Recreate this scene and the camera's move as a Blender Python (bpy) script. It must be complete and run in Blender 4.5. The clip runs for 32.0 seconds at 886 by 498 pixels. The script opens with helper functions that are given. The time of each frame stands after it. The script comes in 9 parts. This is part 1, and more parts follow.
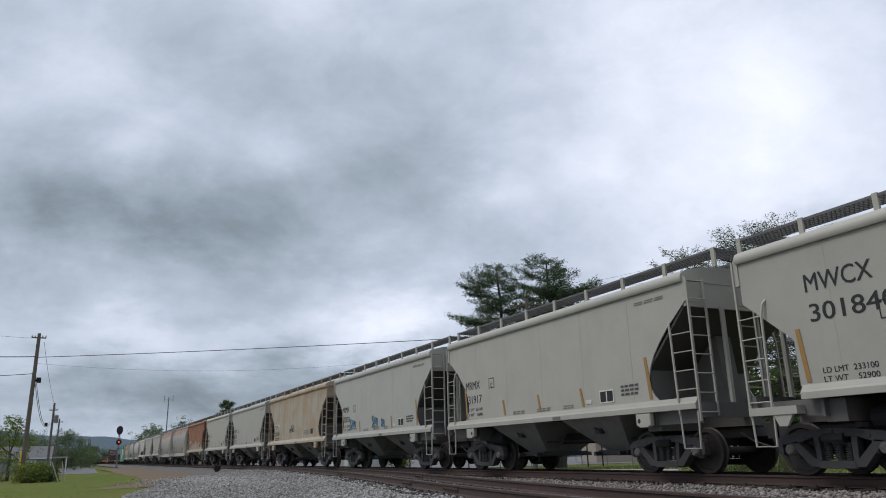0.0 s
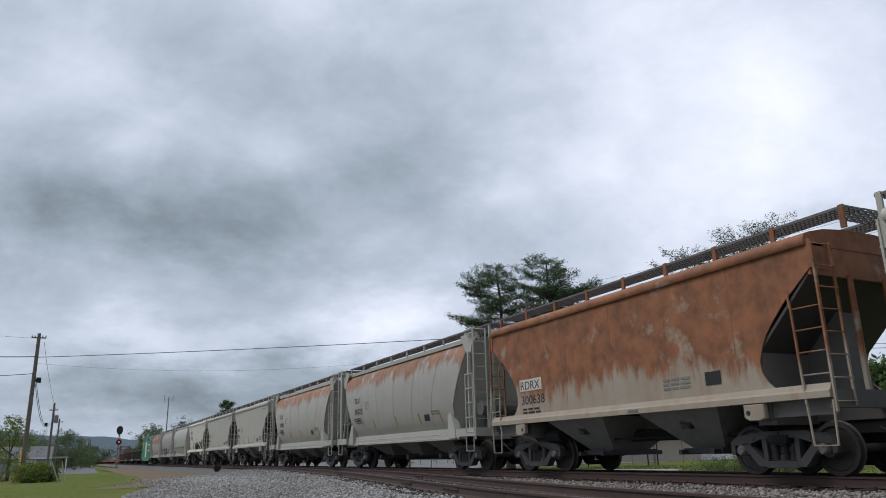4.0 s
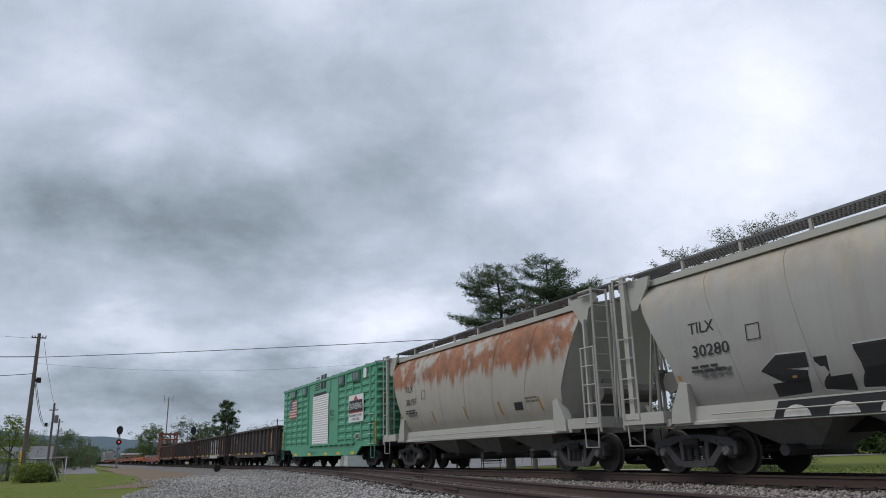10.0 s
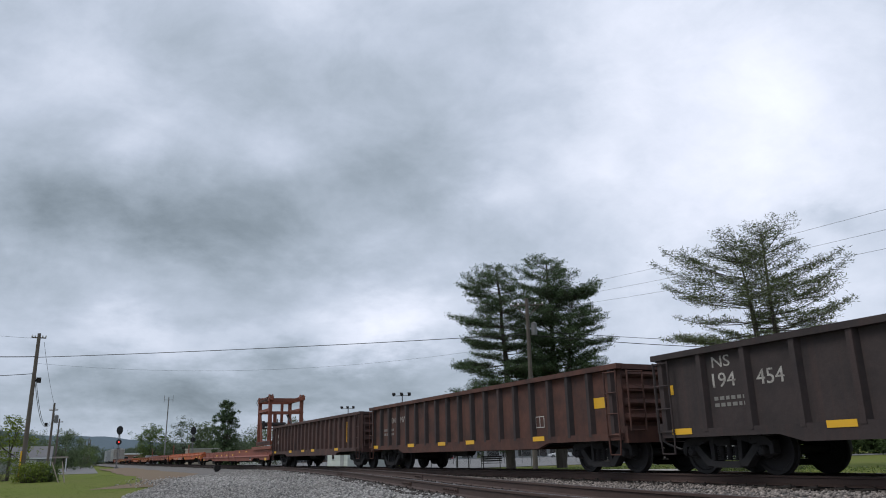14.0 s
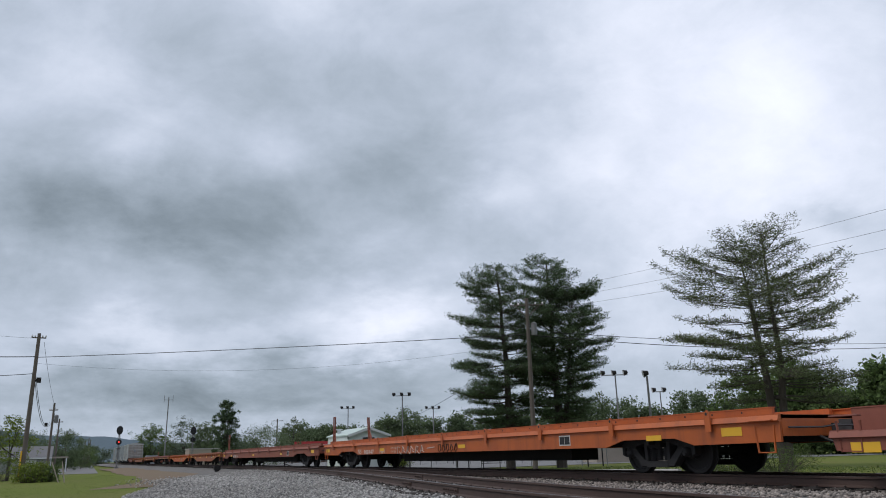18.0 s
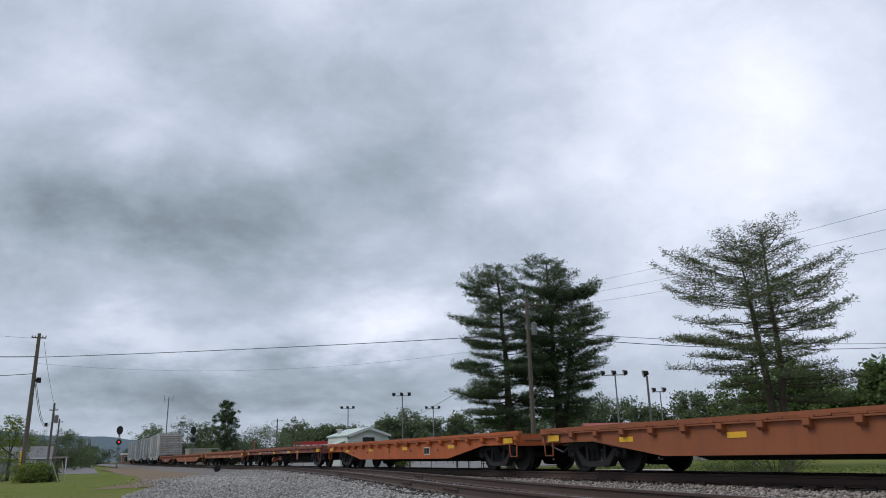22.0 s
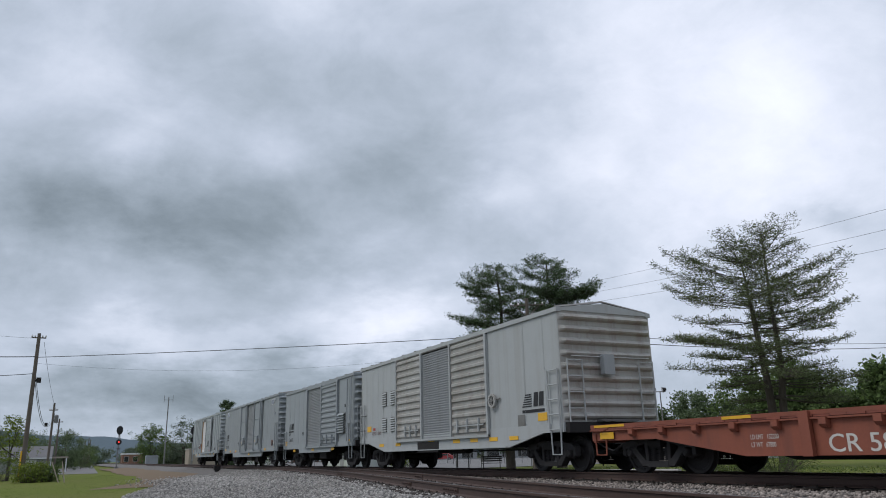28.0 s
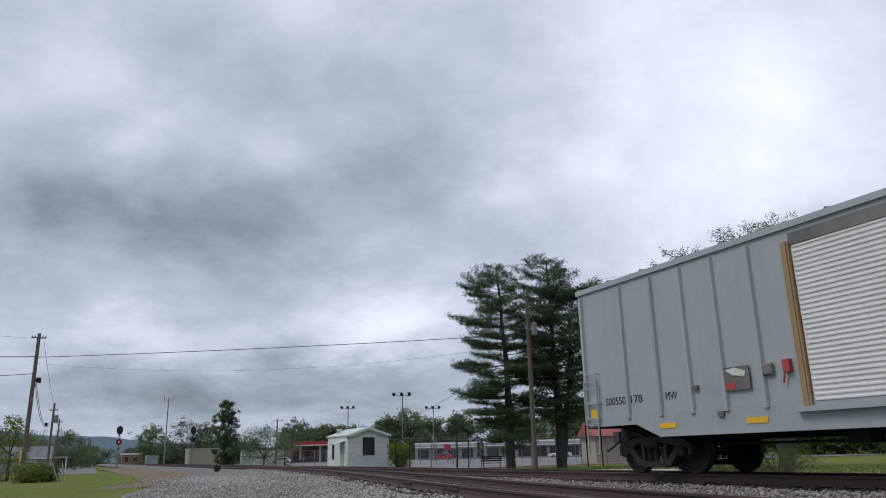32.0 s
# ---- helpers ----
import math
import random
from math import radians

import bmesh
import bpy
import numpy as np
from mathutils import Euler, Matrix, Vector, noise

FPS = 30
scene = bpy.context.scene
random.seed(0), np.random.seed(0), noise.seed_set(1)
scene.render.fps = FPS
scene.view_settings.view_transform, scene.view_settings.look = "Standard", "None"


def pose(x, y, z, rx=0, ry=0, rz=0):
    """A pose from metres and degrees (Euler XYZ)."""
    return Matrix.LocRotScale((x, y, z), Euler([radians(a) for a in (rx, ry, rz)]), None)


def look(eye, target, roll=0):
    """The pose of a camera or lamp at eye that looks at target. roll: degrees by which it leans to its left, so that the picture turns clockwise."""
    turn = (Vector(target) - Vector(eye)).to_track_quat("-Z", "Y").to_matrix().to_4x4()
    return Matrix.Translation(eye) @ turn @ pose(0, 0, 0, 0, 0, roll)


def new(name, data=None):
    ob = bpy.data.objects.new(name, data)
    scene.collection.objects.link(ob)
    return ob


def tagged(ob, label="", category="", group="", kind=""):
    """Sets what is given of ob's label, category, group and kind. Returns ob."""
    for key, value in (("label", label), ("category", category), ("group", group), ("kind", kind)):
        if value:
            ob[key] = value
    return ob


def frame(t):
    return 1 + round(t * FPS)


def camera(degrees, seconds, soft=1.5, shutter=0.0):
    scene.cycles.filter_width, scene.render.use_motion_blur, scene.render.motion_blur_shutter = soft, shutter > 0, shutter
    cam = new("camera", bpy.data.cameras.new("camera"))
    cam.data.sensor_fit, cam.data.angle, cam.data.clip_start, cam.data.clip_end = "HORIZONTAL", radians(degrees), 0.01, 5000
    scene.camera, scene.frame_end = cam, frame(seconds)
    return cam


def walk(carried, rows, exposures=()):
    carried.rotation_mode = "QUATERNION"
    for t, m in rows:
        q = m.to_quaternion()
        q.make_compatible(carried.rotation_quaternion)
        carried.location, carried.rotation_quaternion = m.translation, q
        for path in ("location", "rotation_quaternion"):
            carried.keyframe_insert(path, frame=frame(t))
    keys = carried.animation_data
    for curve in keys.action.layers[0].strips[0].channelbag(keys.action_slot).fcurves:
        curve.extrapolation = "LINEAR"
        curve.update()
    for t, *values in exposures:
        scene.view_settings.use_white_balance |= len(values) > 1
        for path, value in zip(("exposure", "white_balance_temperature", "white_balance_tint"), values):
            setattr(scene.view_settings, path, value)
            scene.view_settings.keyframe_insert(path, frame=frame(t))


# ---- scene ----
# The camera stands still beside the line: x across the track, y along it (away), z up from the rail tops.
EYE = (0.0, 0.0, 0.525)
DEGREES, PITCH, ROLL, YAW = 62.58, 15.713, -1.339, 26.456
cam = camera(DEGREES, 32.0, 1.0)
STAND = pose(*EYE, 0, 0, -YAW) @ pose(0, 0, 0, 90 + PITCH, 0, 0) @ pose(0, 0, 0, 0, 0, ROLL)
walk(cam, [(0.0, STAND), (32.0, STAND)], [(0.0, 0.22), (32.0, 0.22)])
TRACK = 12.72          # centre line of the main track
SPEED = 16.68          # metres a second, towards -y


# ---- world and sun ----
def sky():
    world = bpy.data.worlds.new("overcast_sky")
    scene.world = world
    world.use_nodes = True
    nt = world.node_tree
    nt.nodes.clear()
    N, L = nt.nodes.new, nt.links.new

    def math_(op, a, b=None, c=None, clamp=False):
        n = N("ShaderNodeMath")
        n.operation, n.use_clamp = op, clamp
        for i, v in enumerate((a, b, c)):
            if v is None:
                continue
            if isinstance(v, (int, float)):
                n.inputs[i].default_value = v
            else:
                L(v, n.inputs[i])
        return n.outputs[0]

    def dot(vec, c):
        n = N("ShaderNodeVectorMath")
        n.operation = "DOT_PRODUCT"
        L(vec, n.inputs[0])
        n.inputs[1].default_value = c
        return n.outputs["Value"]

    way = N("ShaderNodeTexCoord").outputs["Generated"]
    turn = STAND.to_3x3()
    right, up, ahead = turn.col[0], turn.col[1], -turn.col[2]
    depth = math_("MAXIMUM", dot(way, ahead), 0.12)
    u = math_("DIVIDE", dot(way, right), depth)
    v = math_("DIVIDE", dot(way, up), depth)
    # cloud layer seen in perspective: a flat deck overhead
    sep = N("ShaderNodeSeparateXYZ")
    L(way, sep.inputs[0])
    zz = math_("ADD", math_("MAXIMUM", sep.outputs[2], 0.0), 0.32)
    deck = N("ShaderNodeCombineXYZ")
    L(math_("DIVIDE", sep.outputs[0], zz), deck.inputs[0])
    L(math_("DIVIDE", sep.outputs[1], zz), deck.inputs[1])

    def fbm(scale, detail, rough, shift, warp=0.0):
        n = N("ShaderNodeTexNoise")
        m = N("ShaderNodeMapping")
        m.inputs["Location"].default_value = (shift, shift * 0.7, 0)
        L(deck.outputs[0], m.inputs[0])
        L(m.outputs[0], n.inputs["Vector"])
        n.inputs["Scale"].default_value, n.inputs["Detail"].default_value = scale, detail
        n.inputs["Roughness"].default_value = rough
        n.inputs["Distortion"].default_value = warp
        return n.outputs["Fac"]

    n1, n2, n3, n4 = fbm(2.2, 9, 0.6, 3.1), fbm(2.3, 9, 0.6, 9.4), fbm(3.0, 10, 0.6, 5.7, 0.5), fbm(9.0, 8, 0.6, 1.3, 0.3)
    wu = math_("ADD", u, math_("MULTIPLY", math_("SUBTRACT", n1, 0.5), 0.26))
    wv = math_("ADD", v, math_("MULTIPLY", math_("SUBTRACT", n2, 0.5), 0.17))
    # broad masses of the cloud deck: across, down, half-width, half-height (in thousandths of the view), change
    bright = [(540, -290, 330, 210, 0.32), (256, -270, 70, 140, 0.12), (466, -110, 300, 90, 0.15), (-694, -330, 110, 80, 0.10), (-224, -410, 60, 50, 0.09), (-544, -200, 55, 40, 0.11),
              (-314, -186, 60, 40, 0.06), (76, -106, 60, 40, 0.13), (-94, 119, 110, 45, 0.28), (-64, 159, 110, 30, 0.13), (-484, 154, 260, 28, 0.15), (666, 79, 200, 120, 0.14), (356, 119, 90, 80, 0.09)]
    dark = [(-24, -271, 90, 110, -0.06), (76, -411, 90, 50, -0.05), (-124, -111, 120, 70, -0.09), (-334, -71, 150, 60, -0.11), (-584, -51, 200, 70, -0.24), (-724, -141, 80, 60, -0.07), (-224, -11, 130, 50, -0.06),
            (696, -71, 45, 22, -0.15), (-384, 258, 360, 40, -0.20), (-184, 209, 160, 18, -0.07), (-624, 219, 140, 17, -0.06), (306, 249, 160, 40, -0.04)]
    total = None
    for a, b, sa, sb, h in bright + dark:
        e = math_("ADD", math_("POWER", math_("ABSOLUTE", math_("DIVIDE", math_("SUBTRACT", wu, a / 1290), sa / 1290)), 2.0),
                  math_("POWER", math_("ABSOLUTE", math_("DIVIDE", math_("ADD", wv, b / 1290), sb / 1290)), 2.0))
        g = math_("MULTIPLY", math_("EXPONENT", math_("MULTIPLY", e, -0.8)), h)
        total = g if total is None else math_("ADD", total, g)
    flat = N("ShaderNodeCombineXYZ")
    L(u, flat.inputs[0])
    L(math_("MULTIPLY", v, 1.35), flat.inputs[1])
    puff = N("ShaderNodeTexNoise")
    L(flat.outputs[0], puff.inputs["Vector"])
    puff.inputs["Scale"].default_value, puff.inputs["Detail"].default_value, puff.inputs["Roughness"].default_value, puff.inputs["Distortion"].default_value = 5.2, 11, 0.6, 0.3
    fine = math_("ADD", math_("MULTIPLY", math_("SUBTRACT", n3, 0.5), 0.20), math_("MULTIPLY", math_("SUBTRACT", n4, 0.5), 0.11))
    fine = math_("ADD", fine, math_("MULTIPLY", math_("SUBTRACT", puff.outputs["Fac"], 0.5), 0.36))
    # an overcast deck is about twice as bright overhead as low down
    lift = math_("MULTIPLY", math_("MAXIMUM", math_("SUBTRACT", sep.outputs[2], 0.5), 0.0), 1.1)
    value = math_("ADD", math_("ADD", math_("ADD", total, fine), lift), 0.50)
    value = math_("MINIMUM", math_("MAXIMUM", value, 0.16), 1.3)
    ramp = N("ShaderNodeValToRGB")
    ramp.color_ramp.elements[0].position, ramp.color_ramp.elements[0].color = 0.2, (0.79, 0.975, 1.15, 1)
    ramp.color_ramp.elements[1].position, ramp.color_ramp.elements[1].color = 0.85, (0.92, 0.965, 1.11, 1)
    mid = ramp.color_ramp.elements.new(0.55)
    mid.color = (0.855, 0.965, 1.16, 1)
    L(value, ramp.inputs[0])
    tint = N("ShaderNodeVectorMath")
    tint.operation = "SCALE"
    L(ramp.outputs[0], tint.inputs[0])
    L(value, tint.inputs["Scale"])
    clear = N("ShaderNodeTexSky")
    clear.sky_type, clear.sun_disc = "NISHITA", False
    clear.sun_elevation, clear.sun_rotation = radians(50), radians(250)
    blue = N("ShaderNodeVectorMath")
    blue.operation = "SCALE"
    L(clear.outputs[0], blue.inputs[0])
    blue.inputs["Scale"].default_value = 0.05
    both = N("ShaderNodeMix")
    both.data_type = "RGBA"
    both.inputs["Factor"].default_value = 0.96
    L(blue.outputs[0], both.inputs[6])
    L(tint.outputs[0], both.inputs[7])
    back = N("ShaderNodeBackground")
    L(both.outputs[2], back.inputs[0])
    back.inputs[1].default_value = 1.0
    L(back.outputs[0], N("ShaderNodeOutputWorld").inputs[0])


sky()
sun = new("sun", bpy.data.lights.new("sun", "SUN"))
sun.data.energy, sun.data.angle, sun.data.color = 1.1, radians(25), (1.0, 0.97, 0.93)
sun.matrix_world = look((-30, 10, 40), (0, 0, 0))


# ---- mesh and material helpers ----
class Shape:
    """Gathers plain faces, then becomes one mesh."""

    def __init__(self):
        self.v, self.f = [], []

    def add(self, verts, faces):
        n = len(self.v)
        self.v += [tuple(p) for p in verts]
        self.f += [tuple(i + n for i in f) for f in faces]
        return self

    def box(self, x0, x1, y0, y1, z0, z1):
        v = [(x, y, z) for x in (x0, x1) for y in (y0, y1) for z in (z0, z1)]
        return self.add(v, [(0, 1, 3, 2), (4, 6, 7, 5), (0, 4, 5, 1), (2, 3, 7, 6), (0, 2, 6, 4), (1, 5, 7, 3)])

    def prism(self, outline, axis, a, b):
        """A flat outline drawn out from a to b along 'x', 'y' or 'z'."""
        put = {"x": lambda p, c: (c, p[0], p[1]), "y": lambda p, c: (p[0], c, p[1]), "z": lambda p, c: (p[0], p[1], c)}[axis]
        n = len(outline)
        v = [put(p, a) for p in outline] + [put(p, b) for p in outline]
        f = [tuple(range(n)), tuple(range(2 * n - 1, n - 1, -1))]
        return self.add(v, f + [((i + 1) % n, i, n + i, n + (i + 1) % n) for i in range(n)])

    def cast(self, outline, x0, x1, r=0.025):
        """A thick plate in the y-z plane from x0 to x1, its edges rounded over by r."""
        cy, cz = sum(p[0] for p in outline) / len(outline), sum(p[1] for p in outline) / len(outline)
        size = max(max(abs(p[0] - cy), abs(p[1] - cz)) for p in outline)
        k = 1 - r / size
        small = [(cy + (y - cy) * k, cz + (z - cz) * k) for y, z in outline]
        d = r if x1 > x0 else -r
        return self.loft([[(x0, y, z) for y, z in small], [(x0 + d, y, z) for y, z in outline], [(x1 - d, y, z) for y, z in outline], [(x1, y, z) for y, z in small]])

    def tube(self, p, q, r, n=6, r2=None):
        p, q = Vector(p), Vector(q)
        d = (q - p).normalized()
        a = d.orthogonal().normalized()
        b = d.cross(a)
        ring = [a * math.cos(2 * math.pi * i / n) + b * math.sin(2 * math.pi * i / n) for i in range(n)]
        v = [p + c * r for c in ring] + [q + c * (r if r2 is None else r2) for c in ring]
        f = [(i, (i + 1) % n, n + (i + 1) % n, n + i) for i in range(n)]
        return self.add(v, f + [tuple(range(n - 1, -1, -1)), tuple(range(n, 2 * n))])

    def path(self, pts, r, n=6):
        """A bent rod through the points."""
        pts = [Vector(p) for p in pts]
        rings, a = [], None
        for i, p in enumerate(pts):
            d = (pts[min(i + 1, len(pts) - 1)] - pts[max(i - 1, 0)]).normalized()
            a = d.orthogonal().normalized() if a is None else (a - d * a.dot(d)).normalized()
            b = d.cross(a)
            rings.append([p + (a * math.cos(2 * math.pi * k / n) + b * math.sin(2 * math.pi * k / n)) * r for k in range(n)])
        return self.loft(rings)

    def lathe(self, prof, axis="x", n=24, at=(0, 0, 0)):
        """prof: (along, radius) pairs, closed into a solid of turning."""
        m = len(prof)
        v = []
        for i in range(n):
            c, s = math.cos(2 * math.pi * i / n), math.sin(2 * math.pi * i / n)
            for a, r in prof:
                w = {"x": (a, r * c, r * s), "y": (r * s, a, r * c), "z": (r * c, r * s, a)}[axis]
                v.append((w[0] + at[0], w[1] + at[1], w[2] + at[2]))
        f = [(i * m + j, i * m + j + 1, ((i + 1) % n) * m + j + 1, ((i + 1) % n) * m + j) for i in range(n) for j in range(m - 1)]
        return self.add(v, f)

    def loft(self, rings, caps=True):
        """rings: equal-long closed outlines in space."""
        n = len(rings[0])
        v = [p for r in rings for p in r]
        f = [(k * n + i, k * n + (i + 1) % n, (k + 1) * n + (i + 1) % n, (k + 1) * n + i) for k in range(len(rings) - 1) for i in range(n)]
        if caps:
            f += [tuple(range(n - 1, -1, -1)), tuple(range((len(rings) - 1) * n, len(rings) * n))]
        return self.add(v, f)

    def sheet(self, rows):
        """rows of points as an open grid."""
        n = len(rows[0])
        v = [p for r in rows for p in r]
        return self.add(v, [(k * n + i, k * n + i + 1, (k + 1) * n + i + 1, (k + 1) * n + i) for k in range(len(rows) - 1) for i in range(n - 1)])

    def mirrored(self):
        """Adds the same faces on the other side of x = 0."""
        n = len(self.v)
        self.v += [(-x, y, z) for x, y, z in self.v]
        self.f += [tuple(i + n for i in reversed(f)) for f in self.f]
        return self

    def mesh(self, name, material, smooth=False):
        me = bpy.data.meshes.new(name)
        me.from_pydata(self.v, [], self.f)
        bm = bmesh.new()
        bm.from_mesh(me)
        bmesh.ops.recalc_face_normals(bm, faces=bm.faces)
        bm.to_mesh(me)
        bm.free()
        me.materials.append(material)
        if smooth:
            me.polygons.foreach_set("use_smooth", [True] * len(me.polygons))
            me.set_sharp_from_angle(angle=radians(38))
        return me


def part(name, shape, material, parent, label="", at=None, smooth=False):
    """One mesh object under a thing or a part."""
    me = shape.mesh(name, material, smooth) if isinstance(shape, Shape) else shape
    ob = new(name, me)
    ob.parent = parent
    if at is not None:
        ob.matrix_basis = at if isinstance(at, Matrix) else Matrix.Translation(at)
    return tagged(ob, label)


def thing(name, label, category, at=(0, 0, 0), group="", kind="", turn=0.0):
    ob = new(name)
    ob.empty_display_size = 0.2
    ob.matrix_basis = pose(*at, 0, 0, turn)
    return tagged(ob, label, category, group, kind)


def solid(name, shape, material, label, category, at=(0, 0, 0), group="", kind="", smooth=False):
    ob = new(name, shape.mesh(name, material, smooth))
    ob.matrix_basis = Matrix.Translation(at)
    return tagged(ob, label, category, group, kind)


def surface(name, colour, rough=0.6, metal=0.0, second=None, grain=18.0, blotch=1.2, amount=0.5, streak=0.0, streak_colour=(0.1, 0.06, 0.04),
            bump=0.2, spread=0.12, top=None, island=False, spec=0.5, leafy=False, vary=0.5):
    """A worn surface: base colour varied at two scales, streaks that run down it, and fine relief.
    top: (low, high, colour, strength, bareness), a stain that hangs down from the upper edge."""
    m = bpy.data.materials.new(name)
    m.use_nodes = True
    nt = m.node_tree
    N, L = nt.nodes.new, nt.links.new
    bsdf = nt.nodes["Principled BSDF"]
    bsdf.inputs["Roughness"].default_value, bsdf.inputs["Metallic"].default_value = rough, metal
    bsdf.inputs["Specular IOR Level"].default_value = spec
    info, tc = N("ShaderNodeObjectInfo"), N("ShaderNodeTexCoord")
    shift = N("ShaderNodeVectorMath")
    shift.operation = "MULTIPLY_ADD"
    shift.inputs[1].default_value = (1, 1, 1)
    L(tc.outputs["Object"], shift.inputs[0])
    rnd = N("ShaderNodeMath")
    rnd.operation = "MULTIPLY"
    rnd.inputs[1].default_value = 37.0
    L(info.outputs["Random"], rnd.inputs[0])
    L(rnd.outputs[0], shift.inputs[2])
    where = shift.outputs[0]

    def tex(scale, detail, stretch=(1, 1, 1)):
        n, mp = N("ShaderNodeTexNoise"), N("ShaderNodeMapping")
        mp.inputs["Scale"].default_value = stretch
        L(where, mp.inputs[0])
        L(mp.outputs[0], n.inputs["Vector"])
        n.inputs["Scale"].default_value, n.inputs["Detail"].default_value, n.inputs["Roughness"].default_value = scale, detail, 0.62
        return n.outputs["Fac"]

    def span(value, lo, hi, to=1.0):
        n = N("ShaderNodeMapRange")
        L(value, n.inputs[0])
        n.inputs[1].default_value, n.inputs[2].default_value, n.inputs[4].default_value = lo, hi, to
        return n.outputs[0]

    def mix(fac, a, b, mode="MIX"):
        n = N("ShaderNodeMix")
        n.data_type, n.blend_type = "RGBA", mode
        for sock, val in ((n.inputs["Factor"], fac), (n.inputs[6], a), (n.inputs[7], b)):
            if isinstance(val, (int, float)):
                sock.default_value = val
            elif isinstance(val, tuple):
                sock.default_value = (*val, 1) if len(val) == 3 else val
            else:
                L(val, sock)
        return n.outputs[2]

    second = second or tuple(c * 0.62 for c in colour)
    fine, broad = tex(grain, 6), tex(blotch, 5)
    col = mix(span(broad, 0.42, 0.72, amount), colour, second)
    col = mix(span(fine, 0.3, 0.75, spread * 2.5), col, tuple(c * 0.7 for c in colour))
    if streak:
        run = tex(1.0, 6, (3.6, 3.6, 0.16))
        col = mix(span(run, 0.5, 0.78, streak), col, streak_colour)
    if top:
        lo, hi, tcol, strength, bare = (*top, 0.36)[:5]
        sep = N("ShaderNodeSeparateXYZ")
        L(tc.outputs["Object"], sep.inputs[0])
        hang = N("ShaderNodeMath")
        hang.operation = "MULTIPLY_ADD"
        ragged = N("ShaderNodeMath")
        ragged.operation = "MULTIPLY_ADD"
        L(tex(1.0, 8, (3.4, 3.4, 0.9)), ragged.inputs[0])
        ragged.inputs[1].default_value = 1.4
        L(sep.outputs[2], ragged.inputs[2])
        L(tex(1.0, 6, (0.9, 0.9, 0.25)), hang.inputs[0])
        hang.inputs[1].default_value = 1.4
        L(ragged.outputs[0], hang.inputs[2])
        mask = span(hang.outputs[0], lo + 1.3, 0.5 * (lo + hi) + 1.42, strength)
        patch = mix(span(tex(2.2, 7), 0.35, 0.62), tuple(c * 0.62 for c in tcol), tuple(min(1, c * 1.2) for c in tcol))
        worn = N("ShaderNodeMath")
        worn.operation = "MULTIPLY"
        L(mask, worn.inputs[0])
        L(span(tex(1.15, 9), bare, bare + 0.10), worn.inputs[1])
        col = mix(worn.outputs[0], col, patch)
    if island:
        geo = N("ShaderNodeNewGeometry")
        col = mix(1.0, col, mix(geo.outputs["Random Per Island"], (1.0 - vary * 1.1,) * 3, (1 + vary * 0.9, 1 + vary * 0.84, 1 + vary * 0.76)), "MULTIPLY")
    else:
        col = mix(0.22, col, mix(info.outputs["Random"], (0.7, 0.7, 0.7), (1.25, 1.25, 1.25)), "MULTIPLY")
    L(col, bsdf.inputs["Base Color"])
    if island and leafy:
        thin, blend = N("ShaderNodeBsdfTranslucent"), N("ShaderNodeMixShader")
        L(col, thin.inputs[0])
        blend.inputs[0].default_value = 0.42
        L(bsdf.outputs[0], blend.inputs[1])
        L(thin.outputs[0], blend.inputs[2])
        L(blend.outputs[0], nt.nodes["Material Output"].inputs[0])
    if bump:
        b = N("ShaderNodeBump")
        b.inputs["Strength"].default_value, b.inputs["Distance"].default_value = bump, 0.02
        L(fine, b.inputs["Height"])
        L(b.outputs[0], bsdf.inputs["Normal"])
    return m


def glow(name, colour, strength):
    m = bpy.data.materials.new(name)
    m.use_nodes = True
    b = m.node_tree.nodes["Principled BSDF"]
    b.inputs["Base Color"].default_value = (*colour, 1)
    b.inputs["Emission Color"].default_value = (*colour, 1)
    b.inputs["Emission Strength"].default_value = strength
    return m


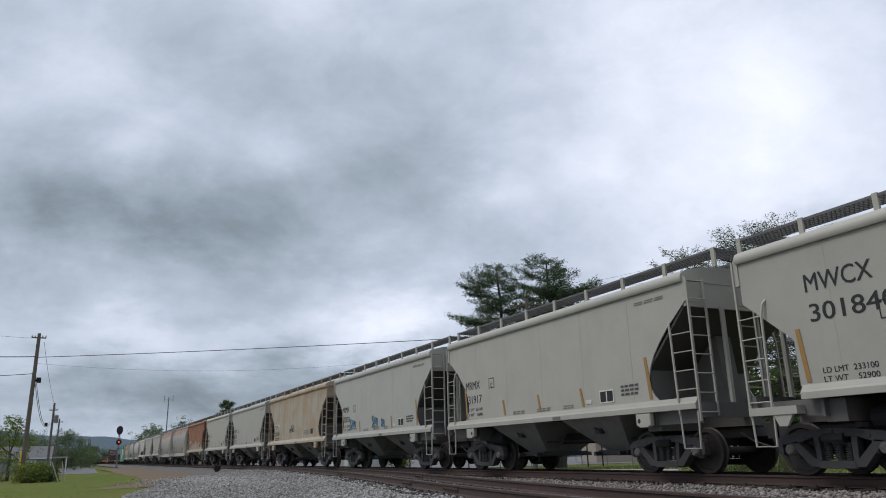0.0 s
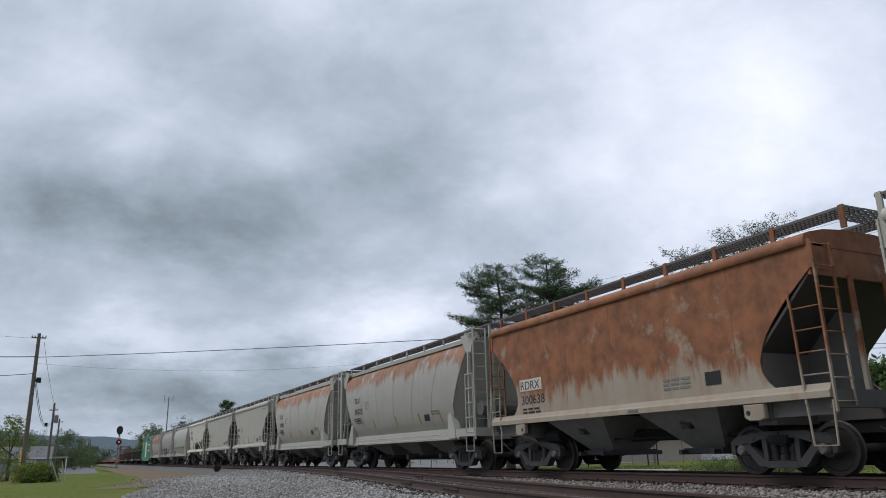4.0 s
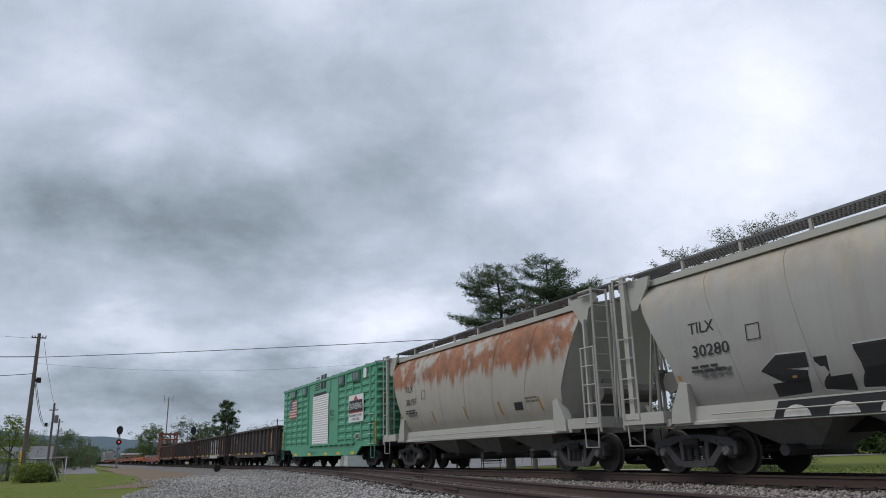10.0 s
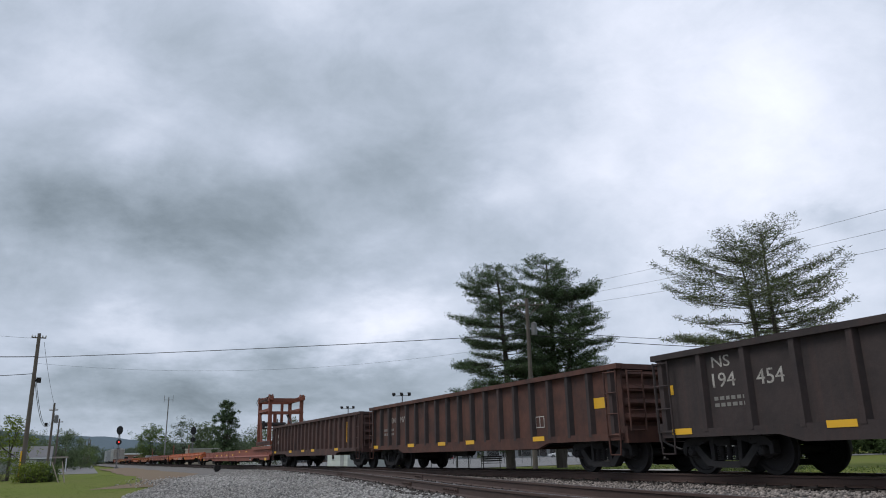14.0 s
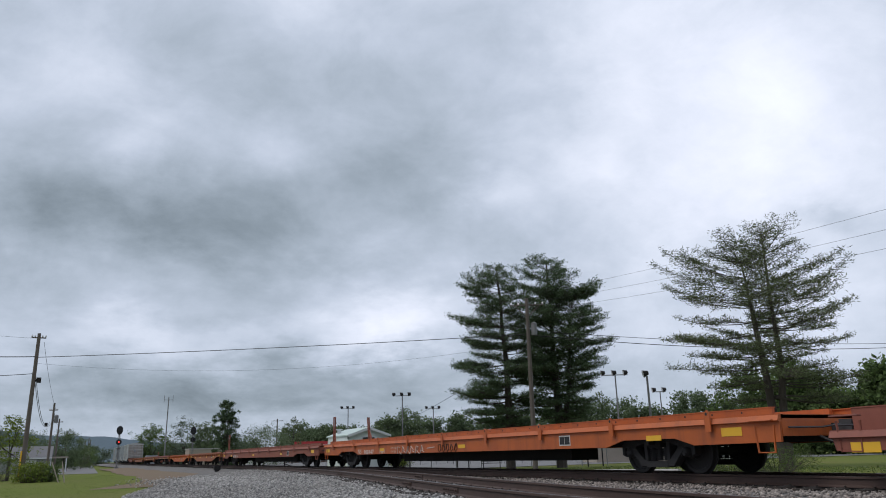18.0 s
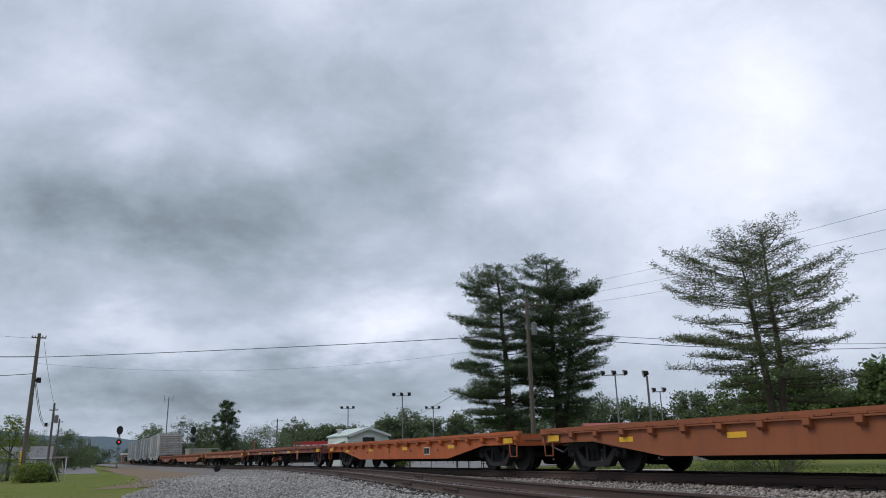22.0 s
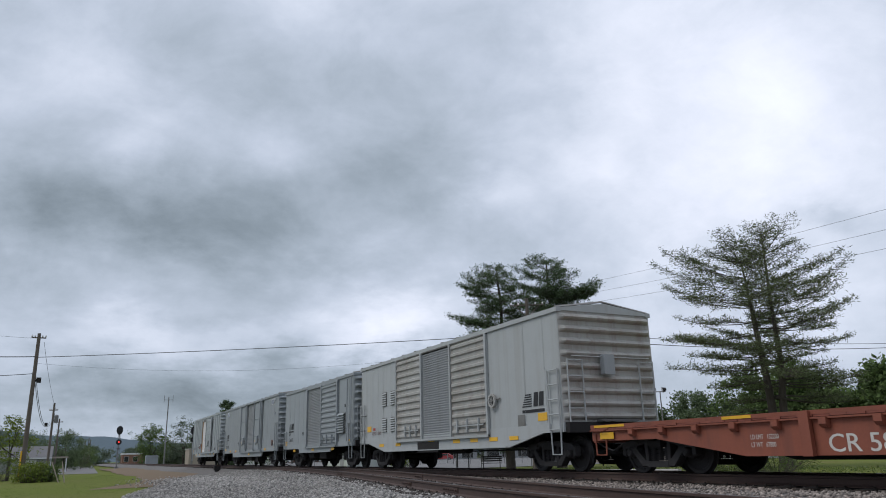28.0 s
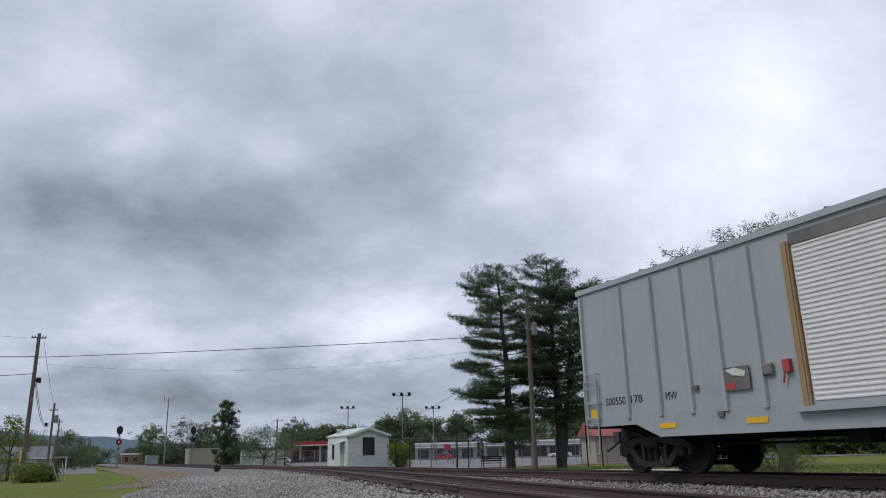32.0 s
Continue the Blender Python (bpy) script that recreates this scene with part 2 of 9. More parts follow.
RUST, DARKRUST = (0.24, 0.085, 0.03), (0.07, 0.035, 0.022)
M = {
    "beige": surface("beige_paint", (0.385, 0.366, 0.315), 0.5, second=(0.31, 0.30, 0.26), streak=0.22, streak_colour=(0.30, 0.28, 0.23), bump=0.05, amount=0.5, spread=0.04),
    "grey": surface("pale_grey_paint", (0.38, 0.37, 0.325), 0.5, second=(0.305, 0.30, 0.265), streak=0.3, streak_colour=(0.27, 0.25, 0.21), bump=0.05, spread=0.04),
    "white": surface("off_white_paint", (0.56, 0.525, 0.46), 0.5, second=(0.47, 0.43, 0.37), streak=0.4, streak_colour=(0.44, 0.35, 0.24), bump=0.05, spread=0.04),
    "ochre": surface("rust_stained_cream_paint", (0.40, 0.365, 0.295), 0.6, second=(0.37, 0.23, 0.10), streak=0.85, streak_colour=(0.30, 0.155, 0.065), bump=0.1, blotch=0.95, amount=1.0, top=(3.5, 4.6, (0.34, 0.19, 0.075), 0.5, 0.36)),
    "ochre_sill": surface("cream_sill_with_yellow_stains", (0.42, 0.385, 0.31), 0.55, second=(0.40, 0.27, 0.10), blotch=1.4, amount=0.8, bump=0.06, streak=0.4, streak_colour=(0.26, 0.15, 0.07)),
    "orange_rust": surface("rusted_hopper_paint", (0.33, 0.285, 0.22), 0.7, second=(0.26, 0.19, 0.13), streak=0.6, streak_colour=(0.27, 0.12, 0.06), bump=0.12, top=(2.0, 2.4, (0.23, 0.085, 0.033), 0.97, 0.30)),
    "tan": surface("grey_paint_with_rusted_top", (0.36, 0.345, 0.305), 0.5, second=(0.29, 0.27, 0.235), streak=0.45, streak_colour=(0.30, 0.25, 0.19), bump=0.06, spread=0.05, top=(3.40, 3.75, (0.28, 0.11, 0.038), 0.88, 0.34)),
    "tan_heavy": surface("cream_paint_with_heavy_top_rust", (0.37, 0.345, 0.30), 0.55, second=(0.31, 0.27, 0.22), streak=0.5, streak_colour=(0.30, 0.22, 0.15), bump=0.08, spread=0.05, top=(2.95, 3.25, (0.26, 0.092, 0.030), 0.96, 0.38)),
    "greencream": surface("pale_greenish_cream_paint", (0.40, 0.392, 0.345), 0.45, second=(0.335, 0.335, 0.29), streak=0.3, streak_colour=(0.33, 0.31, 0.25), bump=0.04, spread=0.04),
    "cream": surface("stained_grey_paint", (0.33, 0.32, 0.295), 0.5, second=(0.27, 0.255, 0.23), streak=0.5, streak_colour=(0.21, 0.195, 0.17), bump=0.06, spread=0.05, top=(3.3, 4.4, (0.38, 0.29, 0.16), 0.4)),
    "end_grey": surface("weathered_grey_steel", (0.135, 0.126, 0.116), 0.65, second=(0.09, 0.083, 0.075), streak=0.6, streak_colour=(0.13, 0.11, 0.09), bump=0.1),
    # the end steel again, with the shade under the slope put into its colour
    "end_shade": surface("shade_painted_brown_grey_steel", (0.060, 0.054, 0.050), 0.7, second=(0.040, 0.034, 0.030), streak=0.5, streak_colour=(0.09, 0.075, 0.06), bump=0.1),
    "smallprint": surface("grey_black_stencil_print", (0.07, 0.068, 0.065), 0.6, bump=0.0),
    "bay": surface("dusty_grey_bay_steel", (0.22, 0.215, 0.20), 0.65, second=(0.15, 0.145, 0.135), streak=0.5, streak_colour=(0.10, 0.09, 0.08), bump=0.1),
    # grimy steel, taken near black to add the shade beneath the cars
    "under": surface("grimy_shade_blackened_steel", (0.012, 0.011, 0.011), 0.9, second=(0.022, 0.019, 0.017), bump=0.3),
    "truck": surface("dusty_cast_steel", (0.036, 0.034, 0.036), 0.7, second=(0.075, 0.068, 0.066), bump=0.35, grain=30),
    "truck_dark": surface("oily_black_cast_steel", (0.016, 0.0145, 0.0155), 0.75, second=(0.032, 0.028, 0.028), bump=0.35, grain=30),
    "wheel": surface("brown_wheel_steel", (0.04, 0.034, 0.03), 0.6, second=(0.065, 0.05, 0.042), bump=0.2, metal=0.3),
    "grime": surface("black_joint_grime", (0.045, 0.045, 0.045), 0.85, second=(0.11, 0.10, 0.09), blotch=3.0, amount=0.8, bump=0.1),
    "galv": surface("galvanised_grating", (0.13, 0.13, 0.13), 0.55, metal=0.3, bump=0.1),
    "rail": surface("rusty_rail_steel", (0.058, 0.034, 0.027), 0.75, second=(0.085, 0.050, 0.038), bump=0.3),
    "railtop": surface("polished_rail_head", (0.13, 0.12, 0.115), 0.4, metal=0.7, bump=0.05),
    "tie": surface("creosoted_timber", (0.03, 0.025, 0.021), 0.9, second=(0.06, 0.05, 0.044), bump=0.6, streak=0.4),
    "yellow": surface("yellow_reflective_tape", (0.75, 0.42, 0.02), 0.45, second=(0.62, 0.34, 0.03), bump=0.02, spread=0.05),
    "amber": surface("amber_stripe_paint", (0.33, 0.185, 0.05), 0.5, second=(0.24, 0.14, 0.05), bump=0.02),
    "black": surface("black_stencil_paint", (0.012, 0.012, 0.013), 0.6, bump=0.0),
    "faint": surface("faded_stencil_paint", (0.20, 0.19, 0.17), 0.6, bump=0.0),
    "stencil": surface("white_stencil_paint", (0.62, 0.60, 0.56), 0.6, second=(0.38, 0.34, 0.30), amount=0.7, blotch=6, bump=0.0),
    "worn_stencil": surface("worn_pale_stencil_paint", (0.42, 0.40, 0.36), 0.7, second=(0.06, 0.045, 0.04), amount=1.0, blotch=9, bump=0.0),
    "red": surface("red_paint", (0.42, 0.05, 0.04), 0.5, bump=0.02),
    "green": surface("green_boxcar_paint", (0.075, 0.30, 0.175), 0.45, second=(0.055, 0.235, 0.14), streak=0.25, streak_colour=(0.05, 0.15, 0.10), bump=0.05, spread=0.05),
    "darkgreen": surface("dark_green_mesh", (0.025, 0.10, 0.065), 0.7, bump=0.2),
    "gondola": surface("rusty_brown_gondola_steel", (0.042, 0.029, 0.027), 0.75, second=(0.016, 0.013, 0.013), streak=0.6, streak_colour=(0.07, 0.034, 0.028), bump=0.35, amount=1.0, grain=9, blotch=1.6, spread=0.3),
    "gondola_worn": surface("rust_mottled_gondola_steel", (0.105, 0.042, 0.028), 0.8, second=(0.018, 0.013, 0.013), streak=0.6, streak_colour=(0.035, 0.02, 0.018), bump=0.35, amount=1.0, grain=9, blotch=1.5, spread=0.3),
    "rustpatch": surface("raw_rust_patch", (0.15, 0.062, 0.042), 0.85, second=(0.06, 0.032, 0.027), streak=0.6, streak_colour=(0.05, 0.03, 0.024), bump=0.3, amount=1.0),
    "gondola_red": surface("oxide_red_gondola_steel", (0.075, 0.036, 0.030), 0.75, second=(0.024, 0.017, 0.016), streak=0.7, streak_colour=(0.13, 0.065, 0.045), bump=0.35, amount=1.0, grain=9, blotch=1.6, spread=0.3),
    "orange": surface("orange_flatcar_paint", (0.45, 0.102, 0.018), 0.55, second=(0.33, 0.074, 0.018), blotch=1.3, amount=0.9, streak=0.6, streak_colour=(0.15, 0.045, 0.022), bump=0.06),
    "dull_orange": surface("dull_orange_flatcar_paint", (0.27, 0.080, 0.027), 0.6, second=(0.17, 0.055, 0.025), streak=0.45, streak_colour=(0.12, 0.045, 0.025), bump=0.1),
    "brick": surface("faded_brick_red_paint", (0.23, 0.068, 0.042), 0.65, second=(0.155, 0.046, 0.032), streak=0.6, streak_colour=(0.085, 0.032, 0.026), bump=0.1, blotch=0.8),
    "brickpink": surface("faded_pink_maroon_paint", (0.235, 0.068, 0.038), 0.65, second=(0.165, 0.048, 0.030), streak=0.55, streak_colour=(0.09, 0.038, 0.032), bump=0.1, blotch=0.8),
    "crane": surface("worn_red_crane_paint", (0.22, 0.066, 0.037), 0.6, second=(0.12, 0.043, 0.03), streak=0.5, streak_colour=(0.08, 0.035, 0.025), bump=0.1),
    "steelblue": surface("blue_grey_boxcar_paint", (0.268, 0.295, 0.308), 0.55, second=(0.22, 0.24, 0.25), streak=0.45, streak_colour=(0.22, 0.21, 0.19), bump=0.05, spread=0.05),
    "silver": surface("dull_silver_boxcar_paint", (0.37, 0.39, 0.39), 0.5, second=(0.31, 0.325, 0.32), streak=0.4, streak_colour=(0.24, 0.215, 0.185), bump=0.06, spread=0.06),
    "end_rust": surface("rust_streaked_silver_end_paint", (0.38, 0.38, 0.36), 0.55, second=(0.25, 0.22, 0.18), streak=0.6, streak_colour=(0.14, 0.085, 0.055), bump=0.1, amount=0.7),
    "paleblue": surface("pale_blue_grey_boxcar_paint", (0.33, 0.362, 0.37), 0.5, second=(0.28, 0.305, 0.31), streak=0.35, streak_colour=(0.22, 0.215, 0.20), bump=0.05, spread=0.05),
    "roof": surface("grimy_boxcar_roof", (0.17, 0.17, 0.16), 0.7, second=(0.08, 0.07, 0.06), bump=0.2, amount=0.9),
    "shutter": surface("grey_roller_shutter", (0.255, 0.268, 0.275), 0.55, second=(0.20, 0.21, 0.215), streak=0.4, streak_colour=(0.15, 0.14, 0.13), bump=0.03),
    "white_shutter": surface("white_roller_shutter", (0.72, 0.71, 0.70), 0.45, second=(0.62, 0.60, 0.58), bump=0.03),
    "wood": surface("raw_door_frame_timber", (0.34, 0.22, 0.11), 0.8, streak=0.4, bump=0.3),
    "glass": surface("dark_window_glass", (0.02, 0.022, 0.025), 0.12, bump=0.0, spec=0.8),
    "blue": surface("faded_blue_spray_paint", (0.12, 0.25, 0.34), 0.6, bump=0.0),
    "spray": surface("pale_spray_paint", (0.40, 0.41, 0.40), 0.6, second=(0.24, 0.23, 0.22), bump=0.0, blotch=3, streak=0.3),
    "spray_dark": surface("grey_spray_paint", (0.13, 0.135, 0.16), 0.6, second=(0.28, 0.28, 0.30), bump=0.0, blotch=4, amount=0.9),
    "flagblue": surface("flag_blue", (0.04, 0.05, 0.16), 0.6, bump=0.0),
    "sign": surface("white_sign_board", (0.68, 0.68, 0.66), 0.5, second=(0.58, 0.58, 0.55), bump=0.02),
}
# ---- ground and track ----
M.update({
    "grass": surface("mown_grass", (0.098, 0.124, 0.018), 0.95, second=(0.125, 0.12, 0.036), grain=5, blotch=0.12, bump=0.6, amount=0.9, spread=0.16, spec=0.12),
    "gravel": surface("grey_gravel", (0.15, 0.143, 0.136), 0.95, second=(0.085, 0.08, 0.074), grain=22, blotch=0.5, bump=1.0, spread=0.25, spec=0.12),
    "dirt": surface("bare_brown_earth", (0.155, 0.115, 0.082), 0.95, second=(0.105, 0.105, 0.06), grain=9, blotch=0.5, bump=0.6, spread=0.15, spec=0.12),
    "asphalt": surface("worn_asphalt", (0.13, 0.13, 0.13), 0.9, second=(0.19, 0.185, 0.18), grain=30, blotch=0.2, bump=0.3),
    "stone": surface("crushed_limestone", (0.33, 0.325, 0.315), 0.9, second=(0.20, 0.19, 0.175), grain=30, blotch=0.4, bump=0.0, island=True, spec=0.12),
    "stone_brown": surface("dusty_brown_ballast", (0.235, 0.205, 0.185), 0.9, second=(0.36, 0.34, 0.32), grain=30, blotch=0.5, bump=0.0, island=True, spec=0.12),
    "concrete": surface("grey_concrete", (0.34, 0.33, 0.31), 0.9, second=(0.25, 0.24, 0.22), bump=0.3, streak=0.3),
    "timber": surface("weathered_pole_timber", (0.115, 0.095, 0.08), 0.9, second=(0.17, 0.15, 0.13), bump=0.5, streak=0.5, streak_colour=(0.05, 0.04, 0.03)),
    "steelpost": surface("grey_steel_post", (0.20, 0.20, 0.20), 0.6, metal=0.3, bump=0.1),
    "wire": surface("black_cable", (0.02, 0.02, 0.02), 0.7, bump=0.0),
})


def siding_centre(y):
    """Centre line of the near track: leaves the main line far off and bends towards the camera's side."""
    pts = [(-60, 5.75), (0, 5.9), (4, 6.0), (8, 6.3), (12, 6.95), (16, 7.75), (20, 8.55), (25, 9.5), (30, 10.3), (36, 11.2), (44, 12.1), (54, 12.6), (62, TRACK), (500, TRACK)]
    for (a, b), (c, d) in zip(pts, pts[1:]):
        if y <= c:
            f = (y - a) / (c - a)
            return b + (d - b) * f
    return TRACK


SMOOTH = [sum(siding_centre(y + 0.5 * k) for k in range(-6, 7)) / 13 for y in range(-60, 80)]


def siding(y):
    i = max(0, min(len(SMOOTH) - 2, int(math.floor(y + 60))))
    f = y + 60 - i
    return SMOOTH[i] + (SMOOTH[i + 1] - SMOOTH[i]) * max(0.0, min(1.0, f))


def bed_height(x, y):
    """Height of the ballast and the ground beside it."""
    near = siding(y)
    crib = -0.235
    if x > TRACK + 1.6:
        z = crib - min(0.42, (x - TRACK - 1.6) * 0.30)
    elif x < near - 1.5:
        z = crib - min(0.30, (near - 1.5 - x) * 0.11)
    else:
        z = crib + 0.035 * math.sin(max(0.0, min(1.0, (x - near - 0.9) / max(0.2, TRACK - near - 1.8))) * math.pi)
    # a tipped heap of fresh stone beside the line
    z += 0.15 * math.exp(-((x - 6.6) / 1.7) ** 2 - ((y - 38) / 6.0) ** 2)
    z += 0.10 * math.exp(-((x - 5.2) / 1.3) ** 2 - ((y - 26) / 6.0) ** 2)
    return z + 0.025 * noise.noise((x * 0.9, y * 0.5, 0)) + 0.012 * noise.noise((x * 3.1, y * 2.3, 5))


ground = Shape()
rings = [-3000, -800, -300, -120, -60, -20, 0, 15, 30, 45, 60, 80, 110, 160, 240, 400, 800, 1600, 3200]
gx = [-3000, -900, -300, -120, -60, -30, -15, -5, 3, 9, 13, 17, 25, 40, 60, 90, 140, 250, 500, 1200, 3200]
ground.sheet([[(x, y, -0.60 - 0.0012 * max(0, min(y, 400) - 60) + 0.05 * noise.noise((x * 0.07, y * 0.07, 2))) for x in gx] for y in rings])
solid("ground", ground, M["grass"], "mown green grass with worn brown patches beside the tracks", "ground", kind="structure")

def bed_edge(y):
    """Where the gravel gives way to grass and bare earth."""
    e = -6.0 if y < 20 else (-6.0 + (y - 20) * 1.7 if y < 24 else (0.8 + (y - 24) * 0.22 if y < 43 else min(8.6, 5.0 + (y - 43) * 0.2)))
    return e + 0.5 * noise.noise((0.7, y * 0.16, 2))


bed = Shape()
ys = [-40 + i * 1.0 for i in range(0, 46)] + [6 + i * 0.5 for i in range(0, 90)] + [51 + i * 2.5 for i in range(0, 140)]
fs = [i / 44 for i in range(45)]
rows = []
for y in ys:
    a = bed_edge(y)
    rows.append([(a + (17.4 - a) * f, y, bed_height(a + (17.4 - a) * f, y) - (0.35 if f == 1 else (0.10 if f == 0 else 0.0))) for f in fs])
bed.sheet(rows)
solid("gravel_bed", bed, M["gravel"], "grey crushed stone ballast and gravel lot beside the tracks", "ballast", kind="structure", smooth=True)
strip = Shape()
rows = []
for i in range(44):
    y = 36 + 2.5 * i
    a, b = min(bed_edge(y) - 2.2, 4.2) + 0.8 * noise.noise((0.3, y * 0.15, 8)), bed_edge(y) + 0.5
    rows.append([(a + (b - a) * f, y, -0.60 + (bed_height(b, y) + 0.58) * f * f + 0.01 * noise.noise((f * 5, y * 0.5, 3))) for f in (0, 0.2, 0.4, 0.6, 0.8, 1.0)])
strip.sheet(rows)
solid("dirt_strip", strip, M["dirt"], "bare brown earth shoulder beside the ballast", "dirt", kind="structure", smooth=True)
road = Shape()
road.sheet([[(-4.6 + 0.035 * (y - 100) * 0.6 + f * 7.5, y, -0.575 - 0.0012 * (min(y, 400) - 60)) for f in (0, 0.5, 1.0)] for y in [88 + 8 * i for i in range(40)]])
solid("road", road, M["asphalt"], "worn grey asphalt road running beside the railway", "road", kind="structure")
park = Shape()
park.sheet([[(x, y, -0.56) for x in (21, 28, 40, 60, 90)] for y in (52, 70, 90, 120, 160)])
solid("pavement", park, M["asphalt"], "grey asphalt car park behind the fence", "pavement", kind="structure")


def rail_profile():
    return [(-0.07, -0.18), (0.07, -0.18), (0.07, -0.165), (0.012, -0.14), (0.010, -0.045), (0.036, -0.035), (0.037, -0.004), (0.028, 0.0), (-0.028, 0.0), (-0.037, -0.004), (-0.036, -0.035), (-0.010, -0.045), (-0.012, -0.14), (-0.07, -0.165)]


def rail(name, centre, side, y0, y1, step, label, z=0.0):
    s, t = Shape(), Shape()
    rings, cap = [], []
    n = max(1, int((y1 - y0) / step))
    for i in range(n + 1):
        y = y0 + (y1 - y0) * i / n
        c = centre(y) + side * 0.7525
        rings.append([(c + a, y, b + z) for a, b in rail_profile()])
        cap.append([(c + a, y, 0.0025 + z) for a in (-0.024, 0.024)])
    s.loft(rings)
    ob = solid(name, s, M["rail"], label, "rail", kind="structure")
    t.sheet(cap)
    part("rail_head", t, M["railtop"], ob, "worn bright running surface")
    return ob


main = lambda y: TRACK
for side in (-1, 1):
    rail("rail_main", main, side, -120, 620, 10.0, "rusty brown steel rail of the main track")
for side in (-1, 1):
    rail("rail_siding", siding, side, -60, 58, 0.5, "rusty brown steel rail of the near track", -0.015)


# sleepers: near ones as parts of the track, the rest in one piece
def tie_mesh():
    s = Shape()
    s.prism([(-0.115, -0.36), (0.115, -0.36), (0.115, -0.20), (0.10, -0.185), (-0.10, -0.185), (-0.115, -0.20)], "x", -1.3, 1.3)
    for k in (-0.7525, 0.7525):
        s.box(k - 0.18, k + 0.18, -0.09, 0.09, -0.186, -0.172)
        for a in (-0.12, 0.12):
            s.box(k + a - 0.012, k + a + 0.012, -0.06, -0.035, -0.172, -0.145)
    return s.mesh("sleeper", M["tie"])


TIE = tie_mesh()
bed_main = thing("main_track", "creosoted timber sleepers of the main track", "railway track", (TRACK, 0, 0), kind="structure")
bed_side = thing("near_track", "creosoted timber sleepers of the near track", "railway track", kind="structure")
rng = random.Random(4)
far = Shape()
for i in range(260):
    y = 2 + i * 0.52
    if i < 100:
        part("sleeper", TIE, None, bed_main, "", pose(rng.uniform(-0.05, 0.05), y, rng.uniform(-0.012, 0.004), 0, 0, rng.uniform(-1, 1)))
    else:
        far.box(-1.3, 1.3, y - 0.11, y + 0.11, -0.34, -0.185)
part("far_sleepers", far, M["tie"], bed_main)["kind"] = "stuff"
for i in range(92):
    y = 2 + i * 0.52
    if siding(y) < TRACK - 0.7:
        part("sleeper", TIE, None, bed_side, "", pose(siding(y) + rng.uniform(-0.1, 0.02), y, -0.012 + rng.uniform(-0.012, 0.004), 0, 0, 3 + rng.uniform(-2, 2) + math.degrees(math.atan(-(siding(y + 1) - siding(y - 1)) / 2)) * 0))
# joint bars where rail lengths meet
for y, side in ((16.3, -1), (12.6, -1), (21.0, 1), (27.5, -1)):
    c = siding(y) + side * 0.7525
    a = math.degrees(math.atan((siding(y + 0.5) - siding(y - 0.5))))
    s = Shape()
    for k in (-1, 1):
        s.box(k * 0.012 + min(0, k * 0.02), k * 0.012 + max(0, k * 0.02), -0.45, 0.45, -0.135, -0.05)
        for j in range(6):
            s.tube((0, -0.38 + 0.152 * j, -0.09), (k * 0.065, -0.38 + 0.152 * j, -0.09), 0.02, 6)
    ob = solid("joint_bar", s, M["rail"], "bolted rusty joint bar clamping two rail ends", "rail joint", kind="structure", group="rail joints")
    ob.matrix_basis = pose(c, y, -0.015, 0, 0, -a)


def scatter(name, count, place, size, material, label, seed, category="ballast"):
    """Loose stones: squashed, skewed octahedra, joined into one mesh."""
    r = np.random.default_rng(seed)
    pts = []
    while len(pts) < count:
        q = place(r)
        if q is not None:
            pts.append(q)
    c = np.array(pts)
    base = np.array([(1, 0, 0), (-1, 0, 0), (0, 1, 0), (0, -1, 0), (0, 0, 1), (0, 0, -1)], float)
    tri = np.array([(0, 2, 4), (2, 1, 4), (1, 3, 4), (3, 0, 4), (2, 0, 5), (1, 2, 5), (3, 1, 5), (0, 3, 5)])
    n = len(c)
    s = r.uniform(size[0], size[1], (n, 1, 1)) * r.uniform(0.65, 1.25, (n, 6, 1))
    v = base[None] * s
    q = r.normal(size=(n, 4))
    q /= np.linalg.norm(q, axis=1, keepdims=True)
    w, x, y, z = q.T
    rot = np.stack([np.stack([1 - 2 * (y * y + z * z), 2 * (x * y - z * w), 2 * (x * z + y * w)], -1), np.stack([2 * (x * y + z * w), 1 - 2 * (x * x + z * z), 2 * (y * z - x * w)], -1),
                    np.stack([2 * (x * z - y * w), 2 * (y * z + x * w), 1 - 2 * (x * x + y * y)], -1)], 1)
    v = np.einsum("nij,nkj->nki", rot, v) * np.array([1, 1, 0.8]) + c[:, None, :]
    me = raw_mesh(name, v.reshape(-1, 3), (tri[None] + 6 * np.arange(n)[:, None, None]).reshape(-1, 3), material)
    return tagged(new(name, me), label, category, kind="stuff")


def raw_mesh(name, verts, faces, material):
    me = bpy.data.meshes.new(name)
    k = faces.shape[1]
    me.vertices.add(len(verts))
    me.vertices.foreach_set("co", np.ascontiguousarray(verts, dtype=np.float32).ravel())
    me.loops.add(faces.size)
    me.loops.foreach_set("vertex_index", np.ascontiguousarray(faces, dtype=np.int32).ravel())
    me.polygons.add(len(faces))
    me.polygons.foreach_set("loop_start", np.arange(0, faces.size, k, dtype=np.int32))
    me.update(calc_edges=True)
    me.validate()
    me.materials.append(material)
    return me


def on_bed(r):
    y = 5 + 50 * r.random() ** 1.6
    x = r.uniform(max(1.5, bed_edge(y) + 0.2), siding(y) + 1.2)
    return (x, y, bed_height(x, y) + r.uniform(-0.01, 0.025))


def between(r):
    y = 4 + 46 * r.random() ** 1.5
    lo = siding(y) + 0.8
    if lo > TRACK + 1.9:
        return None
    x = r.uniform(lo, TRACK + 1.9)
    return (x, y, bed_height(x, y) + r.uniform(-0.005, 0.028))


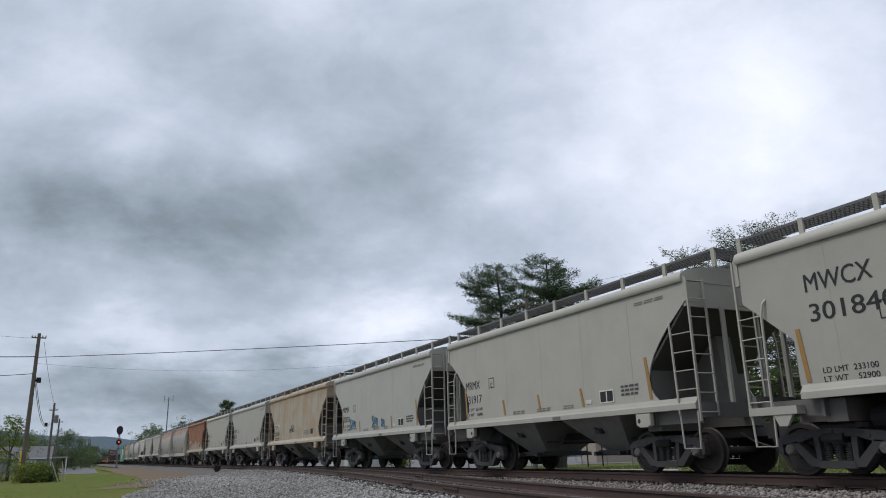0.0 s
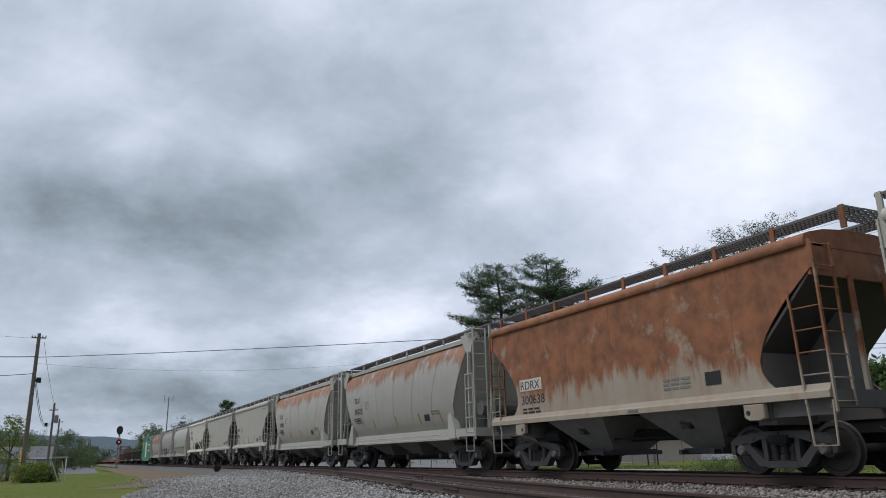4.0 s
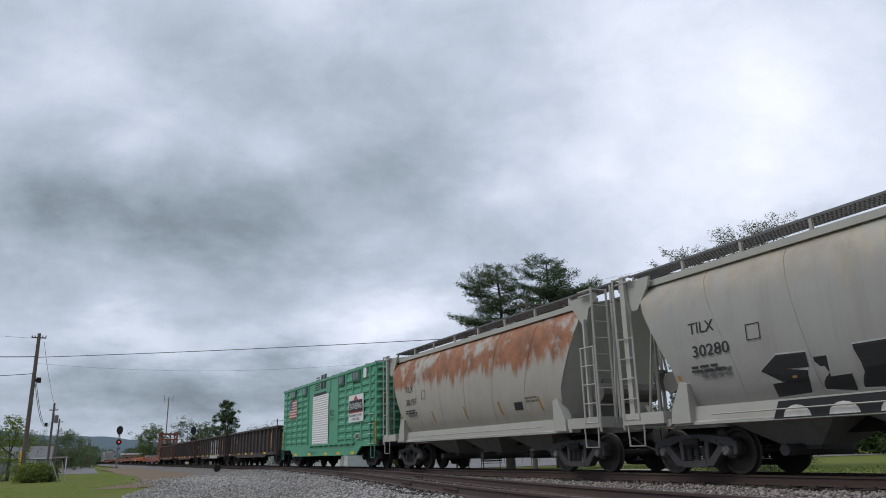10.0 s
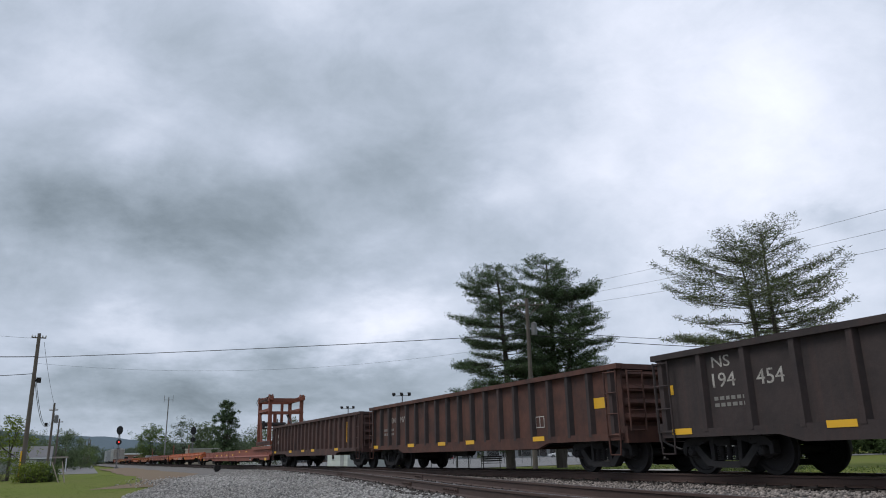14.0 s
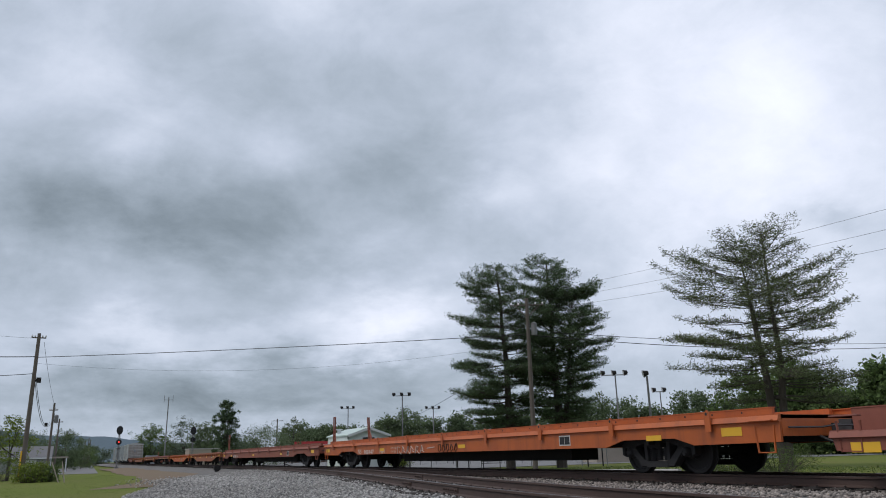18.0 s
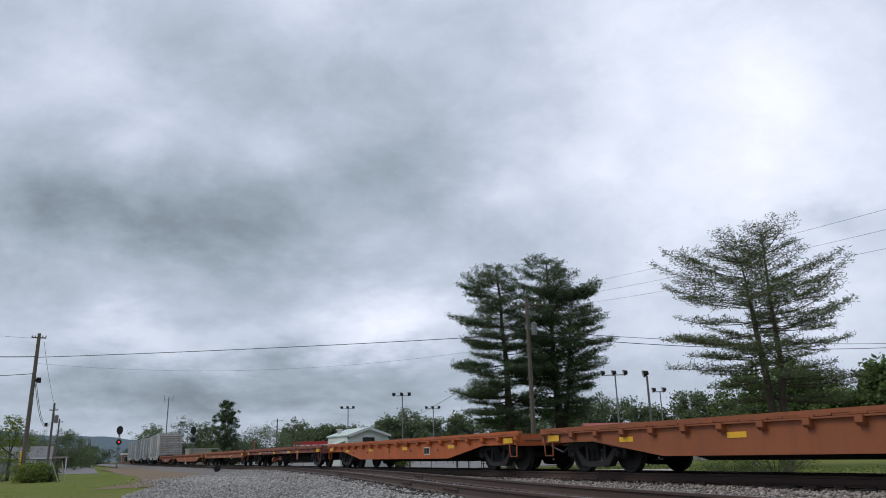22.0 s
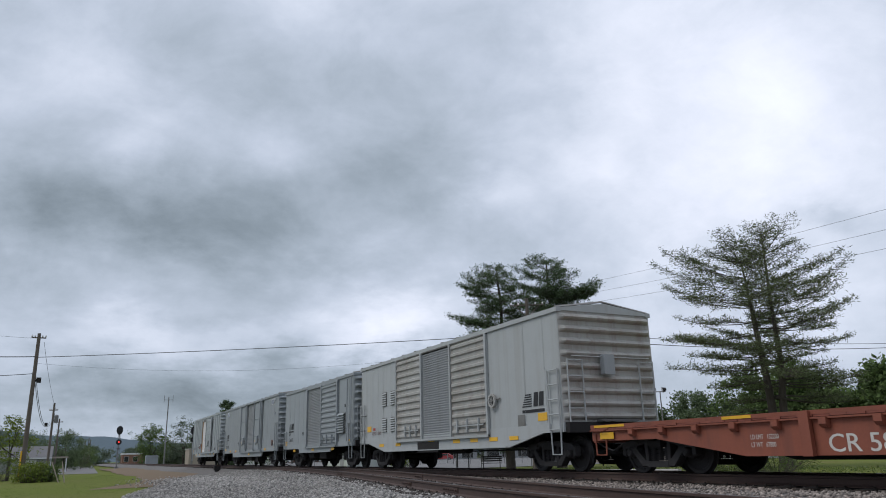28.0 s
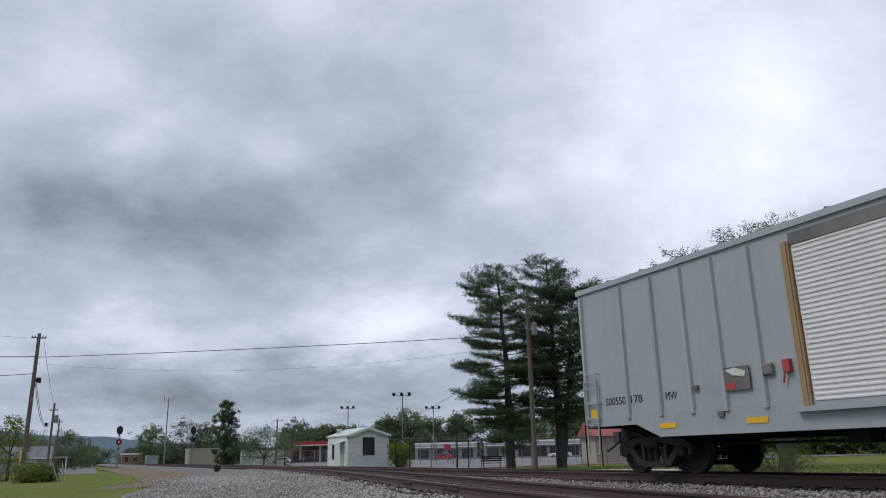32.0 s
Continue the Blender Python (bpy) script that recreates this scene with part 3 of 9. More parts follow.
def on_heap(r):
    x, y = r.normal(6.4, 1.2), r.normal(37, 5.0)
    return (x, y, bed_height(x, y) + r.uniform(0.0, 0.05)) if x < siding(y) - 1.0 and y > 20 else None


scatter("ballast_stones", 70000, on_bed, (0.018, 0.042), M["stone"], "loose grey crushed stone beside the near track", 1)
scatter("ballast_stones", 26000, between, (0.018, 0.044), M["stone_brown"], "dusty brown ballast stones between the tracks", 2)
scatter("stone_heap", 7000, on_heap, (0.03, 0.06), M["stone"], "low heap of fresh pale crushed stone", 3, "stone heap")
# ---- the train ----
CARS = []              # (thing, y of its middle at the start)
AXLES = []             # wheelsets: (object, which of the two in its truck)
HALF_BASE = 0.89       # half the axle spacing


def wheelset_mesh():
    s = Shape()
    for k in (-1, 1):
        s.lathe([(k * 0.675, 0.10), (k * 0.675, 0.165), (k * 0.70, 0.17), (k * 0.715, 0.35), (k * 0.69, 0.375), (k * 0.665, 0.475), (k * 0.695, 0.49),
                 (k * 0.715, 0.46), (k * 0.80, 0.452), (k * 0.805, 0.385), (k * 0.77, 0.36), (k * 0.76, 0.18), (k * 0.82, 0.15), (k * 0.83, 0.0)], "x", 28)
        s.box(k * 0.765 - 0.01, k * 0.765 + 0.012, -0.03, 0.05, 0.22, 0.31)
    s.tube((-1.0, 0, 0), (1.0, 0, 0), 0.085, 12)
    return s.mesh("wheelset", M["wheel"], True)


def sideframe_mesh():
    """A cast side frame: arched top chord, two sloping arms round triangular windows, pedestal jaws over the axles."""
    s = Shape()
    for k in (-1, 1):
        s.cast([(0, 0.80), (k * 0.34, 0.80), (k * 0.62, 0.76), (k * 0.86, 0.74), (k * 1.06, 0.70), (k * 1.13, 0.62), (k * 1.12, 0.54), (k * 0.70, 0.57), (k * 0.40, 0.66), (0, 0.66)], -1.12, -0.90, 0.03)
        s.cast([(k * 0.30, 0.72), (k * 0.42, 0.72), (k * 0.39, 0.26), (k * 0.29, 0.26)], -1.10, -0.92)
        s.cast([(k * 0.74, 0.62), (k * 0.90, 0.60), (k * 0.80, 0.47), (k * 0.50, 0.15), (k * 0.26, 0.15), (k * 0.30, 0.28), (k * 0.40, 0.30)], -1.12, -0.91, 0.03)
        s.cast([(k * 1.03, 0.66), (k * 1.15, 0.64), (k * 1.16, 0.40), (k * 1.05, 0.36)], -1.11, -0.93)
        s.cast([(k * 0.66, 0.64), (k * 0.78, 0.64), (k * 0.76, 0.36), (k * 0.65, 0.42)], -1.11, -0.93)
        s.box(-1.135, -1.10, k * 0.62 - 0.05, k * 0.62 + 0.05, 0.64, 0.69)
    s.cast([(-0.36, 0.14), (0.36, 0.14), (0.36, 0.27), (-0.36, 0.27)], -1.13, -0.90, 0.03)
    return s.mesh("sideframe", M["truck"], True)


def springs_mesh():
    s = Shape()
    for y in (-0.2, 0.0, 0.2):
        for i in range(7):
            s.lathe([(0.285 + i * 0.04, 0.05), (0.285 + i * 0.04, 0.085), (0.305 + i * 0.04, 0.085), (0.305 + i * 0.04, 0.05)], "z", 10, (-1.0, y, 0))
        s.tube((-1.0, y, 0.28), (-1.0, y, 0.57), 0.05, 8)
    return s.mesh("spring_nest", M["truck"])


def bearing_mesh():
    s = Shape().lathe([(-1.16, 0.0), (-1.16, 0.075), (-1.13, 0.10), (-1.02, 0.105), (-1.00, 0.14), (-0.93, 0.14)], "x", 16)
    for i in range(3):
        a = 2.1 * i
        s.tube((-1.175, 0.05 * math.cos(a), 0.05 * math.sin(a)), (-1.15, 0.05 * math.cos(a), 0.05 * math.sin(a)), 0.016, 6)
    return s.mesh("bearing_cap", M["end_grey"], True)


def bolster_mesh():
    s = Shape().box(-1.16, 1.16, -0.19, 0.19, 0.56, 0.72).box(-0.45, 0.45, -0.24, 0.24, 0.45, 0.74)
    s.box(-1.19, -1.10, -0.21, 0.21, 0.60, 0.70).box(1.10, 1.19, -0.21, 0.21, 0.60, 0.70)
    s.tube((0, 0, 0.72), (0, 0, 0.95), 0.28, 14)
    for y in (-0.5, 0.5):
        s.box(-0.85, 0.85, y - 0.06, y + 0.06, 0.36, 0.46)
        for x in (-0.78, 0.78):
            s.box(x - 0.07, x + 0.07, y * 0.82 - 0.05, y * 0.82 + 0.05, 0.28, 0.62)
    return s.mesh("bolster", M["under"])


TRUCK = dict(wheelset=wheelset_mesh(), frame=sideframe_mesh(), springs=springs_mesh(), cap=bearing_mesh(), bolster=bolster_mesh())
FLIP = pose(0, 0, 0, 0, 0, 180)
GRIMY = {}
for key, me in TRUCK.items():
    GRIMY[key] = me.copy()
    GRIMY[key].materials.clear()
    GRIMY[key].materials.append(M["under"] if key == "bolster" else M["truck_dark"])


def truck(car, y, kit=TRUCK):
    t = part("truck", kit["bolster"], None, car, "dusty black cast steel truck with two wheelsets", (0, y, 0))
    for m in (Matrix(), FLIP):
        part("sideframe", kit["frame"], None, t, "", m)
        part("spring_nest", kit["springs"], None, t, "", m)
        for k in (-1, 1):
            part("bearing_cap", kit["cap"], None, t, "", Matrix.Translation((0, k * HALF_BASE, 0.46)) @ m)
    for k in (-1, 1):
        w = part("wheelset", kit["wheelset"], None, t, "brown steel wheels on an axle", (0, k * HALF_BASE, 0.46))
        AXLES.append((w, k))


def coupler(car, end, k, draft=0.9):
    """end: y of the pulling face; k: which way it points."""
    s = Shape().box(-0.09, 0.09, min(end - k * draft, end - k * 0.16), max(end - k * draft, end - k * 0.16), 0.74, 0.92)
    s.prism([(-0.17, end - k * 0.26), (0.10, end - k * 0.30), (0.16, end - k * 0.05), (0.06, end + k * 0.02), (0.0, end - k * 0.12), (-0.16, end - k * 0.02)], "z", 0.68, 0.98)
    part("coupler", s, M["truck"], car)
    h = Shape().path([(-0.42, end - k * 0.7, 0.80), (-0.42, end - k * 0.35, 0.62), (-0.36, end, 0.50)], 0.028)
    part("brake_hose", h, M["black"], car)


def ladder(car, a, b, z0, z1, material, rungs, r=0.016, stile=0.022, name="ladder", out=None, z0b=None):
    """Two stiles at plan points a and b."""
    s = Shape()
    for (x, y), low in ((a, z0), (b, z0 if z0b is None else z0b)):
        s.tube((x, y, low), (x, y, z1), stile, 5)
    for i in range(rungs):
        z = max(z0, z0b or z0) + 0.02 + (z1 - 0.05 - max(z0, z0b or z0)) * i / (rungs - 1)
        s.tube((*a, z), (*b, z), r, 5)
    return part(name, s, material, car)


def stirrup(car, x, y, z0, z1, w, material):
    s = Shape().path([(x, y - w / 2, z1), (x, y - w / 2 + 0.03, z0), (x, y + w / 2 - 0.03, z0), (x, y + w / 2, z1)], 0.022, 5)
    return part("step_iron", s, material, car)


def lettering(car, text, y, z, size, material, x=-1.6, width=None, label=""):
    """Stencilled words that face the near side; y, z: the lower start of the line."""
    cu = bpy.data.curves.new("lettering", "FONT")
    cu.body, cu.size = text, size / 0.7
    cu.resolution_u = 3
    ob = new("lettering", cu)
    deps = bpy.context.evaluated_depsgraph_get()
    me = bpy.data.meshes.new_from_object(ob.evaluated_get(deps))
    bpy.data.objects.remove(ob)
    bpy.data.curves.remove(cu)
    me.materials.clear()
    me.materials.append(material)
    bm = bmesh.new()
    for k in (-1, 1):
        for v in me.vertices:
            v.co += Vector((k * size * 0.013, 0, 0.0008 * (k > 0)))
        bm.from_mesh(me)
        for v in me.vertices:
            v.co -= Vector((k * size * 0.013, 0, 0.0008 * (k > 0)))
    bm.to_mesh(me)
    bm.free()
    xs = [v.co.x for v in me.vertices]
    squash = 0.72 if width is None else width / (max(xs) - min(xs))
    m = Matrix(((0, 0, -1, x), (-squash, 0, 0, y + squash * min(xs)), (0, 1, 0, z), (0, 0, 0, 1)))
    me.transform(m)
    return part("lettering", me, None, car, label)


def bars(car, y, z, length, rows, h, material, x=-1.6, name="small_print", gaps=3):
    """Lines of print too small to read."""
    s = Shape()
    rng = random.Random(int(y * 100) + int(z * 10))
    for i in range(rows):
        a, zz = 0.0, z - i * h * 1.8
        for g in range(gaps):
            b = min(length, a + length / gaps * rng.uniform(0.55, 0.95))
            s.box(x - 0.004, x, y - b, y - a, zz, zz + h)
            a = b + length * 0.06
    return part(name, s, material, car)


def plate(car, name, y0, y1, z0, z1, material, x=-1.6, thick=0.006, label=""):
    return part(name, Shape().box(x - thick, x, min(y0, y1), max(y0, y1), z0, z1), material, car, label)


def crest(car, y, z, w, material, x=-1.6):
    """The railway's mark as plain shapes: slanted bars, a block and a line."""
    s = Shape()
    h = w * 0.34
    for i in range(6):
        zz = z + h * i / 6
        s.prism([(y - i * 0.03 * w, zz), (y - w * 0.42, zz), (y - w * 0.46, zz + h * 0.09), (y - i * 0.03 * w - 0.02 * w, zz + h * 0.09)], "x", x - 0.004, x)
    for a in (0.52, 0.76):
        s.prism([(y - w * a, z), (y - w * (a + 0.2), z), (y - w * (a + 0.24), z + h), (y - w * (a + 0.05), z + h)], "x", x - 0.004, x)
    s.box(x - 0.004, x, y - w, y, z - h * 0.42, z - h * 0.20)
    return part("railway_mark", s, material, car)


def grating(car, L, z, x0, x1, material, y0=None, y1=None):
    """A running board on brackets along the roof."""
    y0, y1 = (-L / 2 if y0 is None else y0), (L / 2 if y1 is None else y1)
    s = Shape()
    for i in range(5):
        x = x0 + (x1 - x0) * i / 4
        s.box(x - 0.012, x + 0.012, y0, y1, z - 0.05, z)
    n = int((y1 - y0) / 0.09)
    for i in range(n + 1):
        y = y0 + (y1 - y0) * i / n
        s.box(x0, x1, y - 0.008, y + 0.008, z - 0.035, z - 0.004)
    return part("running_board", s, material, car)


def hopper(name, label, group, front, L, paint, sill=None, stub=False):
    """A two-bay covered hopper with sloped ends, ladders and roof walk."""
    car = thing(name, label, "hopper car", (TRACK, 0, 0), group)
    CARS.append((car, front + L / 2))
    h = L / 2
    W = 1.52
    top = 3.98
    P = M[paint]
    e = h - 0.74                                   # end of the roof
    # side sheets, cut away at the ends
    cut = [(e, 3.50), (e - 0.42, 3.16), (e - 0.58, 3.04), (e - 0.87, 2.75), (e - 1.08, 2.50), (e - 1.21, 2.28), (e - 1.30, 2.02), (e - 1.28, 1.82), (e - 1.18, 1.64), (e - 1.04, 1.52)]
    plain = [(e, 3.14), (e - 1.0, 2.32), (e - 1.0, 1.52)]
    outline = [(-e, top), (e, top)] + (plain if stub else cut) + [(-a, b) for a, b in reversed(cut)]
    for k in (-1, 1):
        s = Shape().prism(outline, "x", k * (W - 0.03), k * W)
        part("side_sheet", s, P, car)
        # weld seams down the side
        for i in range(1, 6):
            y = -e + 2 * e * i / 6
            part("seam", Shape().box(k * W, k * (W + 0.003), y - 0.007, y + 0.007, 1.55, top - 0.05), P, car)
        far_end = h - 1.78 if stub else h - 0.66
        s = Shape().prism([(k * (W - 0.02), 1.29), (k * (W + 0.10), 1.29), (k * (W + 0.10), 1.40), (k * (W + 0.06), 1.44), (k * (W + 0.02), 1.53), (k * (W - 0.02), 1.53)], "y", -h + 0.66, far_end)
        sl = part("side_sill", s, M[sill or paint], car)
        part("sill_plate", Shape().box(k * (W + 0.101), k * (W + 0.106), -0.9, -0.55, 1.31, 1.38), M["end_grey"], sl)
    # roof with a rolled edge that overhangs the sides
    half = [(W - 0.02, top - 0.05), (W + 0.05, top - 0.06), (W + 0.075, top - 0.02), (W + 0.07, top + 0.06), (W + 0.02, top + 0.14), (1.40, top + 0.20), (1.0, 4.27), (0.4, 4.32)]
    prof = [(-x, z) for x, z in half] + [(x, z) for x, z in reversed(half)]
    part("roof", Shape().loft([[(x, y, z) for x, z in prof] for y in (-e - 0.02, e + 0.02)]), P, car, smooth=True)
    part("hatch_trough", Shape().box(-0.32, 0.32, -e + 0.4, e - 0.4, 4.30, 4.42), M["end_grey"], car)
    # ends: upper bulkhead, slope sheet, shear plate
    for k in (-1, 1):
        part("end_bulkhead", Shape().prism([(-W + 0.02, 3.40), (W - 0.02, 3.40), (W - 0.02, top), (1.3, 4.16), (0.6, 4.28), (-0.6, 4.28), (-1.3, 4.16), (-W + 0.02, top)], "y", k * (e - 0.05), k * (e + 0.008)), P, car)
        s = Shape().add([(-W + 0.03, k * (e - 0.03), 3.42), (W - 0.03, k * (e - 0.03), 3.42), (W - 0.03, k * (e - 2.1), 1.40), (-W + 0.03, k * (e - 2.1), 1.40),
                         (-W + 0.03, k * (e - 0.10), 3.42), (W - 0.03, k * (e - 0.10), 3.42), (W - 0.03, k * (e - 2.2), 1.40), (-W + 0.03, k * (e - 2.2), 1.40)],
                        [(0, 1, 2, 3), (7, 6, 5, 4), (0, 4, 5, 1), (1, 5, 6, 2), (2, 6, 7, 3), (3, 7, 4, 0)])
        # dark colour carries the shade of the overhung end
        part("slope_sheet", s, M["end_shade"], car)
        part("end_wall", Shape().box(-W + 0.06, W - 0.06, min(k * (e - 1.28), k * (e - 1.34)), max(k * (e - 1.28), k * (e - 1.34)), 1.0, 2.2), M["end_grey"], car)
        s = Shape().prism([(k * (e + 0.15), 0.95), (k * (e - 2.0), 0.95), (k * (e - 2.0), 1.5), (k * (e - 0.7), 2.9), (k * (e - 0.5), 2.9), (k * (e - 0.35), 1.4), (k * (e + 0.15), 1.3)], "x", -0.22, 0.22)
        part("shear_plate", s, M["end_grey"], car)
        s = Shape().box(-W, W, min(k * (h - 0.60), k * (h - 0.76)), max(k * (h - 0.60), k * (h - 0.76)), 1.12, 1.42)
        s.box(-1.35, 1.35, min(k * (h - 2.0), k * (h - 2.4)), max(k * (h - 2.0), k * (h - 2.4)), 0.9, 1.28)
        part("end_sill", s, M["end_grey"], car)
        part("bolster_skirt", Shape().box(-W + 0.12, -W + 0.16, min(k * (h - 0.7), k * (h - 2.0)), max(k * (h - 0.7), k * (h - 2.0)), 1.02, 1.30), M["end_grey"], car)
        for x in (-0.5, 0.5):
            part("end_post", Shape().tube((x, k * (e + 0.02), 1.40), (x, k * (e + 0.02), 3.45), 0.055, 8), P, car, smooth=True)
        for xs in (-1, 1):
            corner = part("corner_plate", Shape().box(xs * (W - 0.44), xs * (W + 0.01), min(k * (e + 0.01), k * (e + 0.02)), max(k * (e + 0.01), k * (e + 0.02)), 3.50, 3.98), P, car)
            part("corner_web", Shape().box(xs * (W - 0.02), xs * (W + 0.02), min(k * e, k * (e + 0.10)), max(k * e, k * (e + 0.10)), 3.50, 4.02), P, corner)
            flat = Shape()
            flat.box(xs * (W + 0.02) - 0.025, xs * (W + 0.02) + 0.025, min(k * (h - 0.60), k * (h - 0.64)), max(k * (h - 0.60), k * (h - 0.64)), 1.05, 3.98)
            flat.box(xs * (W - 0.44) - 0.02, xs * (W - 0.44) + 0.02, min(k * (h - 0.58), k * (h - 0.62)), max(k * (h - 0.58), k * (h - 0.62)), 1.15, 3.98)
            for i in range(8):
                z = 1.22 + i * 0.385
                flat.tube((xs * (W + 0.02), k * (h - 0.58), z), (xs * (W - 0.44), k * (h - 0.56), z), 0.013, 5)
            part("ladder", flat, P, car, "flat-sided end ladder")
            flat = Shape().path([(xs * (W - 0.02), k * (h - 1.26), 3.14), (xs * (W + 0.05), k * (h - 1.22), 3.05), (xs * (W + 0.07), k * (h - 1.18), 2.85), (xs * (W + 0.07), k * (h - 1.14), 1.20)], 0.026, 5)
            for i in range(5):
                z = 1.30 + i * 0.385
                flat.tube((xs * (W + 0.06), k * (h - 1.15), z), (xs * (W + 0.03), k * (h - 0.62), z), 0.013, 5)
            part("side_ladder", flat, P, car)
            stirrup(car, xs * (W + 0.05), k * (h - 0.90), 0.52, 1.25, 0.5, P)
            if stub and k > 0:
                part("end_platform", Shape().box(xs * (W - 0.3), xs * (W + 0.10), h - 1.66, h - 0.64, 1.06, 1.20), P, car)
                part("jacking_pad", Shape().prism([(h - 1.55, 1.06), (h - 1.15, 1.06), (h - 1.25, 0.86), (h - 1.42, 0.86)], "x", xs * (W + 0.02), xs * (W + 0.08)), P, car)
            else:
                pad = part("jacking_pad", Shape().cast([(k * (h - 2.47), 1.27), (k * (h - 2.01), 1.27), (k * (h - 2.01), 1.02), (k * (h - 2.10), 0.98), (k * (h - 2.36), 0.98), (k * (h - 2.47), 1.04)], xs * (W + 0.11), xs * (W - 0.02), 0.02), P, car)
                part("pad_hole", Shape().tube((xs * (W + 0.112), k * (h - 2.36), 1.12), (xs * (W + 0.10), k * (h - 2.36), 1.12), 0.05, 10), M["black"], pad)
        truck(car, k * (h - (1.90 if stub and k > 0 else 2.20)))
        coupler(car, k * h, k)
    # bays
    g = M["end_grey"] if paint in ("beige", "grey", "white") else M["under"]
    for k in (-1, 1):
        c = k * 1.80
        for lo, hi in ((c - 0.44, c - 1.18), (c + 0.44, c + 1.18)):
            s = Shape().add([(-1.45, hi, 1.32), (1.45, hi, 1.32), (0.55, lo, 0.52), (-0.55, lo, 0.52), (-1.45, c, 1.32), (1.45, c, 1.32), (0.55, c, 0.52), (-0.55, c, 0.52)],
                            [(0, 1, 2, 3), (0, 3, 7, 4), (1, 5, 6, 2), (0, 4, 5, 1), (3, 2, 6, 7)])
            part("hopper_slope", s, M["bay"], car)
        part("cross_ridge", Shape().prism([(c - 1.15, 1.30), (c + 1.15, 1.30), (c + 0.45, 0.56), (c - 0.45, 0.56)], "x", -0.45, 0.45), M["bay"], car)
        part("outlet_gate", Shape().box(-0.75, 0.75, c - 0.55, c + 0.55, 0.42, 0.53).box(-0.95, 0.95, c - 0.5, c - 0.42, 0.40, 0.50).box(-0.95, 0.95, c + 0.42, c + 0.5, 0.40, 0.50), M["truck"], car)
        part("vibrator_bracket", Shape().box(-1.16, -1.05, c - 0.12, c + 0.12, 0.92, 1.10).tube((-1.18, c - 0.12, 0.96), (-1.18, c + 0.12, 1.06), 0.025), M["truck"], car)
    part("centre_sill", Shape().box(-0.16, 0.16, -h + 0.6, h - 0.6, 0.72, 1.0), M["under"], car)
    part("brake_pipe", Shape().tube((-0.7, -h + 1, 0.78), (-0.7, h - 1, 0.78), 0.03), M["under"], car)
    part("air_reservoir", Shape().tube((-0.9, h - 3.3, 0.95), (-0.9, h - 2.6, 0.95), 0.2, 12), M["under"], car)
    # roof walk with its stanchions
    grating(car, L, 4.60, -0.95, -0.42, M["galv"], -h + 0.28, h - 0.28)
    grating(car, L, 4.60, 0.42, 0.95, M["galv"], -h + 0.28, h - 0.28)
    for k in (-1, 1):
        grating(car, L, 4.605, -0.41, 0.41, M["galv"], min(k * (h - 0.28), k * (h - 0.85)), max(k * (h - 0.28), k * (h - 0.85)))
    for k in (-1, 1):
        for i in range(9):
            y = -h + 0.35 + (L - 0.7) * i / 8
            part("bracket", Shape().box(k * 0.95 - 0.02, k * 0.95 + 0.03, y - 0.05, y + 0.05, 4.20, 4.62), P, car)
    return car


TANK = [(0.0, 4.34), (0.45, 4.32), (0.9, 4.24), (1.25, 4.08), (1.42, 3.84), (1.52, 3.45), (1.56, 3.0), (1.555, 2.5), (1.52, 2.1), (1.44, 1.7), (1.30, 1.38), (1.12, 1.18)]


def bulge(z):
    """Half the width of a round-sided car at that height."""
    for (xa, za), (xb, zb) in zip(TANK, TANK[1:]):
        if zb <= z <= za:
            return xa + (xb - xa) * (za - z) / (za - zb)
    return 1.12


def curved_strip(car, name, y, z0, z1, w, lean, material):
    """A slanting strip laid on the round side."""
    rows = []
    for i in range(5):
        z = z0 + (z1 - z0) * i / 4
        x, a = -bulge(z), y + lean * i / 4
        rows.append([(x - 0.010, a, z), (x - 0.010, a + w, z), (x - 0.002, a + w, z), (x - 0.002, a, z)])
    return part(name, Shape().loft(rows), material, car)


def on_side(ob, out):
    """Lays a flat mark against the round side."""
    for v in ob.data.vertices:
        v.co.x = -bulge(v.co.z) - out - 0.002 * (v.co.x < -1.503)
    return ob


def sprayed(car, strokes, y, z, w, h, r, material, side=None, name="graffiti", label=""):
    """Hand-drawn strokes on the near side; each stroke is a list of (across, up) in a unit box, y and z its lower left."""
    s = Shape()
    for line in strokes:
        pts = []
        for a, b in line:
            zz = z + b * h
            pts.append(((-bulge(zz) - 0.012) if side is None else side, y - a * w, zz))
        s.path(pts, r, 4)
    return part(name, s, material, car, label)


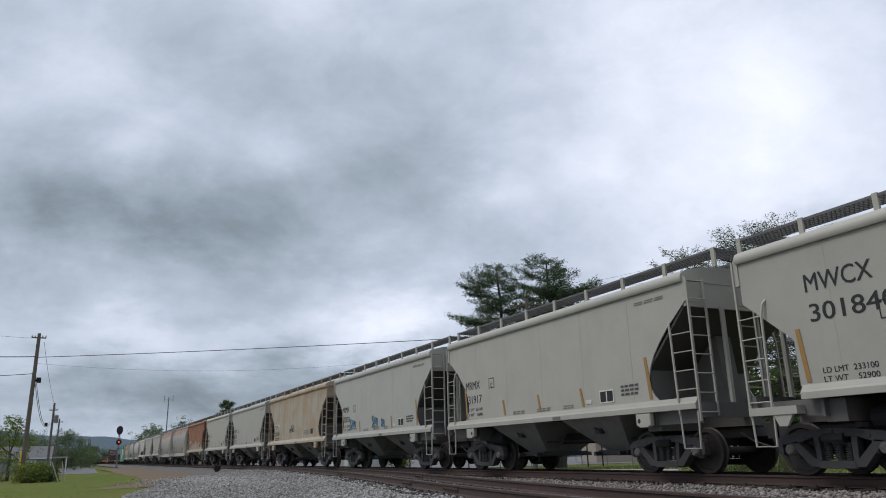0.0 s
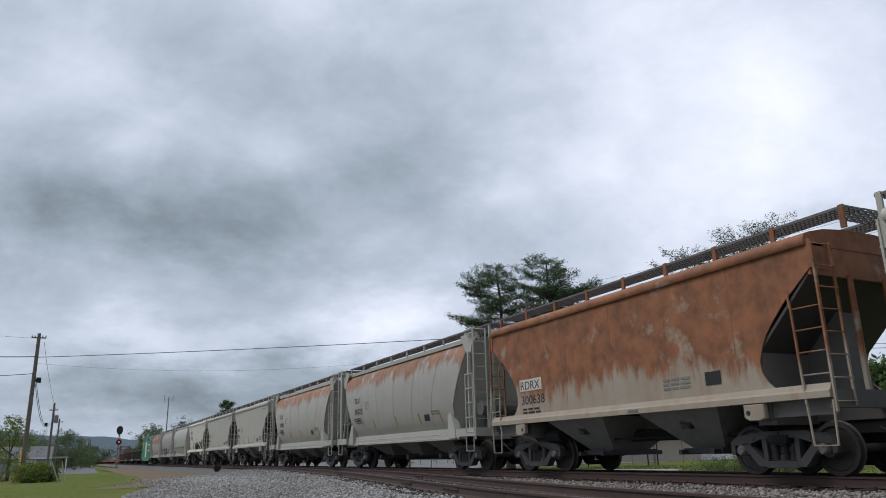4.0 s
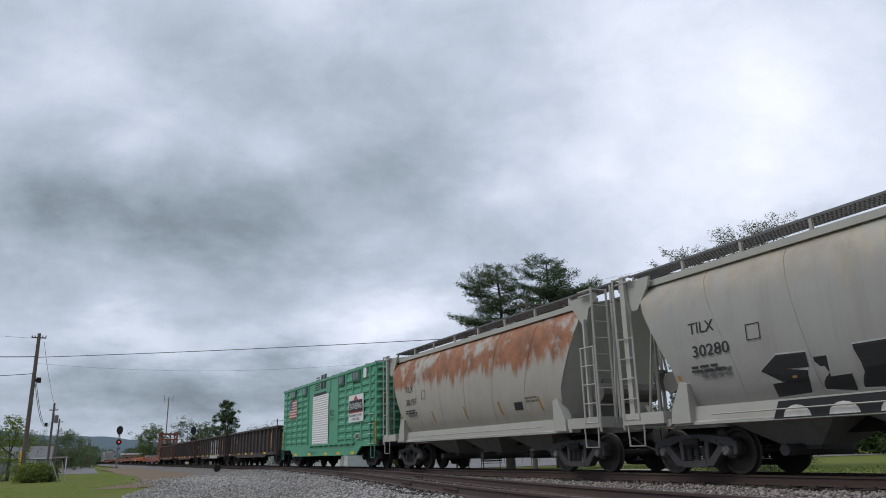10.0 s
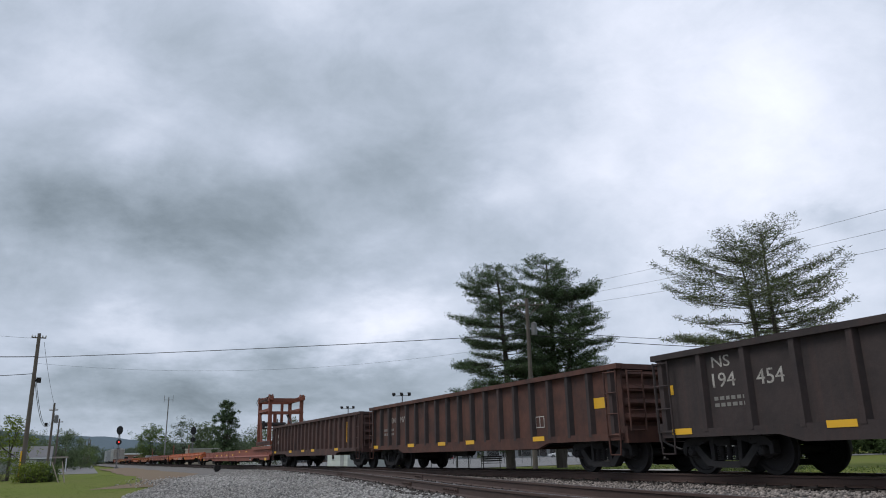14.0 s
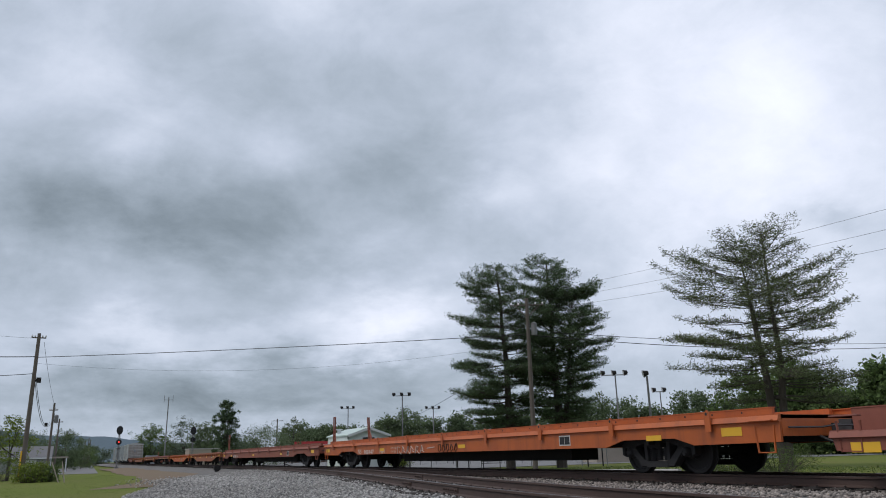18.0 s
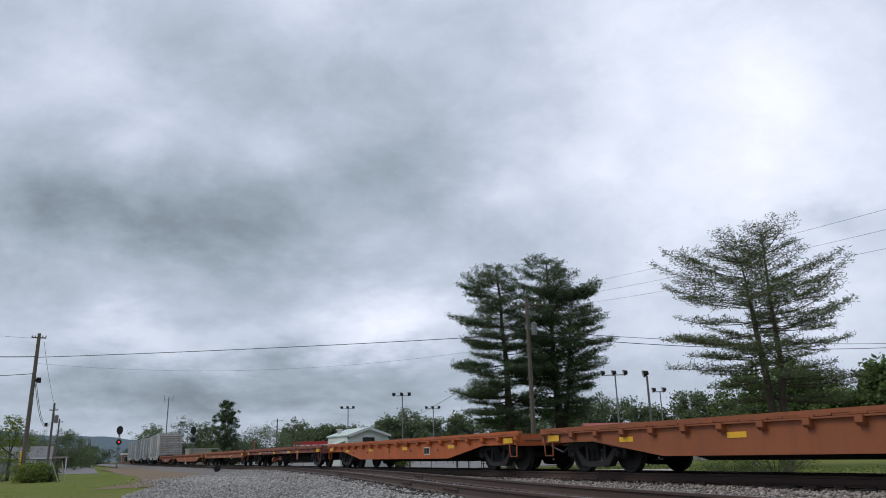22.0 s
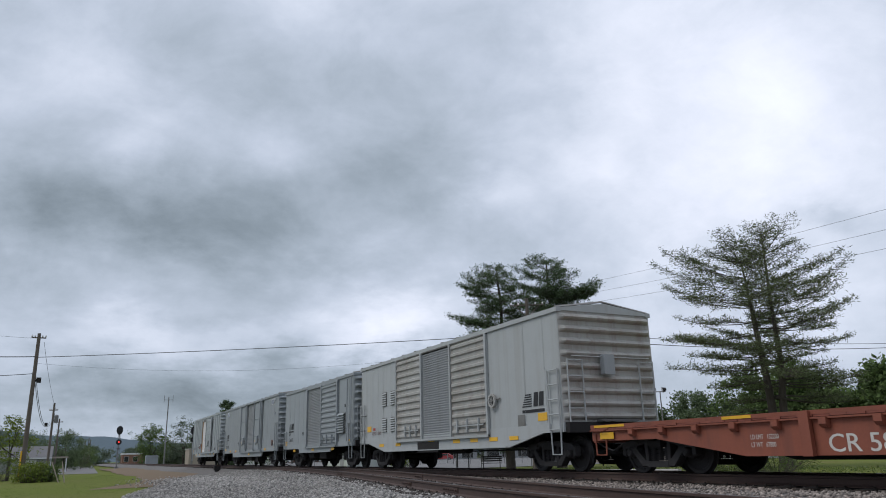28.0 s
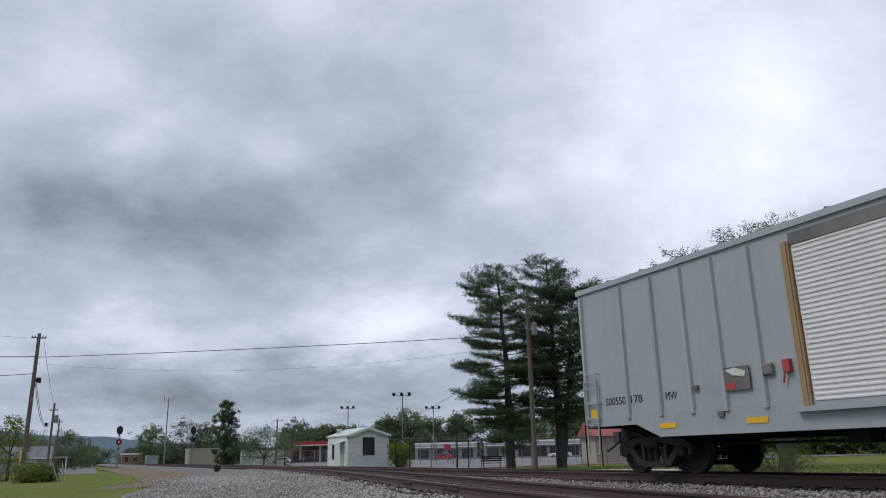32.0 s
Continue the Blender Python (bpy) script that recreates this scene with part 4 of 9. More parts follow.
def tank_hopper(name, label, group, front, L, paint):
    """A round-sided covered hopper with open end frames."""
    car = thing(name, label, "hopper car", (TRACK, 0, 0), group)
    CARS.append((car, front + L / 2))
    h, P, B = L / 2, M["grey"], M[paint]
    half = TANK
    prof = half + [(-x, z) for x, z in reversed(half[1:])]

    def edge(z):
        """Where the body ends at that height."""
        return h - 1.13 - min(0.98, max(0.0, 3.75 - z) * 0.55)
    rings = []
    for f in (-1, -0.999, -0.75, -0.5, -0.25, 0, 0.25, 0.5, 0.75, 0.999, 1):
        rings.append([(x, f * edge(z), z) for x, z in prof])
    part("tank_body", Shape().loft(rings, False), B, car, smooth=True)
    for i in range(1, 6):
        w = Shape()
        f = -1 + i / 3
        ring = [(x * 1.003, f * edge(z), z) for x, z in prof]
        for a, b in zip(ring, ring[1:]):
            w.tube(a, b, 0.005, 4)
        part("weld_seam", w, B, car)
    for k in (-1, 1):
        # recessed end sheets
        a = [(x * 0.985, k * (edge(z) - 0.02), z) for x, z in prof]
        b = [(x * 0.80, k * (edge(z) - 0.75), 1.05 + (z - 1.05) * 0.98 if z < 3.4 else z - 0.1) for x, z in prof]
        part("end_sheet", Shape().loft([a, b], True), P, car, smooth=True)
        s = Shape().prism([(k * (h - 0.55), 0.95), (k * (h - 3.4), 0.95), (k * (h - 3.4), 1.9), (k * (h - 2.4), 2.9), (k * (h - 2.1), 2.9), (k * (h - 1.3), 1.25)], "x", -0.32, 0.32)
        part("shear_plate", s, M["end_grey"], car)
        for xs in (-1, 1):
            o = 0.84 if k < 0 else 0.62
            wide = 0.06 if k < 0 else 0.15
            part("corner_post", Shape().box(xs * 1.46, xs * 1.55, min(k * (h - o), k * (h - o - wide)), max(k * (h - o), k * (h - o - wide)), 1.10, 4.44 if k > 0 else 3.7), P, car)
            part("inner_post", Shape().box(xs * 0.69, xs * 0.75, min(k * (h - 0.66), k * (h - 0.74)), max(k * (h - 0.66), k * (h - 0.74)), 1.30, 4.2), P, car)
            part("gusset", Shape().prism([(k * (h - 0.45), 4.30), (k * (h - 1.5), 4.30), (k * (h - 1.45), 4.10), (k * (h - 1.05), 3.60), (k * (h - 0.86), 3.60), (k * (h - 0.75), 3.95), (k * (h - 0.45), 4.12)], "x", xs * 1.38, xs * 1.44), P, car)
            part("brace", Shape().tube((xs * 0.7, k * (h - 0.7), 3.7), (xs * 0.95, k * (h - 0.6), 1.3), 0.035, 6), P, car)
            ladder(car, (xs * 1.58, k * (h - 0.42)), (xs * 1.12, k * (h - 0.42)), 0.95, 4.42, P, 9, z0b=1.15, stile=0.03)
            ladder(car, (xs * 1.60, k * (h - 0.48)), (xs * 1.60, k * (h - 0.98)), 1.15, 3.0, P, 5, stile=0.026)
            for z in (4.30, 4.42):
                part("top_bar", Shape().box(xs * 1.50, xs * 1.56, min(k * (h - 0.40), k * (h - 1.0)), max(k * (h - 0.40), k * (h - 1.0)), z - 0.03, z), P, car)
            jb = part("jacking_box", Shape().prism([(k * (h - 1.88), 1.02), (k * (h - 2.42), 1.02), (k * (h - 2.42), 1.80), (k * (h - 2.22), 1.86), (k * (h - 1.92), 1.30)], "x", xs * 1.30, xs * 1.54), P, car)
            part("pad_eye", Shape().tube((xs * 1.42, k * (h - 1.75), 1.05), (xs * 1.50, k * (h - 1.75), 1.05), 0.08, 10), P, jb)
            stirrup(car, xs * 1.57, k * (h - 0.80), 0.60, 1.25, 0.55, P)
            part("end_platform", Shape().box(xs * 1.15, xs * 1.60, min(k * (h - 0.40), k * (h - 1.72)), max(k * (h - 0.40), k * (h - 1.72)), 1.05, 1.30), P, car)
        part("end_sill", Shape().box(-1.55, 1.55, min(k * (h - 0.45), k * (h - 0.6)), max(k * (h - 0.45), k * (h - 0.6)), 1.04, 1.30), P, car)
        part("hand_brake", Shape().lathe([(-0.03, 0.22), (-0.03, 0.27), (0.03, 0.27), (0.03, 0.22)], "y", 14, (0.5, k * (h - 0.46), 2.2)).box(0.35, 0.65, k * (h - 0.56) - 0.05, k * (h - 0.56) + 0.05, 2.0, 2.4), M["end_grey"], car)
        part("air_tank", Shape().tube((-0.9, k * (h - 1.3), 1.95), (0.9, k * (h - 1.3), 1.95), 0.24, 12), M["end_grey"], car)
        truck(car, k * (h - (2.12 if k < 0 else 1.97)))
        coupler(car, k * h, k)
    for k in (-1, 1):
        part("side_sill", Shape().prism([(k * 1.08, 0.98), (k * 1.47, 0.98), (k * 1.47, 1.03), (k * 1.42, 1.06), (k * 1.39, 1.34), (k * 1.08, 1.34)], "y", -h + 1.9, h - 1.9), P, car)
        part("grab_rail", Shape().tube((k * 1.54, -h + 3, 1.16), (k * 1.54, h - 3, 1.16), 0.014, 5), P, car)
    for i in range(3):
        c = (i - 1) * 2.9
        s = Shape().add([(-1.2, c - 1.4, 1.15), (1.2, c - 1.4, 1.15), (1.2, c + 1.4, 1.15), (-1.2, c + 1.4, 1.15), (-0.4, c - 0.35, 0.50), (0.4, c - 0.35, 0.50), (0.4, c + 0.35, 0.50), (-0.4, c + 0.35, 0.50)],
                        [(0, 1, 5, 4), (1, 2, 6, 5), (2, 3, 7, 6), (3, 0, 4, 7), (4, 5, 6, 7), (3, 2, 1, 0)])
        part("outlet_hopper", s, M["bay"], car)
        part("outlet_pipe", Shape().tube((-0.95, c, 0.46), (0.95, c, 0.46), 0.11, 10).box(-0.5, 0.5, c - 0.42, c + 0.42, 0.46, 0.53), M["truck"], car)
    part("centre_sill", Shape().box(-0.16, 0.16, -h + 0.6, h - 0.6, 0.74, 1.02), M["under"], car)
    for x0, x1 in ((-0.95, -0.42), (0.42, 0.95)):
        grating(car, L, 4.60, x0, x1, M["galv"], -h + 0.3, h - 0.3)
    for k in (-1, 1):
        grating(car, L, 4.605, -0.41, 0.41, M["galv"], min(k * (h - 0.3), k * (h - 0.95)), max(k * (h - 0.3), k * (h - 0.95)))
        part("roof_rail", Shape().box(k * 1.22, k * 1.32, -h + 0.6, h - 0.6, 4.08, 4.22), P, car)
        for i in range(9):
            y = -h + 0.45 + (L - 0.9) * i / 8
            part("bracket", Shape().box(k * 0.93 - 0.03, k * 0.93 + 0.03, y - 0.03, y + 0.03, 4.10, 4.57), P, car)
    return car


def corrugated(x0, x1, z0, z1, y, k, pitch, depth, rise=0.6):
    """A pressed end panel with level ridges, facing k along y."""
    s = Shape()
    n = max(1, round((z1 - z0) / pitch))
    p = (z1 - z0) / n
    rows = []
    for i in range(n):
        for f, d in ((0.0, 0), (0.18, 0), (0.32, 0.75), (0.46, 1), (0.62, 0.75), (0.78, 0)):
            rows.append((z0 + (i + f) * p, d * depth))
    rows.append((z1, 0))
    s.sheet([[(x0, y, z), (x0 + 0.05, y + k * d * 0.35, z), (x0 + 0.14, y + k * d, z), (x1 - 0.14, y + k * d, z), (x1 - 0.05, y + k * d * 0.35, z), (x1, y, z)] for z, d in rows])
    return s


def ribbed_panel(y0, y1, z0, z1, x, pitch, depth, k=-1):
    """A pressed side panel with level ridges, facing k along x."""
    s = Shape()
    n = max(1, round((z1 - z0) / pitch))
    p = (z1 - z0) / n
    rows = []
    for i in range(n):
        for f, d in ((0.0, 0), (0.30, 0), (0.42, 1), (0.72, 1), (0.84, 0)):
            rows.append((z0 + (i + f) * p, d * depth))
    rows.append((z1, 0))
    m = min(0.07, (y1 - y0) * 0.1)
    s.sheet([[(x, y0, z), (x + k * d, y0 + m, z), (x + k * d, y1 - m, z), (x, y1, z)] for z, d in rows])
    return s


def boxcar(name, label, group, front, L, paint, length, z0, z1, shift=0.0, sill=(3.2, 2.6, 0.74), axle=1.75, side_ladder=1.75):
    """The shell of a boxcar: walls, roof, pressed ends, underframe. length: of the body; shift: its middle from the middle of the coupled length;
    sill: how far from the end the sill is deepest and shallow again, and its lowest edge; axle: truck centre from the end."""
    car = thing(name, label, "boxcar", (TRACK, 0, 0), group)
    CARS.append((car, front + L / 2 + shift))
    h, e, P, W = L / 2, length / 2, M[paint], 1.55
    far, near, low = sill
    car["body"] = e
    for k in (-1, 1):
        part("side_wall", Shape().box(k * (W - 0.06), k * W, -e, e, z0 + 0.22, z1), P, car)
        part("side_sill", Shape().prism([(-e, z0 + 0.22), (e, z0 + 0.22), (e, z0), (e - near, z0), (e - far, low), (-e + far, low), (-e + near, z0), (-e, z0)], "x", k * (W - 0.05), k * (W + 0.02)), P, car)
        part("eave", Shape().box(k * (W - 0.10), k * (W + 0.05), -e - 0.04, e + 0.04, z1 - 0.06, z1 + 0.06), P, car)
        part("sill_flange", Shape().box(k * (W + 0.021), k * (W + 0.075), -e + far + 0.05, e - far - 0.05, low + 0.004, low + 0.034), P, car)
        part("end_wall", Shape().box(-W + 0.062, W - 0.062, min(k * (e - 0.004), k * (e - 0.05)), max(k * (e - 0.004), k * (e - 0.05)), z0 + 0.1, z1 - 0.01), P, car)
        part("corrugated_end", corrugated(-W, W, z0 + 0.24, z1 - 0.02, k * (e + 0.004), k, 0.31, 0.115), M["end_rust"] if paint == "silver" else P, car)
        part("end_cap", Shape().prism([(-W, z1 - 0.03), (W, z1 - 0.03), (W, z1 + 0.04), (0.0, z1 + 0.24), (-W, z1 + 0.04)], "y", k * (e - 0.02), k * (e + 0.03)), P, car)
        part("end_sill", Shape().box(-1.5, 1.5, min(k * e, k * (e + 0.16)), max(k * e, k * (e + 0.16)), z0 - 0.02, z0 + 0.24), M["under"], car)
        for xs in (-1, 1):
            a, b = (xs * (W + 0.07), k * (e - 0.08)), (xs * (W + 0.07), k * (e - 0.55))
            ladder(car, a, b, z0 + 0.05, z0 + side_ladder, P, round(side_ladder / 0.36), stile=0.026)
            ladder(car, (xs * (W - 0.12), k * (e + 0.13)), (xs * (W - 0.60), k * (e + 0.13)), z0 + 0.15, z0 + 1.85, P, 5)
            stirrup(car, xs * (W + 0.05), k * (e - 0.30), 0.45, z0 + 0.05, 0.45, P)
        truck(car, k * (e - axle), GRIMY)
        coupler(car, k * h - shift, k, h - e + 0.6 - k * shift)
    # roof with raised seams
    part("roof", Shape().prism([(-W - 0.03, z1 + 0.03), (W + 0.03, z1 + 0.03), (0, z1 + 0.22)], "y", -e, e), M["roof"], car)
    n = int(length / 1.15)
    for i in range(n + 1):
        y = -e + 0.05 + (length - 0.1) * i / n
        s = Shape()
        for k in (-1, 1):
            s.add([(k * (W + 0.04), y - 0.05, z1 + 0.05), (k * (W + 0.04), y + 0.05, z1 + 0.05), (0, y + 0.05, z1 + 0.28), (0, y - 0.05, z1 + 0.28), (k * (W + 0.04), y, z1 + 0.10), (0, y, z1 + 0.33)],
                  [(0, 4, 5, 3), (4, 1, 2, 5), (0, 1, 4)])
        part("roof_seam", s, M["roof"], car)
    part("centre_sill", Shape().box(-0.3, 0.3, -h + 0.9, h - 0.9, 0.68, z0 + 0.15), M["under"], car)
    part("floor", Shape().box(-W + 0.06, W - 0.06, -e + 0.05, e - 0.05, z0 + 0.1, z0 + 0.24), M["under"], car)
    part("air_reservoir", Shape().tube((-0.8, -0.9, 0.72), (-0.8, 0.3, 0.72), 0.2, 12).box(-1.0, -0.6, 0.9, 1.3, 0.55, 0.9), M["under"], car)
    part("brake_rod", Shape().tube((-0.6, -e + 2, 0.6), (-0.6, e - 2, 0.6), 0.025), M["under"], car)
    return car


def gondola(name, label, group, front, L, paint, z0, z1, posts, pitch, posted=None):
    """An open gondola with side posts, a top chord and pressed ends."""
    car = thing(name, label, "gondola", (TRACK, 0, 0), group)
    CARS.append((car, front + L / 2))
    h, P, W = L / 2, M[paint], 1.42
    e = h - 0.62
    for k in (-1, 1):
        part("side_wall", Shape().box(k * (W - 0.03), k * W, -e, e, z0, z1), P, car)
        part("side_sill", Shape().prism([(-e, z0 + 0.16), (e, z0 + 0.16), (e, z0), (e - 3.0, z0), (e - 3.5, z0 - 0.14), (-e + 3.5, z0 - 0.14), (-e + 3.0, z0), (-e, z0)], "x", k * (W - 0.02), k * (W + 0.10)), P, car)
        part("top_chord", Shape().box(k * (W - 0.06), k * (W + 0.14), -e - 0.04, e + 0.04, z1 - 0.06, z1 + 0.06), P, car)
        for i in range(posts):
            y = (i - (posts - 1) / 2) * pitch
            part("side_post", Shape().loft([[(k * W, y - 0.11, z), (k * (W + 0.11), y - 0.055, z), (k * (W + 0.11), y + 0.055, z), (k * W, y + 0.11, z)] for z in (z0 + 0.1, z1 - 0.05)]), M[posted or paint], car)
        part("corrugated_end", corrugated(-W + 0.02, W - 0.02, z0 + 0.35, z1, k * (e - 0.05), k, 0.36, 0.12), P, car)
        part("end_wall", Shape().box(-W + 0.032, W - 0.032, min(k * (e - 0.11), k * (e - 0.06)), max(k * (e - 0.11), k * (e - 0.06)), z0, z1), P, car)
        part("end_chord", Shape().box(-W, W, min(k * (e - 0.12), k * (e + 0.06)), max(k * (e - 0.12), k * (e + 0.06)), z1 - 0.07, z1 + 0.05), P, car)
        part("end_sill", Shape().box(-1.45, 1.45, min(k * (e - 0.06), k * (e + 0.12)), max(k * (e - 0.06), k * (e + 0.12)), z0 - 0.06, z0 + 0.3), P, car)
        for xs in (-1, 1):
            ladder(car, (xs * (W + 0.14), k * (e - 0.02)), (xs * (W + 0.14), k * (e - 0.45)), z0 + 0.1, z1 - 0.1, P, 4)
            ladder(car, (xs * (W - 0.05), k * (e + 0.16)), (xs * (W - 0.5), k * (e + 0.16)), z0 + 0.2, z1 - 0.1, P, 4)
            stirrup(car, xs * (W + 0.12), k * (e - 0.24), 0.42, z0 + 0.1, 0.42, P)
        truck(car, k * (e - 1.35), GRIMY)
        coupler(car, k * h, k)
    part("floor", Shape().box(-W + 0.03, W - 0.03, -e, e, z0 + 0.05, z0 + 0.12), P, car)
    part("centre_sill", Shape().box(-0.25, 0.25, -h + 0.8, h - 0.8, 0.66, z0 + 0.05), M["under"], car)
    for i in range(8):
        y = -e + 2.6 + (2 * e - 5.2) * i / 7
        part("cross_bearer", Shape().box(-1.38, 1.38, y - 0.06, y + 0.06, 0.72, z0 + 0.05), M["under"], car)
    part("air_reservoir", Shape().tube((-0.85, 0.4, 0.62), (-0.85, 1.5, 0.62), 0.18, 12), M["under"], car)
    return car


def flatcar(name, label, group, front, L, paint, kind, belly=0.52):
    """A flat wagon: 'deep' has long straight sills, 'belly' fish-belly sills with stake pockets under a deck."""
    car = thing(name, label, "flatcar", (TRACK, 0, 0), group)
    CARS.append((car, front + L / 2))
    h, P = L / 2, M[paint]
    e = h - (0.55 if kind in ("belly", "plain") else 0.48)
    W = 1.45
    if kind in ("deep", "low"):
        low = kind == "low"
        under = [(0.55, 0.43), (3.2, 0.43), (3.54, 0.54), (5.37, 0.54), (5.78, 0.38)] if low else [(0.5, 0.60), (2.6, 0.58), (3.15, 0.73), (4.78, 0.73), (5.4, 0.585)]
        sh, rise = (0.64, 0.46) if low else (0.97, 0.24)
        for k in (-1, 1):
            out = [(h - d, z) for d, z in under]
            out = [(-e, sh + 0.12), (e, sh + 0.12)] + out + [(-a, z) for a, z in reversed(out)]
            part("side_sill", Shape().prism(out, "x", k * (W - 0.05), k * W), P, car)
            part("sill_cap", Shape().prism([(k * (W - 0.12), sh + 0.12), (k * (W + 0.01), sh + 0.10), (k * (W + 0.06), sh), (k * (W + 0.01), sh - 0.02), (k * (W - 0.05), sh - 0.02)], "y", -e, e), P, car)
            part("guard_rail", Shape().box(k * (W - 0.27), k * (W - 0.20), -e + 0.3, e - 0.3, sh + 0.06, sh + rise).box(k * (W - 0.30), k * (W - 0.19), -e + 0.3, e - 0.3, sh + rise, sh + rise + 0.02), P, car)
            part("guard_rail", Shape().box(k * (W - 0.46), k * (W - 0.36), -e + 0.8, e - 0.8, sh + 0.08, sh + rise + 0.03), M["crane"] if low else P, car)
            holes = Shape()
            for i in range(int(2 * e / 0.75)):
                y = -e + 1.0 + i * 0.75
                if y < e - 0.9:
                    holes.box(k * (W - 0.205), k * (W - 0.196), y - 0.018, y + 0.018, sh + rise - 0.07, sh + rise - 0.035)
            part("bolt_holes", holes, M["black"], car)["kind"] = "stuff"
            for i in range(7 if low else 9):
                y = -h + 11.78 + 2.365 * i if low else -h + 2.1 + (L - 4.1) / 8 * i
                lug = Shape().prism([(y - 0.07, sh - 0.14), (y + 0.07, sh - 0.14), (y + 0.08, sh + 0.10), (y + 0.06, sh + 0.10 + rise * 0.5), (y + 0.02, sh + 0.15 + rise * 0.5), (y - 0.03, sh + 0.15 + rise * 0.5), (y - 0.07, sh + 0.10)], "x", k * (W + 0.062), k * (W + 0.09))
                t = part("tie_down", lug, P, car)
                part("eye", Shape().tube((k * (W + 0.088), y + 0.01, sh + 0.08 + rise * 0.5), (k * (W + 0.094), y + 0.01, sh + 0.08 + rise * 0.5), 0.032, 8), M["black"], t)
        part("deck", Shape().box(-W + 0.05, W - 0.05, -e, e, sh + 0.04, sh + 0.11), P, car)
        sill = 0.50
    else:
        for k in (-1, 1):
            out = [(-e, 0.99), (e, 0.99), (e, 0.74), (e - 2.2, 0.74), (e - 4.6, belly), (-e + 4.6, belly), (-e + 2.2, 0.74), (-e, 0.74)]
            if kind == "plain":
                low = 0.76 if belly > 0.5 else 0.63
                out = [(-e, 0.99), (e, 0.99), (e, low), (-e, low)]
            part("side_sill", Shape().prism(out, "x", k * (W - 0.06), k * (W - 0.02)), P, car)
            part("sill_flange", Shape().box(k * (W - 0.06), k * (W + 0.05), -e, e, 0.96, 0.99), P, car)
            pitch, foot = (1.175, 0.90) if kind == "plain" else (0.97, 0.81)
            for i in range(int((2 * e - 0.1) / pitch)):
                y = -h + 0.65 + pitch * i
                part("stake_pocket", Shape().prism([(k * (W - 0.02), 0.985), (k * (W + 0.10), 0.985), (k * (W + 0.10), foot + 0.06), (k * (W + 0.04), foot), (k * (W - 0.02), foot)], "y", y - 0.07, y + 0.07), P, car)
                if kind == "plain":
                    part("deck_cleat", Shape().prism([(y + 0.5, 1.112), (y + 0.62, 1.112), (y + 0.62, 1.16), (y + 0.54, 1.16)], "x", k * (W - 0.06), k * (W + 0.03)), P, car)
            part("deck_edge", Shape().box(k * (W - 0.10), k * (W + 0.02), -e, e, 1.035, 1.11), P, car)
        n = int(2 * e / 0.32)
        rng = random.Random(int(front))
        board = Shape().box(-W - 0.02, W + 0.02, 0.006, 2 * e / n - 0.006, 0.995, 1.032).mesh("deck_board", M["dull_orange"] if paint in ("orange", "dull_orange") else M["brick"])
        for i in range(n):
            part("deck_board", board, None, car, "", (rng.uniform(-0.012, 0.012), -e + 2 * e * i / n, rng.uniform(0, 0.008)))
        sill = 0.60
    for k in (-1, 1):
        part("end_sill", Shape().box(-W + 0.052, W - 0.052, min(k * e, k * (e - 0.16)), max(k * e, k * (e - 0.16)), 0.70, sh + 0.1 if kind in ("low", "deep") else 1.0), P, car)
        for xs in (-1, 1):
            stirrup(car, xs * W, k * (e - 0.35), 0.42, 0.9, 0.42, P)
            if kind in ("belly", "plain"):
                plate(car, "end_reflector", k * (e - 0.85), k * (e - 0.35), 0.78, 0.93, M["yellow"], xs * (W + 0.02) + 0.003)
            else:
                plate(car, "end_reflector", k * (h - (1.85 if k < 0 else 1.32)), k * (h - (1.35 if k < 0 else 0.82)), sh - 0.24, sh - 0.08, M["yellow"], xs * (W + 0.004) + 0.003)
            part("grab_iron", Shape().path([(xs * (W + 0.02), k * (e - 0.1), 0.98), (xs * (W + 0.10), k * (e - 0.1), 0.98), (xs * (W + 0.10), k * (e - 0.6), 0.98), (xs * (W + 0.02), k * (e - 0.6), 0.98)], 0.015, 5), P, car)
        if kind in ("belly", "plain"):
            truck(car, k * (e - 1.85), GRIMY)
        else:
            truck(car, k * (h - (4.48 if kind == "low" else (4.1 if k < 0 else 3.55))), GRIMY)
        coupler(car, k * h, k)
        part("cut_lever", Shape().path([(-1.3, k * (e + 0.05), 0.85), (-0.5, k * (e + 0.12), 0.85), (-0.2, k * (e + 0.3), 0.9)], 0.018, 5), M["truck"], car)
    part("centre_sill", Shape().prism([(-h + 0.8, 0.97), (h - 0.8, 0.97), (h - 0.8, 0.74), (h - 3.9, 0.64), (h - 5.4, 0.27), (-h + 5.4, 0.27), (-h + 3.9, 0.64), (-h + 0.8, 0.74)], "x", -0.4, 0.4) if kind in ("belly", "plain") else Shape().box(-0.35, 0.35, -h + 0.8, h - 0.8, 0.60, 0.88).box(-0.45, 0.45, -h + 8.2, h - 8.2, 0.28, 0.61), M["under"], car)
    for i in range(9):
        y = -e + 3.6 + (2 * e - 7.2) * i / 8
        part("cross_bearer", Shape().box(-1.38, 1.38, y - 0.05, y + 0.05, 0.40 if kind == "low" else 0.62, 0.60 if kind == "low" else 0.86), M["under"], car)
    return car
